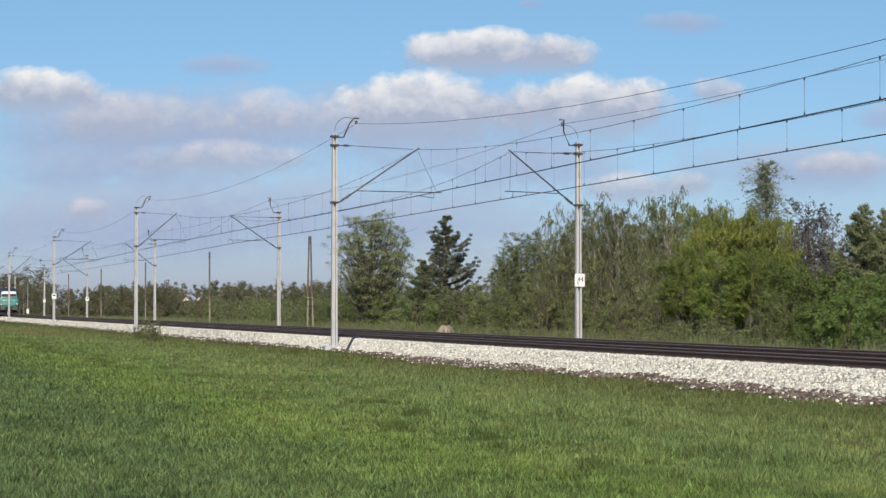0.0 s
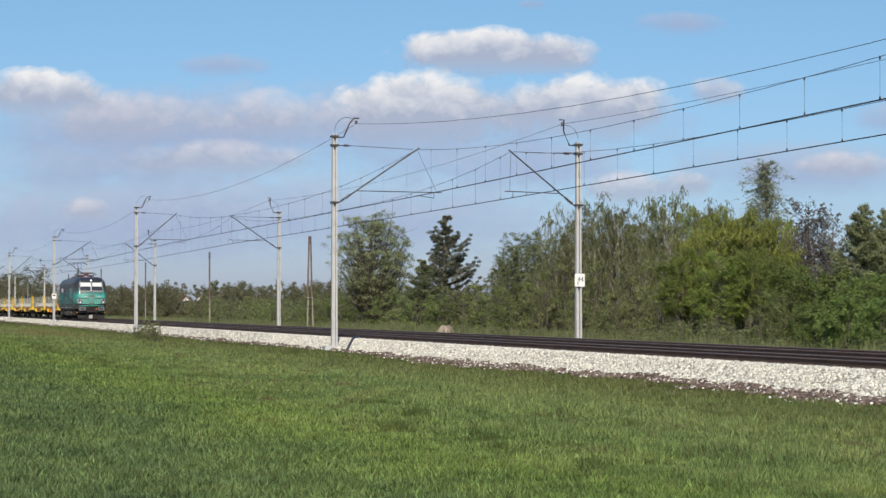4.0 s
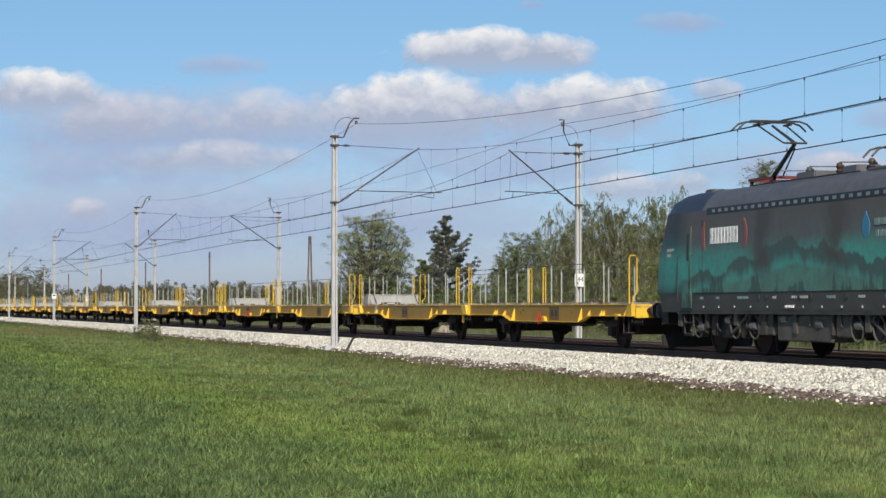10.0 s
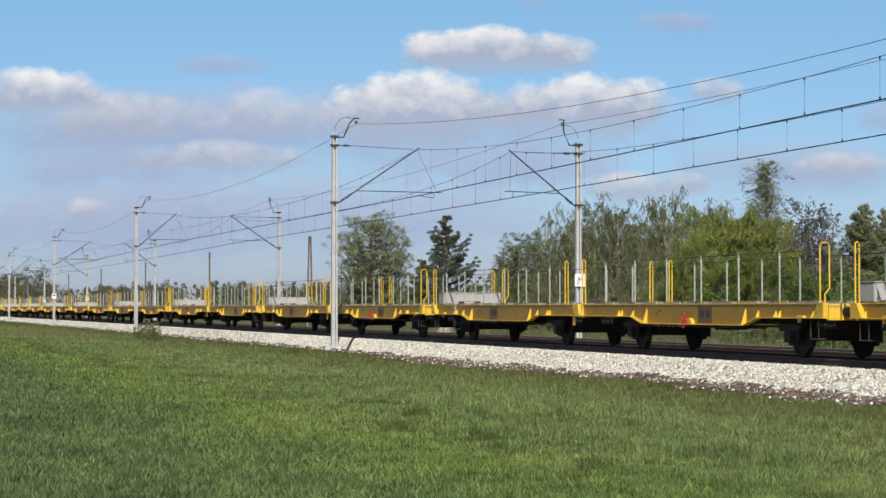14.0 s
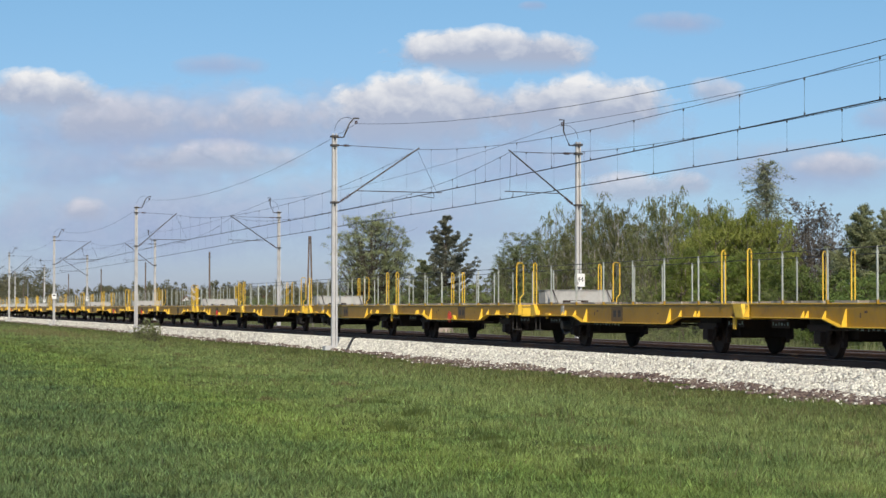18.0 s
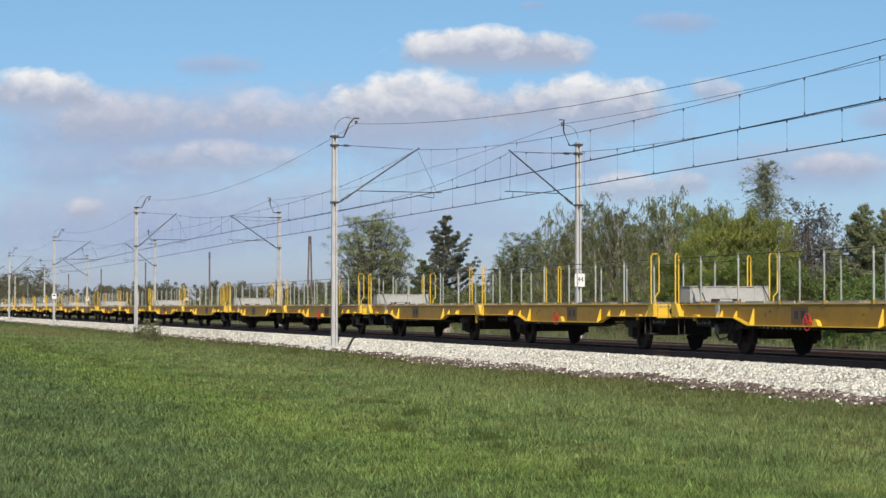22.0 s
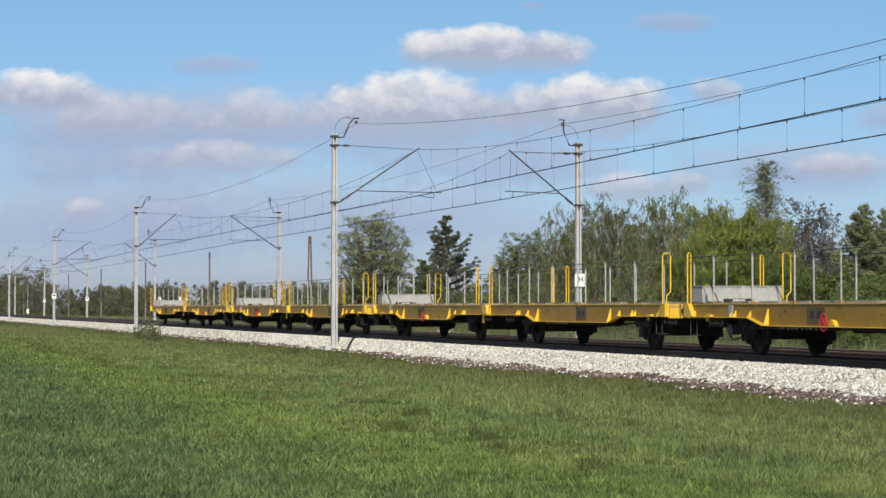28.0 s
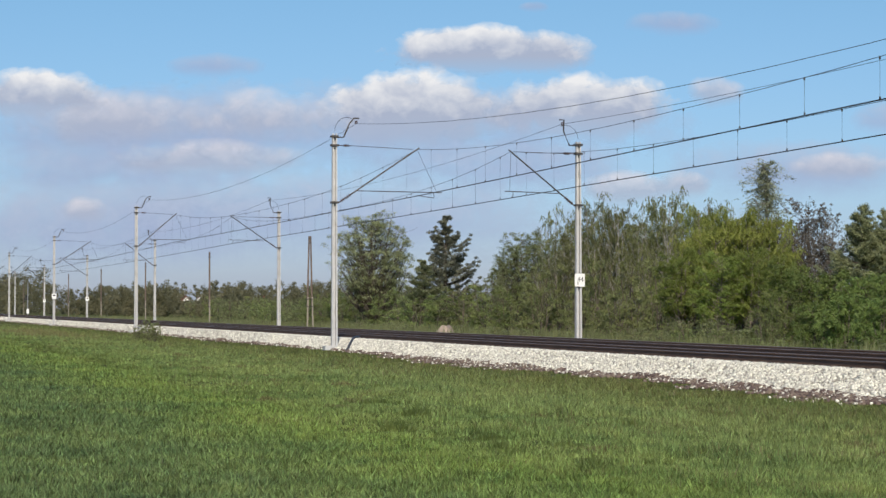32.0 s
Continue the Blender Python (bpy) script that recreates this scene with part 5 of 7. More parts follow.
        for v in ob.data.vertices:
            v.co.z += float(np.interp(v.co.z, [3.05, 3.40, 4.5, 5.5], [0.0, 0.17, 0.17, 0.0]))
    return th


UNIT = 16.85
PANEL = surface("data_panel_brown", (0.085, 0.052, 0.018), (0.150, 0.092, 0.032), 0.6, 0, 12, 2, 0.05)
TIMBER = surface("pale_worn_deck_steel", (0.24, 0.21, 0.17), (0.42, 0.38, 0.32), 0.85, 0, 14, 2, 0.2, spread=0.4)


HALF = 16.6


def half_ends(half):
    """Leading and trailing end of a half's frame: room for buffers outside, a short gap at the inner joint."""
    return (-0.30, -17.10)[half], (-16.30, -32.72)[half]


def sill_outline(x0, half):
    """Fish-bellied side sill of one half: top edge, then lower edge with a deeper middle."""
    a, b = half_ends(half)
    return [(a, 1.23), (a, 0.90), (x0 - 3.85, 0.89), (x0 - 4.6, 0.71), (x0 - 11.3, 0.71), (x0 - 12.15, 0.89), (b, 0.90), (b, 1.23)]


def make_wagon():
    """Two close-coupled two-axle halves with stakes; x runs back from the leading buffer faces."""
    th = thing("stake_wagon", pose(START - LOCO - 0.9, NEAR_TRACK, RAIL), "yellow two-part flat wagon with steel stakes and a pale grey case", "wagon", "wagons of the train")
    stake = Geo().box(-0.017, 0.017, -0.017, 0.017, 0, 1.18).box(-0.012, 0.012, -0.03, 0.03, 1.02, 1.06).mesh("stake")
    foot = Geo().box(-0.026, 0.026, -0.026, 0.026, -0.02, 0.07).mesh("stake_socket")
    y_stake = Geo().tube([(0, -0.045, 0), (0, -0.045, 1.23), (0, -0.03, 1.265), (0, 0.0, 1.28), (0, 0.03, 1.265), (0, 0.045, 1.23), (0, 0.045, 0)], 0.018, 8).mesh("yellow_stake", 0, True)
    loop = Geo().tube([(0, -0.11, 0), (0, -0.11, 1.24), (0, -0.07, 1.31), (0, 0.07, 1.31), (0, 0.11, 1.24), (0, 0.11, 0.32), (0, 0.0, 0.2), (0, 0.0, 0)], 0.019, 8).mesh("hand_loop", 0, True)
    bolster = Geo().box(-0.09, 0.09, -1.28, 1.28, 0, 0.055).box(-0.06, 0.06, -0.9, -0.3, 0.055, 0.10).box(-0.06, 0.06, 0.3, 0.9, 0.055, 0.10).mesh("bolster")
    rail_block = Geo().box(-0.55, 0.55, -0.06, 0.06, 0.03, 0.05).box(-0.55, 0.55, -0.02, 0.02, 0.05, 0.10).box(-0.50, -0.42, -0.08, 0.08, 0, 0.03).box(0.42, 0.50, -0.08, 0.08, 0, 0.03).mesh("deck_rail")
    big = Geo().prism([(1.30, 0.71), (1.44, 0.71), (1.32, 1.11), (1.30, 1.11)], "x", -0.012, 0.012).mesh("gusset")
    small = Geo().prism([(1.30, 0.90), (1.40, 0.90), (1.32, 1.06), (1.30, 1.06)], "x", -0.012, 0.012).mesh("small_gusset")
    guard = Geo().prism([(-0.74, 0.95), (-0.66, 0.76), (-0.50, 0.70), (-0.36, 0.55), (-0.22, 0.30), (0.22, 0.30), (0.36, 0.55), (0.50, 0.70), (0.66, 0.76), (0.74, 0.95)], "y", 0.98, 1.02).box(-0.16, 0.16, 0.96, 1.16, 0.34, 0.60).box(-0.62, 0.62, 1.04, 1.12, 0.66, 0.76).box(-0.5, 0.5, 1.04, 1.12, 0.60, 0.66).mesh("axle_guard", 0.01)
    for half in (0, 1):
        x0 = -HALF * half
        lead, trail = half_ends(half)
        for s in (-1, 1):
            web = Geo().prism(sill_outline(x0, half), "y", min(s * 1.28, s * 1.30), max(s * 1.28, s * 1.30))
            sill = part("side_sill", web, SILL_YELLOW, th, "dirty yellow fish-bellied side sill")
            low = sill_outline(x0, half)[1:7]
            fl = Geo()
            for (xa, za), (xb, zb) in zip(low, low[1:]):
                ya, yb = min(s * 1.30, s * 1.44), max(s * 1.30, s * 1.44)
                fl.add([(xa, ya, za), (xb, ya, zb), (xb, yb, zb), (xa, yb, za), (xa, ya, za + 0.02), (xb, ya, zb + 0.02), (xb, yb, zb + 0.02), (xa, yb, za + 0.02)],
                       [(0, 1, 2, 3), (4, 7, 6, 5), (0, 4, 5, 1), (1, 5, 6, 2), (2, 6, 7, 3), (3, 7, 4, 0)])
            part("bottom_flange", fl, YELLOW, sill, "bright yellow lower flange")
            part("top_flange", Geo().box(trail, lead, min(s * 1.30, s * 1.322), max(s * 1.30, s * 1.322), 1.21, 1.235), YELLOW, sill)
            turn = pose(0, 0, 0, 0, 0, 0) if s > 0 else Matrix.Diagonal((1, -1, 1, 1))
            for dx in (4.7, 11.2):
                part("gusset", big, YELLOW, sill, at=pose(x0 - dx, 0, 0) @ turn)
            for dx in (2.75, 2.97, 3.96, 12.2, 13.07, 13.29, 15.6 if half else 1.0):
                part("small_gusset", small, YELLOW, sill, at=pose(x0 - dx, 0, 0) @ turn)
            xp = x0 - (7.22, 8.70)[half]
            part("data_panel", Geo().box(xp - 0.45, xp + 0.45, min(s * 1.302, s * 1.306), max(s * 1.302, s * 1.306), 0.76, 1.16), PANEL, sill, "dark brown data panel")
            for k in range(2):
                part("data_mark", Geo().box(xp - 0.28 + 0.36 * k, xp - 0.06 + 0.36 * k, min(s * 1.306, s * 1.309), max(s * 1.306, s * 1.309), 0.88, 1.06), BOGIE, sill)
            straight = (s < 0) == (half == 1)
            part("hand_loop" if not straight else "yellow_stake", loop if not straight else y_stake, YELLOW, th, at=pose((-0.40, -32.55)[half], s * 1.33, 1.23))
            part("yellow_stake", y_stake, YELLOW, th, at=pose((-16.20, -17.75)[half], s * 1.33, 1.23))
            for k in range(6):
                st = part("stake", stake, STAKE_GREY, th, at=pose(x0 - 2.74 - 2.325 * k, s * 1.33, 1.23))
                part("stake_socket", foot, SILL_YELLOW, st, "yellow stake socket")
            part("safety_rope", Geo().tube([(lead - 0.3 + (trail - lead + 0.4) * k / 2, s * 1.33, 2.39) for k in range(3)], 0.0095, 4), WIRE, th, "thin dark steel rope between the stakes")
        for s in (-1, 1):
            for dx in ((1.55, 14.6)[half],):
                part("tie_hook", Geo().box(x0 - dx - 0.16, x0 - dx + 0.16, min(s * 1.31, s * 1.40), max(s * 1.31, s * 1.40), 0.90, 0.96).box(x0 - dx - 0.10, x0 - dx - 0.02, min(s * 1.34, s * 1.40), max(s * 1.34, s * 1.40), 0.80, 0.97), YELLOW, th, "small yellow tie-down hook", 0.008)
            chips = Geo()
            for k, (dx, w, h) in enumerate(((0.65, 0.05, 0.06), (5.6, 0.05, 0.03), (10.3, 0.07, 0.05), (10.55, 0.03, 0.10))):
                chips.box(x0 - dx - w, x0 - dx + w, min(s * 1.298, s * 1.303), max(s * 1.298, s * 1.303), 0.92 + 0.05 * (k % 3), 0.92 + 0.05 * (k % 3) + h)
            part("paint_chips", chips, RUST, th, "rusty chips in the paint")
        part("deck", Geo().box(trail, lead, -1.28, 1.28, 1.13, 1.19), DECK, th, "worn brown deck")
        for k in range(6):
            part("bolster", bolster, DECK, th, at=pose(x0 - 2.74 - 2.325 * k, 0, 1.19))
        for k in range(9):
            for y in (-1.05, 1.05):
                part("deck_rail", rail_block, TIMBER, th, at=pose(x0 - 1.8 - 1.65 * k, y, 1.19))
        part("centre_sill", Geo().box(trail, lead, -0.35, 0.35, 0.80, 1.12), UNDER, th, "grimy centre sill")
        for dx in (2.75, 12.95):
            part("brake_gear", Geo().box(x0 - dx - 0.95, x0 - dx + 0.95, -0.62, 0.62, 0.44, 0.66), UNDER, th, "dark brake rigging")
        part("brake_cylinder", Geo().lathe([(-0.5, 0.05), (-0.46, 0.13), (0.40, 0.13), (0.5, 0.06)], (x0 - 8.55, 0.0, 0.70), "y", 12), UNDER, th, "dark brake cylinder")
        chalk = Geo()
        for k, w in enumerate((0.10, 0.16, 0.07, 0.05, 0.13, 0.09, 0.05, 0.12, 0.06)):
            chalk.box(x0 - 9.0 - 0.25 * k - w, x0 - 9.0 - 0.25 * k, -1.13, -1.12, 0.635 + 0.01 * (k % 3), 0.69)
        tagged(part("chalk_line", chalk, FAINT, th, "illegible faint chalk line"), kind="stuff")
        for s in (-1, 1):
            part("sole_rod", Geo().tube([(x0 - 4.0, s * 1.1, 0.66), (x0 - 13.0, s * 1.1, 0.66)], 0.025, 6), UNDER, th)
        for xa in (x0 - 2.73, x0 - 12.93):
            ws = wheelset(th, xa, 0.46, UNDER)
            for s in (-1, 1):
                part("axle_guard", guard, UNDER, ws, "dark axle guard with leaf spring", at=pose(xa, 0, 0) @ (pose(0, 0, 0) if s > 0 else Matrix.Diagonal((1, -1, 1, 1))))
            for dx in (-0.60, 0.60):
                part("brake_beam", Geo().tube([(xa + dx, -0.86, 0.42), (xa + dx, 0.86, 0.42)], 0.035, 6), UNDER, th)
                for s in (-1, 1):
                    w = 1 if dx > 0 else -1
                    part("brake_block", Geo().prism([(xa + w * 0.50, 0.26), (xa + w * 0.62, 0.28), (xa + w * 0.66, 0.60), (xa + w * 0.72, 0.92), (xa + w * 0.64, 0.92), (xa + w * 0.55, 0.60)], "y", s * 0.78 - 0.05, s * 0.78 + 0.05), UNDER, th)
        # ends
        for xe, w in ((lead, 1), (trail, -1)):
            part("headstock", Geo().box(min(xe, xe - w * 0.12), max(xe, xe - w * 0.12), -1.3, 1.3, 0.86, 1.22), YELLOW, th, "yellow end beam", 0.01)
            outer = (half == 0) == (w == 1)
            for s in (-1, 1):
                if not outer and w < 0:
                    continue
                if outer:
                    plate = [(xe - w * 0.55, 0.90), (xe, 0.90), (xe, 1.23), (xe - w * 0.30, 1.23)]
                else:
                    plate = [(-16.83, 0.90), (-16.36, 0.90), (-16.52, 1.23), (-17.02, 1.23)]
                    part("joint_gusset", Geo().prism([(s * 1.30, 0.90), (s * 1.45, 0.90), (s * 1.33, 1.20), (s * 1.30, 1.20)], "x", -16.312, -16.288), YELLOW, th)
                part("end_plate", Geo().prism(plate, "y", min(s * 1.30, s * 1.42), max(s * 1.30, s * 1.42)), YELLOW, th, "bright yellow corner plate", 0.008)
                if outer:
                    g = Geo().lathe([(0, 0.10), (w * 0.3, 0.10), (w * 0.32, 0.075), (w * 0.54, 0.075)], (xe, s * 0.875, 1.05), "x", 12)
                    bf = part("buffer", g, UNDER, th, "side buffer")
                    part("buffer_head", Geo().lathe([(w * 0.54, 0.20), (w * 0.6, 0.22), (w * 0.615, 0.19)], (xe, s * 0.875, 1.05), "x", 16), UNDER, bf)
                    part("corner_step", Geo().tube([(xe - w * 0.35, s * 1.36, 0.9), (xe - w * 0.35, s * 1.36, 0.45), (xe - w * 0.75, s * 1.36, 0.45), (xe - w * 0.75, s * 1.36, 0.9)], 0.014, 6).box(min(xe - w * 0.33, xe - w * 0.77), max(xe - w * 0.33, xe - w * 0.77), min(s * 1.2, s * 1.38), max(s * 1.2, s * 1.38), 0.44, 0.465), BOGIE, th, "dull steel shunter step")
                else:
                    part("joint_bracket", Geo().box(xe - 0.06, xe + 0.10, min(s * 1.30, s * 1.35), max(s * 1.30, s * 1.35), 0.62, 0.92), YELLOW, th, "yellow bracket at the joint", 0.01)
            chalk = Geo()
            for k, (wide, tall) in enumerate(((0.03, 0.08), (0.05, 0.03), (0.02, 0.07), (0.045, 0.06), (0.02, 0.04), (0.04, 0.08))):
                chalk.box(xe - w * (0.5 + 0.16 * k) - wide, xe - w * (0.5 + 0.16 * k) + wide, -0.915, -0.91, 0.72, 0.72 + tall)
            tagged(part("chalk_line", chalk, FAINT, th, "illegible pale chalk letters"), kind="stuff")
            part("end_bracket", Geo().box(min(xe - w * 0.4, xe - w * 1.4), max(xe - w * 0.4, xe - w * 1.4), -0.91, 0.91, 0.66, 0.84), UNDER, th)
            part("coupler", Geo().tube([(xe, 0, 1.0), (xe + w * (0.6 if outer else 0.2), 0, 0.98)], 0.06, 8), UNDER, th)
            part("brake_hose", Geo().tube([(xe, 0.35, 0.9), (xe + w * 0.12, 0.36, 0.6), (xe + w * 0.22, 0.36, 0.62)], 0.03, 6), BLACK_PAINT, th)
    # air valve and hoses under the sill near the trailing end
    for s in (-1, 1):
        part("air_valve", Geo().lathe([(-0.16, 0.05), (-0.14, 0.13), (0.14, 0.13), (0.16, 0.05)], (-29.95, s * 1.20, 0.62), "y", 14), BOGIE, th, "dusty brake valve", 0, True)
        part("valve_plate", Geo().box(-30.08, -29.84, min(s * 1.303, s * 1.33), max(s * 1.303, s * 1.33), 0.94, 1.20), CASE, th, "pale grey plate on the sill", 0.006)
        part("air_hose", Geo().tube([(-30.5, s * 1.15, 0.86), (-30.35, s * 1.2, 0.52), (-30.05, s * 1.22, 0.36), (-29.6, s * 1.2, 0.42), (-29.3, s * 1.15, 0.8)], 0.028, 6), BLACK_PAINT, th, "hanging black brake hose")
    # pale case lying across the deck at the trailing end
    c0 = -2 * UNIT + 0.72
    case = part("case", Geo().box(c0, c0 + 0.7, -1.08, 1.08, 1.25, 1.66), CASE, th, "pale grey case lying across the deck", 0.02)
    for k in range(3):
        part("case_rib", Geo().box(c0 - 0.012, c0 + 0.712, -0.72 + 0.7 * k, -0.66 + 0.7 * k, 1.25, 1.665), CASE, case)
    part("case_lid", Geo().box(c0 - 0.02, c0 + 0.72, -1.1, 1.1, 1.66, 1.685), CASE, case, "", 0.006)
    part("case_slot", Geo().box(c0 + 0.70, c0 + 0.716, -0.52, 0.30, 1.27, 1.36), UNDER, case, "dark slot for lifting forks")
    part("case_sign", Geo().box(c0 + 0.714, c0 + 0.722, -0.28, 0.06, 1.285, 1.345), CASE, case)
    for y in (-0.86, 0.9):
        part("lashing", Geo().tube([(c0 + 0.73, y, 1.69), (c0 + 1.0, y + 0.1, 1.24)], 0.014, 5), UNDER, case, "dark lashing strap")
    for y in (-0.8, 0.8):
        part("case_foot", Geo().box(c0 + 0.05, c0 + 0.65, y - 0.1, y + 0.1, 1.18, 1.25), UNDER, case)
    return th


def parking_wheel(wagon, x):
    """Red brake wheel on a small yellow bracket, on both sides of one half."""
    for s in (-1, 1):
        ring = [(x + 0.19 * math.cos(a), s * 1.42, 0.82 + 0.19 * math.sin(a)) for a in np.linspace(0, math.tau, 15)]
        g = Geo().tube(ring, 0.014, 6, False)
        for k in (0, 2, 5):
            g.tube([ring[k], ring[k + 7]], 0.009, 5)
        wheel = part("hand_wheel", g.tube([(x, s * 1.30, 0.82), (x, s * 1.43, 0.82)], 0.028, 8), RED, wagon, "red parking brake wheel")
        part("wheel_bracket", Geo().prism([(x + 0.20, 0.73), (x + 0.52, 0.73), (x + 0.40, 0.86), (x + 0.26, 0.88)], "y", min(s * 1.30, s * 1.40), max(s * 1.30, s * 1.40)), YELLOW, wheel, "small yellow bracket", 0.006)


loco = make_locomotive()
wagons = [make_wagon()]
for i in range(1, 18):
    w = copy_thing(wagons[0], pose(START - LOCO - 0.9 - 2 * UNIT * i, NEAR_TRACK, RAIL))
    wagons.append(w)
for i, w in enumerate(wagons):
    parking_wheel(w, -8.36 if i in (0, 2, 3, 4, 6, 7, 10, 11, 17) else -24.67)
last = wagons[-1]
tagged(last, "rear yellow two-part stake wagon carrying two white tail signs")
for y in (-0.72, 0.72):
    x = -2 * UNIT + 1.0
    sign = part("tail_sign", Geo().prism([(y - 0.12, 1.69), (y + 0.12, 1.69), (y + 0.09, 1.88), (y - 0.09, 1.88)], "x", x, x + 0.04), WHITE_PAINT, last, "white tail sign plate", 0.008)
    part("sign_hook", Geo().tube([(x + 0.02, y - 0.04, 1.88), (x + 0.02, y - 0.03, 1.95), (x + 0.02, y + 0.03, 1.95), (x + 0.02, y + 0.04, 1.88)], 0.01, 5), WHITE_PAINT, sign)
    part("tail_mark", Geo().box(x + 0.04, x + 0.043, y - 0.03, y + 0.03, 1.74, 1.81), BLACK_PAINT, sign)


# ---- trees, shrubs, grass ----
def leaf_mesh(p, out, size, stretch, r, hang=0.0, wild=0.55):
    """One small pointed leaf at every place p, facing roughly along out and up."""
    n = len(p)
    face = out * 0.9 + np.array((0, 0, 0.5)) + r.normal(size=(n, 3)) * wild
    face /= np.linalg.norm(face, axis=1)[:, None]
    a = r.normal(size=(n, 3))
    a[:, 2] -= hang
    a -= face * (a * face).sum(1, keepdims=True)
    a /= np.linalg.norm(a, axis=1)[:, None]
    b = np.cross(face, a)
    s = (np.asarray(size) * r.uniform(0.6, 1.4, n))[:, None]
    v = np.stack([p - a * s * 0.5 * stretch - b * s * 0.42, p - a * s * 0.5 * stretch + b * s * 0.42, p + a * s * 0.6 * stretch], 1)
    return fast_mesh("crown", v.reshape(-1, 3), np.arange(3 * n).reshape(-1, 3))


def unit(r, n):
    d = r.normal(size=(n, 3))
    return d / np.linalg.norm(d, axis=1)[:, None]


def leaf_places(lobes, lobe_r, subs, sub_r, per, hang, r):
    """Leaves in sprays on the upper and outer side of each lobe, or on strands that hang from it."""
    c = np.repeat(np.array([tuple(q) for q in lobes]), subs, 0)
    rad = np.repeat(lobe_r * r.uniform(0.6, 1.25, len(lobes)), subs)
    d = unit(r, len(c))
    d[:, 2] = np.where(d[:, 2] < -0.25, -d[:, 2], d[:, 2]) * 0.8
    c = c + d * (rad * r.uniform(0.45, 1.0, len(c)))[:, None]
    d, c = np.repeat(d, per, 0), np.repeat(c, per, 0)
    e = unit(r, len(c)) * (r.uniform(0, 1, len(c)) ** 0.45)[:, None]
    if hang:
        long = np.repeat(hang * r.uniform(0.35, 1.2, len(c) // per), per)
        sway = np.repeat(r.normal(size=(len(c) // per, 2)) * 0.22, per, 0)
        u = r.uniform(0, 1, len(c))
        p = c + e * 0.07
        p[:, :2] += sway * u[:, None]
        p[:, 2] -= long * u
    else:
        p = c + e * (np.repeat(sub_r * r.uniform(0.6, 1.3, len(c) // per), per))[:, None]
    return p, d + e * 0.5


PROFILE = {
    "round": lambda u: math.sin(math.pi * (0.22 + 0.70 * u)) ** 0.5,
    "ball": lambda u: math.sqrt(max(0.04, 1 - (1.55 * u - 0.62) ** 2)),
    "oval": lambda u: math.sin(math.pi * (0.25 + 0.63 * u)) ** 0.6,
    "spire": lambda u: (0.45 + 0.55 * math.sin(math.pi * min(1.0, 0.3 + 0.7 * u))) * (1 - u) ** 0.8 + 0.04,
}


def tree_wood(h, trunk_r, crown_from, crown_r, count, rise, seed, shape, stems, twigs=3):
    """Trunks, upswept limbs that fill a crown of the given shape, and twigs; returns the wood and where the lobes of foliage sit."""
    r = np.random.default_rng(seed)
    g, lobes, trunks = Geo(), [], []
    for st in range(stems):
        lean = (0.0, 0.0) if st == 0 else (crown_r * 0.40 * math.cos(math.tau * st / (stems - 1) + seed), crown_r * 0.40 * math.sin(math.tau * st / (stems - 1) + seed))
        top = h * (0.95 if st == 0 else r.uniform(0.76, 0.94))
        bow = r.uniform(0, 6, 2)
        pts = [Vector((lean[0] * u ** 0.7 + 0.09 * math.sin(4 * u + bow[0]), lean[1] * u ** 0.7 + 0.09 * math.sin(4 * u + bow[1]), top * u - 0.25 * (1 - u))) for u in np.linspace(0, 1, 9)]
        g.tube(pts, [trunk_r * (1 - 0.93 * u) / (1 + 0.25 * (stems - 1)) + 0.008 for u in np.linspace(0, 1, 9)], 7)
        trunks.append((pts, top))
    for k in range(count):
        u = (k + r.uniform(0, 1)) / count
        pts, top = trunks[k % stems]
        z = h * crown_from + u * (top * 1.03 - h * crown_from)
        ang = k * 2.39996 + r.normal() * 0.35
        reach = crown_r * PROFILE[shape](u) * r.uniform(0.3, 1.0) ** 0.5
        zb = max(h * 0.06, z - reach * rise * r.uniform(0.7, 1.2))
        q = min(0.999, max(0.0, zb / top)) * 8
        base = pts[int(q)].lerp(pts[int(q) + 1], q - int(q))
        end = Vector((base.x * 0.5 + math.cos(ang) * reach, base.y * 0.5 + math.sin(ang) * reach, z))
        mid = base.lerp(end, 0.5) + Vector((math.cos(ang), math.sin(ang), -0.2)) * reach * 0.1
        r0 = trunk_r * (0.36 - 0.26 * u)
        g.tube([base, mid, end], [r0, r0 * 0.6, 0.008], 4, False)
        lobes += [end, mid.lerp(end, r.uniform(0.1, 0.5))]
        for j in range(twigs):
            p = mid.lerp(end, r.uniform(-0.2, 0.9))
            far = max(0.3, reach * 0.3)
            e2 = p + Vector((r.normal() * far * 0.7, r.normal() * far * 0.7, abs(r.normal()) * far * 0.7))
            g.tube([p, e2], [0.013, 0.005], 3, False)
            if j == 0:
                lobes.append(e2)
    return g, lobes


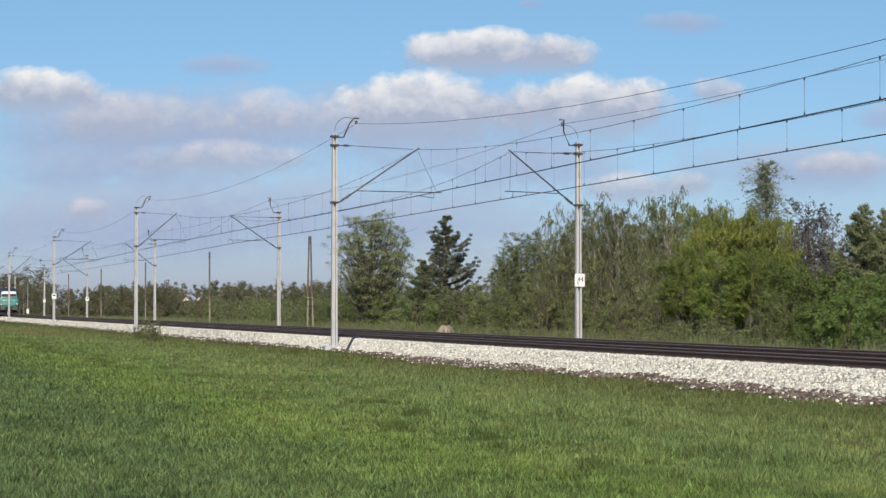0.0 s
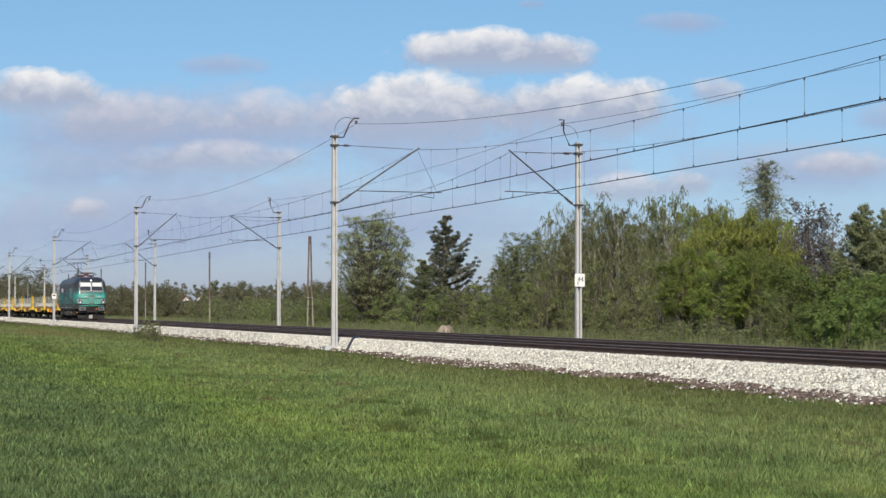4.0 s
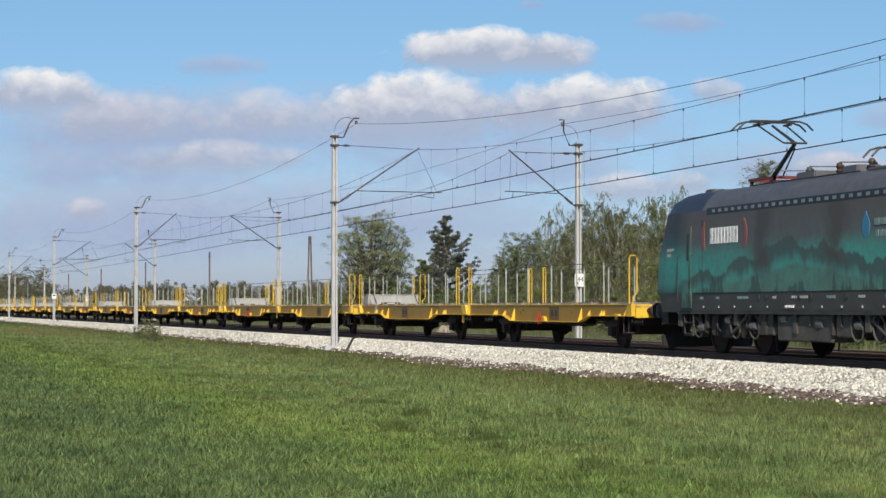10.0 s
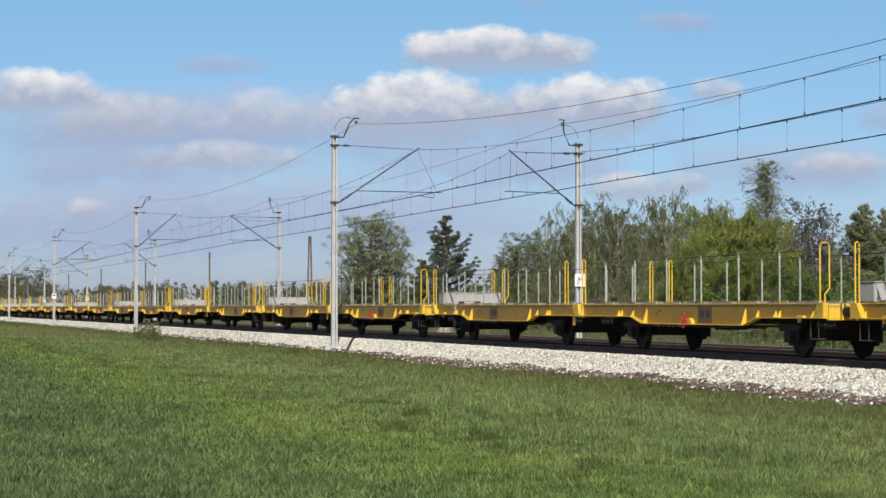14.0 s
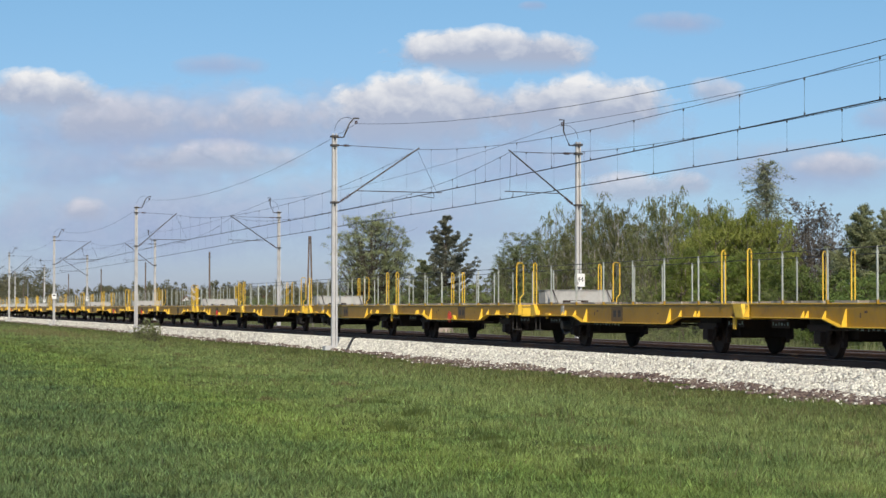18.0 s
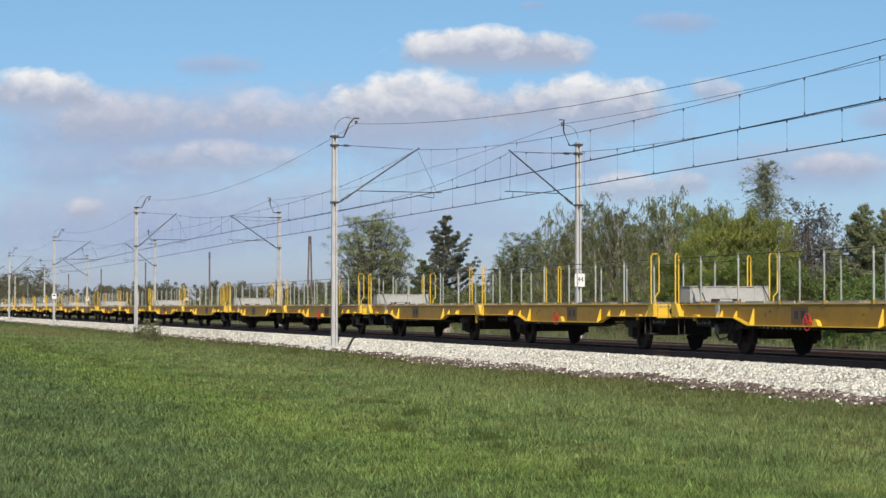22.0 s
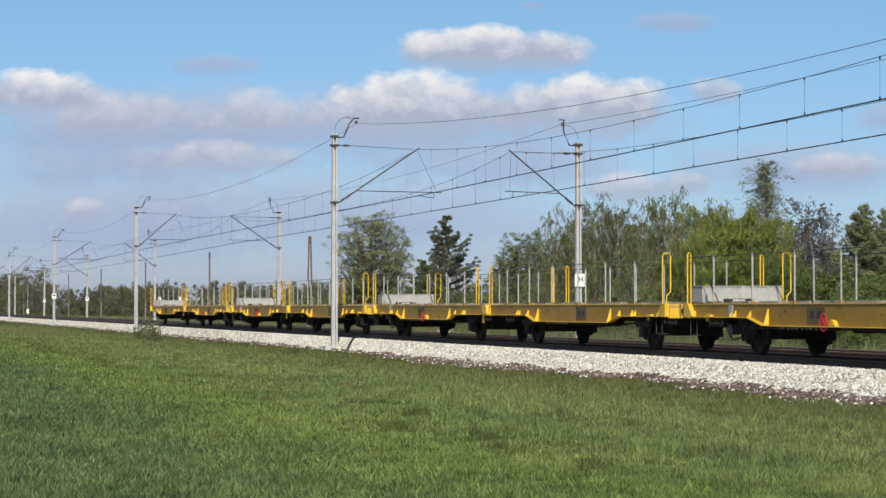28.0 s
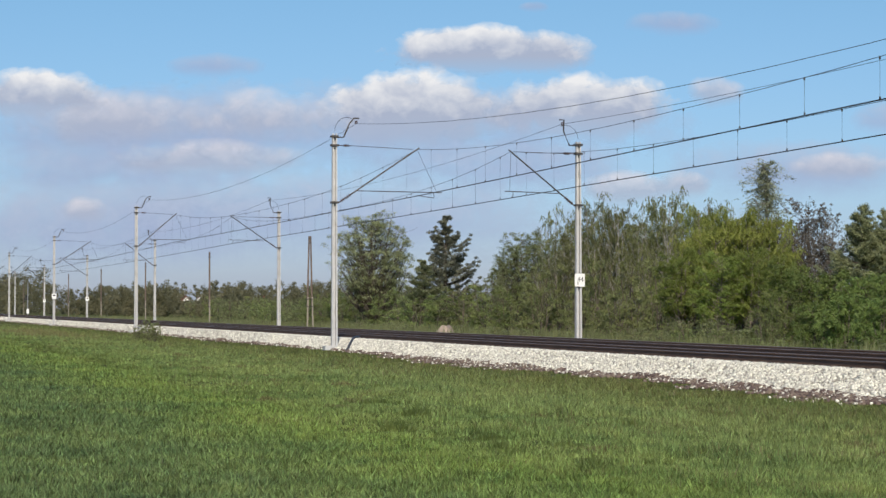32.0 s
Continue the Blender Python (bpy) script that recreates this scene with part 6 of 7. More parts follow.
def pine_wood(h, trunk_r, crown_r, seed, whorls, rise, low):
    """A straight trunk with whorls of boughs that bend upwards at their ends; returns the wood and the tuft places."""
    r = np.random.default_rng(seed)
    g, tufts = Geo(), []
    g.tube([(0.05 * math.sin(3 * u), 0.05 * math.cos(2 * u), h * u - 0.2 * (1 - u)) for u in np.linspace(0, 1, 8)], [trunk_r * (1 - 0.93 * u) + 0.01 for u in np.linspace(0, 1, 8)], 8)
    for i in range(whorls):
        u = low + (0.985 - low) * (i / (whorls - 1)) ** 0.9
        for k in range(5 if u < 0.9 else 3):
            ang = i * 1.1 + k * math.tau / 5 + r.normal() * 0.3
            reach = crown_r * (1.05 - u) ** 0.85 * r.uniform(0.35, 1.25) + 0.10
            way = Vector((math.cos(ang), math.sin(ang), 0))
            base = Vector((0, 0, h * min(0.985, max(0.04, u + r.normal() * 0.03))))
            pts = [base, base + way * reach * 0.5 + Vector((0, 0, reach * rise * 0.22)), base + way * reach * 0.85 + Vector((0, 0, reach * rise * 0.62)), base + way * reach + Vector((0, 0, reach * rise))]
            g.tube(pts, [0.045 * (1.1 - u) + 0.012, 0.03 * (1.1 - u) + 0.01, 0.014, 0.006], 5, False)
            side = Vector((-way.y, way.x, 0))
            for w in np.arange(0.30, 1.01, 0.16 / max(0.6, reach)):
                q = pts[1].lerp(pts[2], (w - 0.5) / 0.35) if 0.5 <= w < 0.85 else pts[2].lerp(pts[3], (w - 0.85) / 0.15) if w >= 0.85 else pts[0].lerp(pts[1], w / 0.5)
                tufts.append(q)
                for s in (-1, 1):
                    spread = reach * 0.30 * (1.15 - w) * r.uniform(0.4, 1.3)
                    e = q + side * s * spread + way * spread * 0.6 + Vector((0, 0, spread * 0.5))
                    g.tube([q, e], [0.010, 0.004], 3, False)
                    tufts += [q.lerp(e, 0.6), e]
    return g, tufts


SPECS = {
    # crown_from, limbs, rise, stems, trunk, bark, shape, lobe radius, sprays, spray radius, leaves in a spray, leaf size, stretch, hanging length
    "willow": (0.24, 170, 1.3, 4, 0.13, BARK, "ball", 0.30, 4, 0.18, 20, 0.050, 1.9, 0.0),
    "roundwillow": (0.32, 270, 1.4, 5, 0.17, BARK, "ball", 0.27, 4, 0.17, 14, 0.046, 1.9, 0.0),
    "brownwillow": (0.16, 76, 1.5, 3, 0.12, BIRCH_BARK, "oval", 0.40, 5, 0.15, 28, 0.052, 1.6, 0.5),
    "maple": (0.34, 58, 0.9, 3, 0.15, SUNLIT_BARK, "oval", 0.52, 8, 0.20, 26, 0.066, 1.3, 0.0),
    "weeping": (0.24, 76, 1.0, 3, 0.15, SUNLIT_BARK, "oval", 0.50, 7, 0.18, 30, 0.060, 1.5, 0.5),
    "poplar": (0.14, 110, 1.5, 1, 0.10, BIRCH_BARK, "spire", 0.13, 4, 0.09, 15, 0.042, 1.5, 0.4),
    "sparse": (0.24, 210, 1.1, 5, 0.10, BARK, "ball", 0.40, 2, 0.095, 14, 0.068, 1.0, 0.0),
    "shrub": (0.04, 26, 1.2, 6, 0.06, BARK, "round", 0.34, 4, 0.16, 16, 0.056, 1.8, 0.0),
    "thicket": (0.02, 26, 1.2, 6, 0.05, BARK, "oval", 0.34, 4, 0.16, 17, 0.058, 1.7, 0.0),
    "scrub": (0.02, 24, 1.1, 5, 0.05, BARK, "round", 0.46, 3, 0.24, 12, 0.070, 1.9, 0.0),
    "bush": (0.03, 36, 0.6, 4, 0.06, BARK, "round", 0.42, 6, 0.15, 20, 0.072, 1.2, 0.0),
}
WORDS = {
    "willow": ("willow_tree", "grey-green willow tree with loose airy spring foliage", "tree"),
    "roundwillow": ("willow_tree", "round-crowned grey-green willow tree standing apart beyond the tracks", "tree"),
    "brownwillow": ("birch_tree", "pale-stemmed birch tree with thin drooping spring leaves", "tree"),
    "maple": ("maple_tree", "yellow-green leafy broadleaf tree beyond the tracks", "tree"),
    "weeping": ("weeping_tree", "bright yellow-green tree with drooping leafy sprays", "tree"),
    "poplar": ("poplar_tree", "tall slender pale tree with thin drooping leaves", "tree"),
    "sparse": ("bare_tree", "nearly bare tree with sparse dark reddish leaf clusters", "tree"),
    "pine": ("pine_tree", "dark grey-green pine tree with upswept boughs", "tree"),
    "youngpine": ("young_pine_tree", "dense olive-brown young pine tree beyond the tracks", "tree"),
    "shrub": ("shrub", "olive green wild shrub with many thin stems", "shrub"),
    "thicket": ("leafy_shrub", "fresh yellow-green wild shrub with upright shoots", "shrub"),
    "scrub": ("scrub_bush", "low grey-green scrub bush with thin stems beyond the tracks", "shrub"),
    "bush": ("leafy_bush", "dense fresh green bush beyond the tracks", "bush"),
}
made_trees = {}


def plant(kind, x, y, h, w, turn=None, variants=2):
    """A tree or shrub of its kind, h high and about w wide, rooted in the ground."""
    key = (kind, int(rng.integers(variants)))
    name, label, cat = WORDS[kind]
    ref_h, ref_w = (9.0, 5.0) if cat == "tree" else (3.4, 3.4)
    if kind == "poplar":
        ref_w = 2.4
    m = Matrix.Translation((x, y, float(ground_height(x, y)))) @ pose(0, 0, 0, 0, 0, rng.uniform(0, 360) if turn is None else turn)
    if key not in made_trees:
        seed = 11 * len(made_trees) + 3
        r = np.random.default_rng(seed)
        if "pine" in kind:
            bark = BARK
            young = kind == "youngpine"
            g, tufts = pine_wood(ref_h, 0.13, ref_w * 0.5, seed, 26 if young else 19, 0.6 if young else 0.85, 0.04 if young else 0.24)
            p, out = leaf_places(tufts, 0.10 if young else 0.05, 2, 0.15 if young else 0.10, 5 if young else 6, 0.0, r)
            me = leaf_mesh(p, out, 0.055, 2.6, r, -0.6, 0.8)
        else:
            cf, count, rise, stems, trunk, bark, shape, lobe, subs, sub_r, per, size, stretch, hang = SPECS[kind]
            g, lobes = tree_wood(ref_h, trunk, cf, ref_w * 0.5 - lobe * 0.4, count, rise, seed, shape, stems)
            p, out = leaf_places(lobes, lobe, subs, sub_r, per, hang, r)
            p[:, 2] = np.maximum(p[:, 2], 0.06)
            me = leaf_mesh(p, out, size, stretch, r, 1.6 if hang else 0.3)
        th = thing(name, m, label, cat, "trees and shrubs beyond the line")
        part("trunk", g, bark, th, "", 0, True)
        part("crown", me, LEAF[kind], th)
        made_trees[key] = th
    else:
        th = copy_thing(made_trees[key], m)
    th.scale = Vector((w / ref_w, w / ref_w, h / ref_h))
    return th


GROVE = [
    ("roundwillow", -191.2, 46, 11.2, 8.2), ("pine", -173.3, 48, 9.6, 7.5), ("youngpine", -167.5, 44.5, 5.8, 5.5), ("youngpine", -154.6, 47, 4.8, 2.0),
    ("willow", -158.3, 50, 8.0, 5.7), ("willow", -168.5, 52, 6.9, 3.6), ("brownwillow", -143.9, 48, 9.5, 3.9), ("brownwillow", -148.4, 51, 9.1, 4.0),
    ("brownwillow", -135.9, 48, 9.7, 4.3), ("brownwillow", -133.9, 49, 9.2, 3.9), ("brownwillow", -135.0, 46, 7.4, 3.9), ("brownwillow", -127.0, 48, 9.1, 3.8),
    ("brownwillow", -125.1, 49, 9.6, 4.0), ("brownwillow", -129.6, 52, 9.3, 3.4), ("brownwillow", -130.3, 54, 9.2, 3.4), ("brownwillow", -128.5, 55, 9.0, 3.0),
    ("weeping", -110.2, 45, 7.7, 3.5), ("weeping", -103.7, 44, 7.3, 3.6), ("weeping", -101.8, 45, 7.2, 3.6), ("weeping", -103.4, 47, 6.7, 2.7),
    ("maple", -105.2, 42, 5.1, 3.5), ("maple", -98.7, 41.5, 4.7, 3.2), ("maple", -98.3, 43, 4.9, 3.0), ("maple", -95.7, 43.5, 4.5, 2.9),
    ("poplar", -119.4, 53, 10.9, 5.6), ("sparse", -107.1, 50, 8.2, 5.2), ("sparse", -115.0, 53, 7.4, 3.2), ("youngpine", -86.2, 43, 6.5, 4.8), ("youngpine", -88.9, 44.5, 6.0, 4.6), ("youngpine", -84.6, 45, 6.3, 4.8),
    ("youngpine", -85.8, 44, 6.3, 3.2), ("youngpine", -88.4, 43, 4.6, 2.3), ("pine", -85.5, 45, 6.8, 2.8), ("shrub", -123.7, 44, 5.2, 4.0),
    ("shrub", -133.2, 45, 5.0, 4.3), ("shrub", -117.8, 44, 4.8, 3.9), ("shrub", -139.2, 45, 4.6, 4.3), ("shrub", -111.1, 43, 4.6, 3.2),
    ("thicket", -82.8, 37.5, 2.6, 2.2), ("thicket", -80.9, 36, 2.0, 1.8), ("bush", -84.9, 39.5, 3.4, 3.0), ("bush", -83.1, 40, 3.8, 3.4),
    ("bush", -77.7, 39, 3.5, 3.5), ("bush", -75.1, 39, 3.6, 3.4), ("bush", -74.4, 36.5, 2.7, 2.5), ("bush", -77.1, 36.5, 2.3, 2.3),
    ("bush", -70.6, 36, 2.5, 2.5), ("bush", -93.6, 43, 4.0, 3.1), ("thicket", -191.7, 45, 3.7, 5.9), ("thicket", -178.9, 45, 3.8, 5.5),
    ("thicket", -164.5, 43, 3.0, 4.2), ("thicket", -205.8, 46, 3.5, 5.9), ("thicket", -157.6, 45, 3.6, 4.7), ("thicket", -151.5, 45, 3.7, 4.2),
    ("thicket", -141.9, 44, 3.5, 4.3), ("shrub", -131.9, 43, 3.4, 4.0), ("thicket", -158.7, 43.5, 3.0, 4.0), ("thicket", -225.9, 48, 2.9, 6.4),
    ("shrub", -112.5, 41, 2.9, 3.2), ("shrub", -121.1, 42, 3.1, 3.5),
    ("willow", -173.9, 58, 7.8, 6.7), ("willow", -171.6, 60, 8.4, 7.2), ("willow", -157.8, 58, 8.2, 6.7), ("willow", -156.2, 60, 8.6, 6.6),
    ("willow", -149.2, 60, 8.5, 6.4), ("willow", -142.7, 60, 8.1, 5.6), ("willow", -132.1, 58, 7.4, 5.2), 
    ("brownwillow", -137.5, 53, 9.5, 4.4), ("brownwillow", -149.4, 54, 9.7, 4.7), ("weeping", -115.3, 48, 7.6, 4.5), ("weeping", -110.5, 48, 7.2, 4.0),
    ("sparse", -107.0, 51, 7.3, 3.9), ("thicket", -105.9, 46, 4.2, 3.8), ("thicket", -114.7, 47, 4.1, 4.1), ("thicket", -119.1, 47, 4.0, 3.8),
]
for row in GROVE:
    plant(*row)
for k in range(9):
    plant("scrub" if k % 3 else "thicket", -99.5 + 2.3 * k + rng.uniform(-0.6, 0.6), 39.2 - 0.35 * k + rng.uniform(-0.6, 0.6), rng.uniform(1.0, 1.6), rng.uniform(1.8, 2.8))
for x, y, h in ((-209, 48, 2.6), (-222, 52, 2.8), (-236, 50, 2.4), (-252, 56, 3.0), (-268, 60, 2.8), (-290, 58, 3.2), (-312, 66, 3.2), (-338, 62, 3.0), (-360, 70, 3.6), (-395, 74, 3.4),
                (-430, 80, 4.0), (-470, 78, 3.6), (-520, 90, 4.4), (-216, 60, 3.4), (-244, 66, 3.4), (-280, 75, 3.8), (-325, 82, 4.2), (-372, 88, 4.6), (-415, 96, 4.6), (-455, 100, 5)):
    plant("scrub", x, y, h, h * 1.5)
for k in range(34):
    plant(("scrub", "scrub", "thicket")[k % 3], -205 - 6.5 * k + rng.uniform(-3, 3), rng.uniform(44, 52) + 0.09 * 6.5 * k, rng.uniform(2.0, 3.8), rng.uniform(3.2, 5.5))
for k in range(84):
    plant(("scrub", "scrub", "thicket")[k % 3], -60 - 2.0 * k + rng.uniform(-2, 2), rng.uniform(31.5, 38) + 0.05 * k, rng.uniform(0.5, 1.15), rng.uniform(1.2, 2.6))
# low weedy bushes in the verge, seen against the ballast
for x, y, h, w in ((-111.0, 14.7, 1.25, 1.0), (-113.6, 14.5, 0.95, 1.0), (-108.6, 14.7, 0.8, 0.9), (-109.8, 14.9, 1.05, 0.8), (-115.2, 14.6, 0.6, 0.9), (-112.2, 14.8, 1.1, 0.9)):
    plant("shrub", x, y, h, w)
for n in range(7):
    wooden_post(-162.5 - 48.8 * n, 34.0, 7.5, n == 0)


def distant_woods():
    """Hedges and woods towards the horizon, too far off to count; their leaf colour carries the haze."""
    r = np.random.default_rng(77)
    cs, rad = [], []
    size = []
    for x0, x1, y0, y1, h, n in ((-930, -660, 45, 62, 17.0, 85), (-720, -540, 56, 110, 9.6, 80), (-1700, -1300, 175, 300, 21.0, 70), (-640, -430, 58, 92, 8.6, 110), (-440, -300, 64, 105, 6.6, 110), (-1250, -720, 120, 330, 14.5, 190), (-1500, -900, 300, 520, 12.0, 60),
                                 (-420, -250, 120, 190, 6.0, 60), (-320, -180, 150, 260, 6.5, 25), (-180, -40, 90, 200, 7, 25)):
        for _ in range(n):
            x, y = r.uniform(x0, x1), r.uniform(y0, y1)
            top = h * r.uniform(0.5, 1.0) ** 1.2
            wide = top * r.uniform(0.28, 0.42)
            clear = 0.145 < y / -x < 0.159 and x > -1230 or 0.181 < y / -x < 0.190 and x > -850
            for k in range(8):
                z = top * (0.12 + 0.11 * k)
                if clear and z > 2.2 + 0.0020 * -x:
                    continue
                bulge = wide * math.sin(math.pi * (0.3 + 0.07 * k))
                cs.append((x + r.normal() * bulge * 0.55, y + r.normal() * bulge * 0.55, z))
                rad.append(max(0.6, bulge * r.uniform(0.35, 0.6)))
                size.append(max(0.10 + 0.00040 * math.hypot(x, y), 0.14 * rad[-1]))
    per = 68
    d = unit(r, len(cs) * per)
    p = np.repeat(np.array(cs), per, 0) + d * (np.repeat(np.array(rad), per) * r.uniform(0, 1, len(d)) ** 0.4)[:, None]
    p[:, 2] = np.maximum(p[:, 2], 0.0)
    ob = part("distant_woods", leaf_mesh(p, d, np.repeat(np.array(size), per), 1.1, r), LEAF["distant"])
    tagged(ob, "distant woods and hedges along the horizon, haze put into their colour", "woods", kind="stuff")


distant_woods()


def house(x, y, w, d, h, turn, roof_mat):
    th = thing("house", pose(x, y, 0, 0, 0, turn), "distant white rendered house with a red tiled gable roof", "house", "houses on the horizon")
    part("wall", Geo().prism([(-w / 2, 0), (w / 2, 0), (w / 2, h), (0, h + w * 0.42), (-w / 2, h)], "x", -d / 2, d / 2), WHITE_PAINT, th, "white rendered wall")
    for s in (-1, 1):
        part("roof_slope", Geo().prism([(0, h + w * 0.42 + 0.25), (s * (w / 2 + 0.5), h - 0.35), (s * (w / 2 + 0.5), h - 0.15), (0, h + w * 0.42 + 0.5)], "x", -d / 2 - 0.4, d / 2 + 0.4), roof_mat, th, "red tiled roof slope")
    part("chimney", Geo().box(-0.4, 0.4, 0.6, 1.4, h + 1.5, h + w * 0.42 + 1.2), roof_mat, th)
    for k in range(2):
        wd = part("window", Geo().box(d / 2, d / 2 + 0.06, -w * 0.28 + k * w * 0.4, -w * 0.28 + k * w * 0.4 + 1.1, 1.0, 2.3), GLASS, th, "dark window")
        part("sill", Geo().box(d / 2, d / 2 + 0.14, -w * 0.3 + k * w * 0.4, -w * 0.28 + k * w * 0.4 + 1.2, 0.9, 1.0), CONCRETE, wd)


TILE = surface("red_roof_tile", (0.15, 0.052, 0.038), (0.23, 0.085, 0.06), 0.8, 0, 6, 0.6, 0.2)
for x, y, w, d, h, t in ((-1249, 186, 6.0, 8, 5.6, 10), (-1247, 196.5, 7.5, 9, 6.0, -16), (-856, 159, 3.2, 4, 4.2, -8)):
    house(x, y, w, d, h, t, TILE)


def blades(name, x, y, h, w, material, label, category, lean=0.35, per=1, seed=3, spread=0.03):
    """Grass in tufts: each blade a leaning, tapering strip, rooted in the ground."""
    r = np.random.default_rng(seed)
    x, y, w = np.repeat(x, per), np.repeat(y, per), np.repeat(w, per)
    n = len(x)
    x, y = x + r.normal(size=n) * spread, y + r.normal(size=n) * spread
    z = ground_height(x, y) - 0.02
    hh = np.repeat(h, per) * r.uniform(0.6, 1.15, n)
    a, b = r.uniform(0, math.tau, n), r.uniform(0, math.tau, n)
    dx, dy = np.cos(a) * w * 0.5, np.sin(a) * w * 0.5
    lx, ly = np.cos(b) * hh * lean * r.uniform(0.2, 1.3, n), np.sin(b) * hh * lean * r.uniform(0.2, 1.3, n)
    v = np.stack([np.stack([x - dx, y - dy, z], -1), np.stack([x + dx, y + dy, z], -1), np.stack([x + lx, y + ly, z + hh], -1)], 1).reshape(-1, 3)
    f = np.arange(3 * n).reshape(-1, 3)
    ob = part(name, fast_mesh(name, v, f), material)
    return tagged(ob, label, category, kind="stuff")


def sown(n, near, far, y0, y1, seed):
    """Places thinning out with distance from the eye, within the open wedge ahead, between two lines parallel to the track."""
    r = np.random.default_rng(seed)
    z = near * (far / near) ** (r.uniform(0, 1, n) ** 1.25)
    s = r.uniform(-0.235, 0.235, n) * z
    x = -z * math.cos(TURN) + s * math.sin(TURN)
    y = z * math.sin(TURN) + s * math.cos(TURN)
    keep = (y > y0 + 0.5 * np.sin(x * 0.3) + 0.3 * np.sin(x * 1.1)) & (y < y1 + 0.25 * np.sin(x * 0.9) + 0.2 * np.sin(x * 2.3))
    return x[keep], y[keep], z[keep]


def lumps(x, y, size, seed):
    """Uneven growth: smooth random lumps of about the given size, between 0 and 1."""
    r = np.random.default_rng(seed)
    total = 0
    for k in range(7):
        a, p, f = r.uniform(0, math.tau), r.uniform(0, math.tau), r.uniform(0.6, 1.9) * 2.2 / size
        total = total + np.sin((x * math.cos(a) + y * math.sin(a)) * f + p + 0.8 * np.sin((y * math.cos(a) - x * math.sin(a)) * f * 0.7))
    return 0.5 + 0.5 * np.tanh(total / 2.2)


def make_grass():
    r = np.random.default_rng(21)
    x, y, z = sown(150000, 15.0, 130.0, -30.0, FIELD_EDGE + 0.5, 4)
    growth = 0.35 + 0.4 * lumps(x, y, 1.1, 61) + 0.35 * lumps(x, y, 0.34, 66) + 0.45 * lumps(x, y, 0.12, 67) + 0.2 * lumps(x, y, 4.0, 62) + r.normal(size=len(x)) * 0.32
    blades("wheat_crop", x, y, 0.080 * np.clip(growth, 0.3, 1.9), 0.017 + z * 0.00036, W_LEAF, "dense young blue-green wheat in the field", "wheat", 0.85, 7, 5, 0.035)
    x, y, z = sown(150000, 15.0, 220.0, FIELD_EDGE - 0.2, 18.5, 6)
    bare = np.clip((toe_line(x) + 0.05 - y) / np.maximum(1.6 * toe_width(x), 0.05) + 0.05, 0, 1)
    keep = r.uniform(size=len(x)) < bare
    x, y, z = x[keep], y[keep], z[keep]
    tall = (1 + 0.5 * np.clip((y - 8.0) / 3, 0, 1)) * (0.05 + 0.085 * lumps(x, y, 1.3, 63) ** 2 + 0.05 * lumps(x, y, 0.45, 64) + 0.05 * (y > 14) * r.uniform(0, 1, len(x))) * r.uniform(0.4, 0.95, len(x))
    tall = np.maximum(0.025, tall * np.clip((toe_line(x) - 1.2 * toe_width(x) - y) / 1.6, 0.3, 1))
    pick = r.uniform(size=len(x)) + 0.9 * (1 - lumps(x, y, 2.2, 65)) - 0.45
    blades("verge_grass", x, y, tall, 0.012 + z * 0.00036, G_LEAF, "rough green verge grass sloping to the railway", "grass", 0.75, 7, 7, 0.05)
    sel = (pick < -0.2) | ((y > 13.5) & (pick < 0.07)) | ((y > 15.8) & (pick < 0.26))
    blades("dry_grass", x[sel], y[sel], tall[sel] * 1.1, 0.012 + z[sel] * 0.0003, D_LEAF, "dry straw-coloured stems among the verge grass", "grass", 0.6, 4, 8, 0.06)
    n = 1500
    wx, wy = -146 + 11 * r.normal(size=n), 12.0 + 1.1 * r.normal(size=n)
    blades("dead_weeds", wx, wy, r.uniform(0.12, 0.42, n), 0.03 + 0 * wx, D_LEAF, "brown dead weed stalks in the verge", "weeds", 0.5, 3, 14, 0.1)
    n = 500
    wx, wy = -23.2 + 0.8 * r.normal(size=n), 11.3 + 0.35 * r.normal(size=n)
    blades("dead_turf", wx, wy, r.uniform(0.03, 0.13, n), 0.015 + 0 * wx, D_LEAF, "brown worn turf in the verge", "grass", 0.8, 3, 15, 0.05)
    for name, count, leaf, low, high, words, category, seed in (
            ("weed_clumps", 110, LEAF["bush"], 0.06, 0.17, "darker clumps of nettles and docks in the verge", "weeds", 12),
            ("grass_tussocks", 330, G_LEAF, 0.06, 0.17, "taller tussocks standing in the verge grass", "grass", 13),
            ("pale_tussocks", 90, D_LEAF, 0.05, 0.13, "pale dry tussocks in the verge grass", "grass", 16)):
        wx, wy, wh = [], [], []
        for _ in range(count):
            cx, cy = -17 - 100 * r.uniform() ** 1.6, 7.2 + 10.0 * r.uniform() ** (1.5 if name == "weed_clumps" else 0.9)
            k = int(r.integers(30, 90))
            wide = r.uniform(0.10, 0.34)
            off = r.normal(size=(2, k)) * wide
            wx.append(cx + off[0] * 1.3), wy.append(cy + off[1])
            wh.append(r.uniform(low, high) * np.exp(-(off ** 2).sum(0) / (2.2 * wide ** 2)) + 0.03)
        wx, wy, wh = np.concatenate(wx), np.concatenate(wy), np.concatenate(wh)
        keep = wy < toe_line(wx) - 0.6 * toe_width(wx)
        blades(name, wx[keep], wy[keep], wh[keep], 0.018 + 0.0004 * -wx[keep], leaf, words, category, 0.6, 4, seed, 0.05)
    n = 34000
    x = -55 - 260 * r.uniform(0, 1, n) ** 1.4
    y = r.uniform(29.3, 42, n)
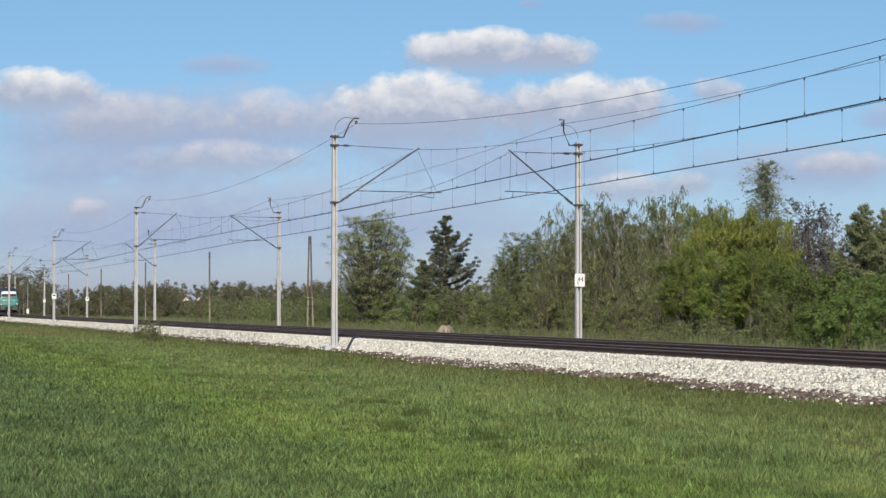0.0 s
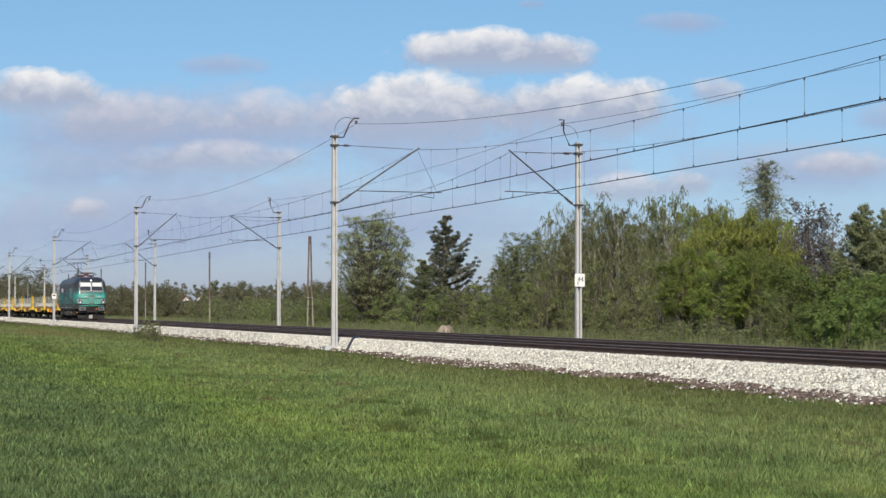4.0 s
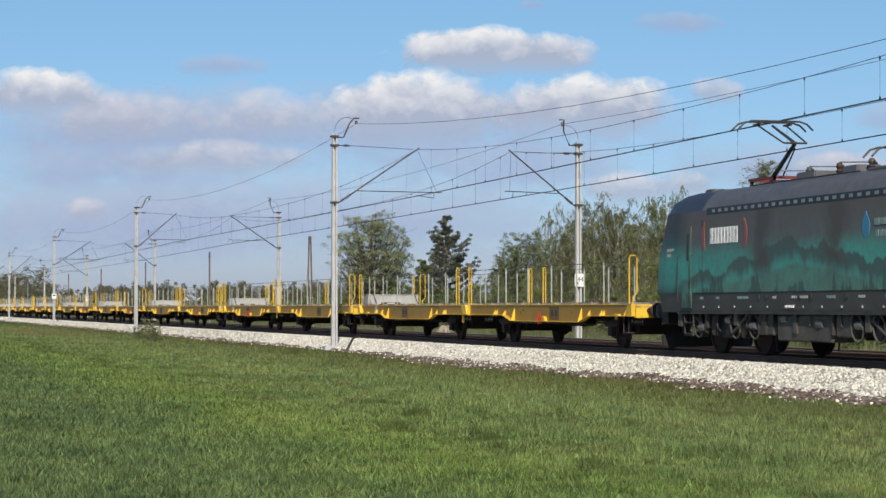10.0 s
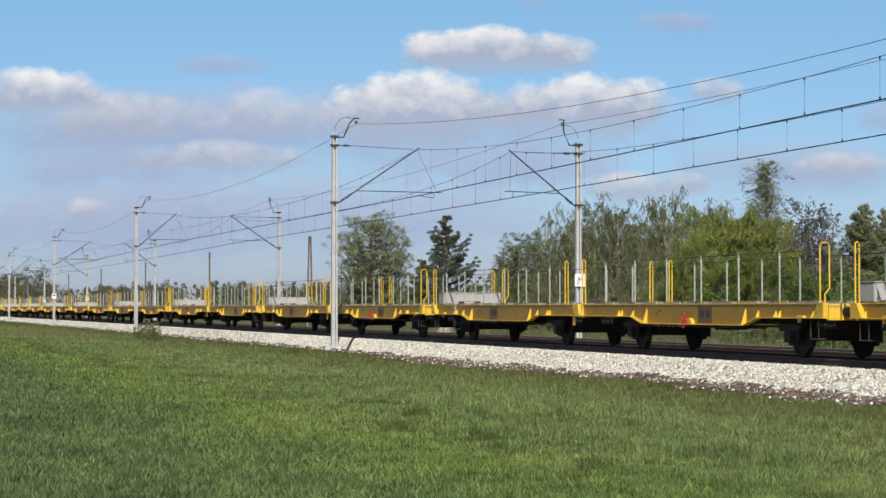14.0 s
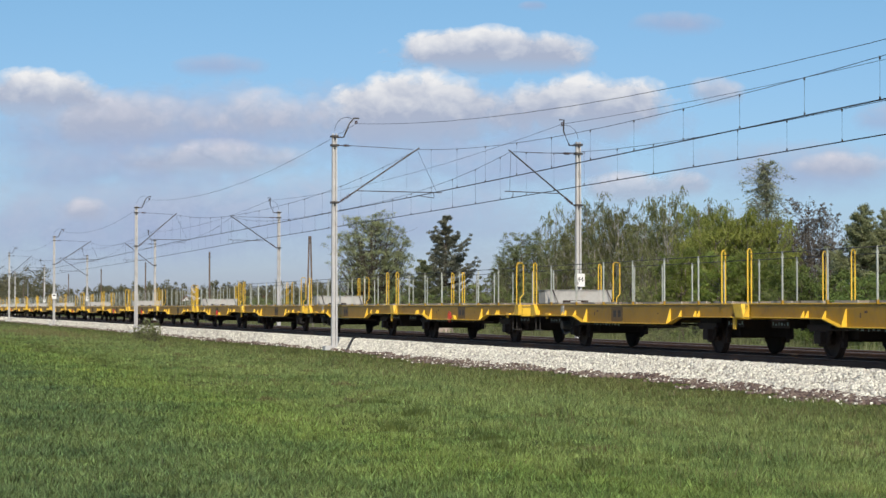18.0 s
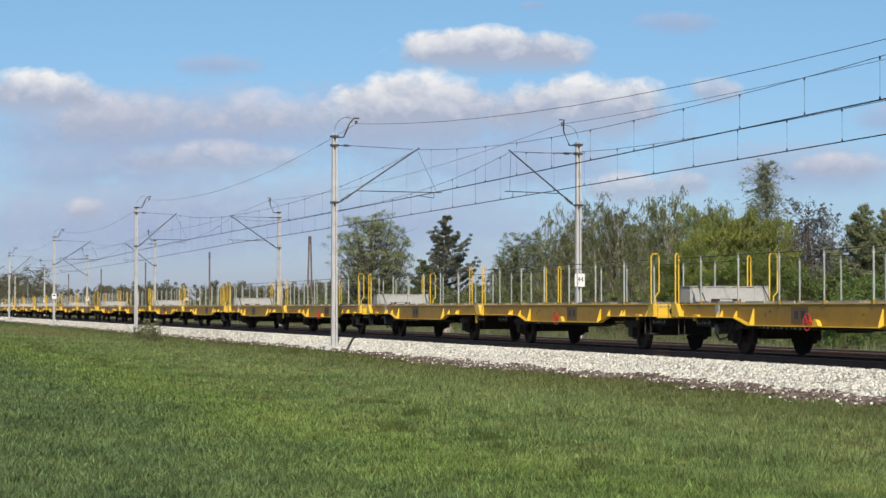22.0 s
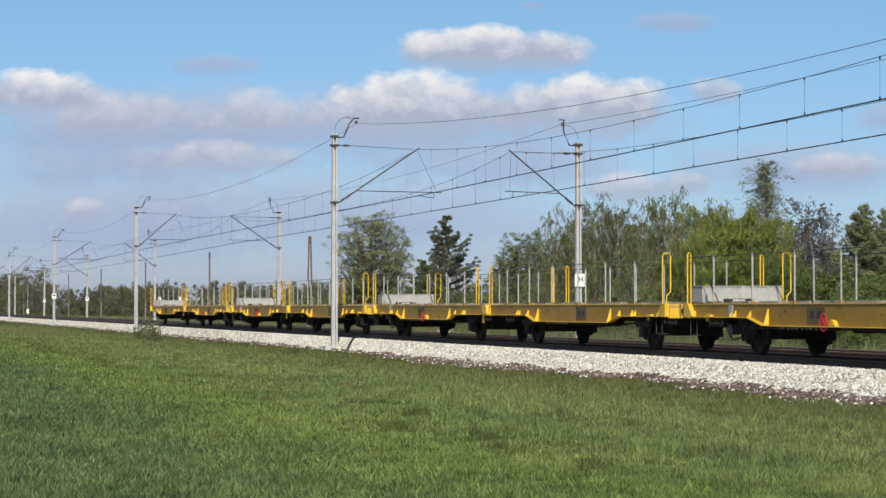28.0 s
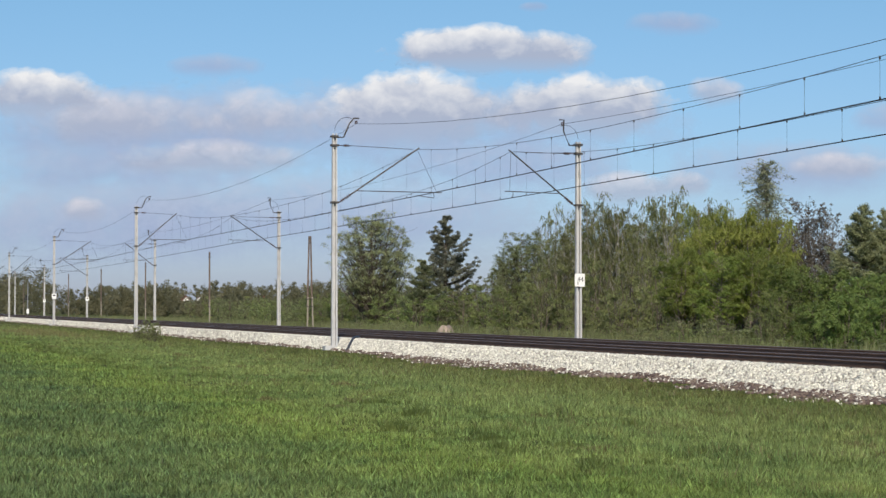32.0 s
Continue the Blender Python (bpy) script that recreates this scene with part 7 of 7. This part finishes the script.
    blades("scrub_grass", x, y, (0.35 + 0.75 * lumps(x, y, 3.0, 71)) * r.uniform(0.6, 1.0, n), 0.045 + 0.0004 * -x, LEAF["scrub"], "tall rank grass and weeds beyond the tracks", "grass", 0.35, 2, 9)
    n = 2500
    x = -55 - 260 * r.uniform(0, 1, n) ** 1.4
    y = r.uniform(29.3, 42, n)
    blades("scrub_reeds", x, y, r.uniform(0.3, 0.8, n), 0.03 + 0.0004 * -x, D_LEAF, "dry pale reeds among the scrub", "reeds", 0.3, 2, 10)


make_grass()


# ---- clouds: far backdrop that drifts slowly ----
def cloud_paint(name, low, high, cover, soft, rough):
    """Billows by noise in metres, fading towards the rim and the flat base; sun and shade are put into the glow."""
    m = bpy.data.materials.new(name)
    m.use_nodes = True
    nt = m.node_tree
    nt.nodes.clear()
    tc = nt.nodes.new("ShaderNodeTexCoord")
    info = nt.nodes.new("ShaderNodeObjectInfo").outputs["Random"]
    gen = nt.nodes.new("ShaderNodeSeparateXYZ")
    nt.links.new(tc.outputs["Generated"], gen.inputs[0])
    u = maths(nt, "MULTIPLY_ADD", gen.outputs[0], 2.0, -1.0)
    v = maths(nt, "MULTIPLY_ADD", gen.outputs[2], 2.0, -1.0)
    sep = nt.nodes.new("ShaderNodeSeparateXYZ")
    nt.links.new(tc.outputs["Object"], sep.inputs[0])
    com = nt.nodes.new("ShaderNodeCombineXYZ")
    nt.links.new(maths(nt, "MULTIPLY", sep.outputs[0], 0.75), com.inputs[0])
    nt.links.new(maths(nt, "MULTIPLY", info, 9000.0), com.inputs[1])
    nt.links.new(sep.outputs[2], com.inputs[2])
    big = noise_of(nt, 0.011, 2, 0.5, com.outputs[0])
    fine = noise_of(nt, 0.026, 8, 0.58, com.outputs[0], 0.25)
    lump = maths(nt, "SUBTRACT", maths(nt, "MULTIPLY_ADD", big, 0.55, maths(nt, "MULTIPLY", fine, 0.45)), 0.5)
    rr = maths(nt, "ADD", maths(nt, "POWER", maths(nt, "ABSOLUTE", u), 2.2), maths(nt, "POWER", maths(nt, "ABSOLUTE", v), 2.0))
    val = maths(nt, "ADD", maths(nt, "SUBTRACT", 0.60, rr), maths(nt, "MULTIPLY", lump, rough))
    alpha = ramp(nt, val, [(0.0, (0, 0, 0)), (soft, (cover,) * 3)])
    base = ramp(nt, maths(nt, "MULTIPLY_ADD", v, 0.5, 0.5), [(0.04, (0, 0, 0)), (0.42, (1, 1, 1))])
    edge = ramp(nt, maths(nt, "SUBTRACT", 1.0, rr), [(0.0, (0, 0, 0)), (0.2, (1, 1, 1))])
    alpha = maths(nt, "MULTIPLY", maths(nt, "MULTIPLY", alpha, base), edge)
    # painted shading: brighter towards the sunlit top, greyer towards the base
    lift = maths(nt, "ADD", maths(nt, "MULTIPLY", v, 0.75), maths(nt, "MULTIPLY_ADD", fine, 1.0, -0.18))
    col = ramp(nt, lift, [(0.20, low), (0.50, tuple(0.5 * (p + q) for p, q in zip(low, high))), (0.80, high)])
    em = nt.nodes.new("ShaderNodeEmission")
    nt.links.new(col, em.inputs[0])
    tr = nt.nodes.new("ShaderNodeBsdfTransparent")
    ms = nt.nodes.new("ShaderNodeMixShader")
    nt.links.new(alpha, ms.inputs[0])
    nt.links.new(tr.outputs[0], ms.inputs[1])
    nt.links.new(em.outputs[0], ms.inputs[2])
    out = nt.nodes.new("ShaderNodeOutputMaterial")
    nt.links.new(ms.outputs[0], out.inputs[0])
    return m


CUMULUS = cloud_paint("sunlit_cumulus", (0.41, 0.46, 0.59), (0.88, 0.87, 0.87), 0.95, 0.30, 1.7)
PALE = cloud_paint("pale_cloud", (0.42, 0.46, 0.58), (0.72, 0.70, 0.75), 0.72, 0.5, 1.9)
SHREDS = cloud_paint("thin_cloud", (0.36, 0.43, 0.62), (0.47, 0.52, 0.66), 0.72, 0.6, 1.3)


def cloud_mesh(w, h):
    """A shallow dome with a wavy rim, w wide and h high."""
    g = Geo()
    rings, n = 5, 36
    g.v.append((0, -40.0, 0))
    for i in range(1, rings + 1):
        for k in range(n):
            a = k * math.tau / n
            rad = i / rings * (1 + 0.05 * math.sin(5 * a) + 0.04 * math.sin(9 * a + 1))
            g.v.append((rad * math.cos(a) * w / 2, -40.0 * (1 - (i / rings) ** 2), rad * math.sin(a) * h / 2))
    g.f += [(0, 1 + k, 1 + (k + 1) % n) for k in range(n)]
    for i in range(rings - 1):
        g.f += [(1 + i * n + k, 1 + (i + 1) * n + k, 1 + (i + 1) * n + (k + 1) % n, 1 + i * n + (k + 1) % n) for k in range(n)]
    return g


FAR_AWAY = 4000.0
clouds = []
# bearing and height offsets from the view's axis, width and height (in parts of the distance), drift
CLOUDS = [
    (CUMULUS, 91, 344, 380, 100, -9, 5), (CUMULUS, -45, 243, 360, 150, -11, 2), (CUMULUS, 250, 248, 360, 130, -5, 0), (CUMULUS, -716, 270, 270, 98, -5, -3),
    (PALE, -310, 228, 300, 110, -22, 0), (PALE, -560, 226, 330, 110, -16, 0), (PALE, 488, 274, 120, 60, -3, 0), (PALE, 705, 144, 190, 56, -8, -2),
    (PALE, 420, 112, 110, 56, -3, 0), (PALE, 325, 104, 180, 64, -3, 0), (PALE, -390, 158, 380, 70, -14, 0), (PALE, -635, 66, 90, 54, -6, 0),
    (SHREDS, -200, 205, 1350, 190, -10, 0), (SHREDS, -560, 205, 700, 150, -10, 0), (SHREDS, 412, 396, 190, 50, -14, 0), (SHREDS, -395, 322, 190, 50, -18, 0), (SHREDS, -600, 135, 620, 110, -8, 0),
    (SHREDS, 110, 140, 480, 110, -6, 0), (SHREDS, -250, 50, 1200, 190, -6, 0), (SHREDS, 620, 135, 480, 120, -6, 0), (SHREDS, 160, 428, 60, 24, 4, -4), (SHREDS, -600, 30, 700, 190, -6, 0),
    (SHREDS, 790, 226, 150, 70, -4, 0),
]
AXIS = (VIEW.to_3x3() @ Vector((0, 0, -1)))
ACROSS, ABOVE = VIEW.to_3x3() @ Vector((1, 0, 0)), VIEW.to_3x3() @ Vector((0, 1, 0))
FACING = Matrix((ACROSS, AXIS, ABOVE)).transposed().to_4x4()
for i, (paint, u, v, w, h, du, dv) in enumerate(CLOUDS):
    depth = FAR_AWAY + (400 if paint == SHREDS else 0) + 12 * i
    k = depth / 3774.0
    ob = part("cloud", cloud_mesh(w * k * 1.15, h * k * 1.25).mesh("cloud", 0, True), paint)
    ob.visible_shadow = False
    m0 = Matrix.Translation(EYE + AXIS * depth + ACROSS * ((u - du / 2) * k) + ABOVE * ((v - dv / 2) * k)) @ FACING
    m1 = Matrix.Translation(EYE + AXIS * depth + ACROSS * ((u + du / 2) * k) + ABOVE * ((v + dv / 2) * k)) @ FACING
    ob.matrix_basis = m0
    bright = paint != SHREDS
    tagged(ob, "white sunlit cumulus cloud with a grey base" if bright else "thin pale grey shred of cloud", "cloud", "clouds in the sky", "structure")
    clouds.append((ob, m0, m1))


# ---- two insects that cross the view ----
def flying_insect():
    """A dark insect about 2.5 cm across with a hanging abdomen and two pairs of wings."""
    th = thing("flying_insect", Matrix.Identity(4), "small dark insect flying past in the air", "insect", "insects in the air")
    part("thorax", Geo().lathe([(-0.004, 0.001), (-0.002, 0.0024), (0.0, 0.0028), (0.002, 0.0024), (0.004, 0.001)], (0, 0, 0), "z", 10), BLACK_PAINT, th, "", 0, True)
    part("head", Geo().lathe([(0.0035, 0.0008), (0.0045, 0.0016), (0.0056, 0.0008)], (0, 0, 0), "z", 8), BLACK_PAINT, th, "", 0, True)
    part("abdomen", Geo().lathe([(-0.015, 0.0004), (-0.011, 0.0010), (-0.007, 0.0012), (-0.003, 0.0010)], (0, 0, 0), "z", 8), BLACK_PAINT, th, "long dark abdomen", 0, True)
    for s in (-1, 1):
        for drop in (0.0, -0.0012):
            wing = [(s * 0.001, 0.001 + drop), (s * 0.006, 0.0018 + drop), (s * 0.011, 0.0014 + drop), (s * 0.0115, 0.0006 + drop), (s * 0.006, 0.0 + drop)]
            part("wing", Geo().prism(wing, "y", -0.0002 + drop * 0.2, 0.0002 + drop * 0.2), UNDER, th, "narrow dusky wing")
    return th


def in_the_air(u, v, depth):
    """A place at a bearing and height off the view's axis, at a given distance."""
    k = depth / 3774.0
    return Matrix.Translation(EYE + AXIS * depth + ACROSS * (u * k) + ABOVE * (v * k)) @ FACING


near_insect = flying_insect()
far_insect = copy_thing(near_insect, in_the_air(-1000, 600, 12.0))


def motions():
    times = [4.0 * k for k in range(9)]
    walk(loco, [(t, pose(START + SPEED * t, NEAR_TRACK, RAIL)) for t in times])
    for i, w in enumerate(wagons):
        walk(w, [(t, pose(START - LOCO - 0.9 - 2 * UNIT * i + SPEED * t, NEAR_TRACK, RAIL)) for t in times])
    near_way = [(0.0, -1000, -60, 4), (29.0, -1000, -60, 4), (29.4, -470, 20, 4), (29.6, -244, 131, 4), (29.7, -130, 189, 4), (29.8, -41, 233, 4), (29.9, 78, 226, 4),
                (30.0, 91, 387, 4), (30.1, 106, 540, 4), (30.4, 130, 800, 4), (32.0, 160, 900, 4)]
    walk(near_insect, [(t, in_the_air(u, v, far)) for t, u, v, far in near_way])
    far_way = [(0.0, -730, 640, 17), (0.8, -389, 372, 17), (1.0, -304, 305, 17), (1.1, -251, 276, 18), (1.6, -60, 160, 30), (2.4, 200, 40, 60), (6.0, 1000, 60, 62), (32.0, 1100, 60, 62)]
    walk(far_insect, [(t, in_the_air(u, v, far)) for t, u, v, far in far_way])
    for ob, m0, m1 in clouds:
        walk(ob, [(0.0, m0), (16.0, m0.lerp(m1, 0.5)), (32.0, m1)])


motions()
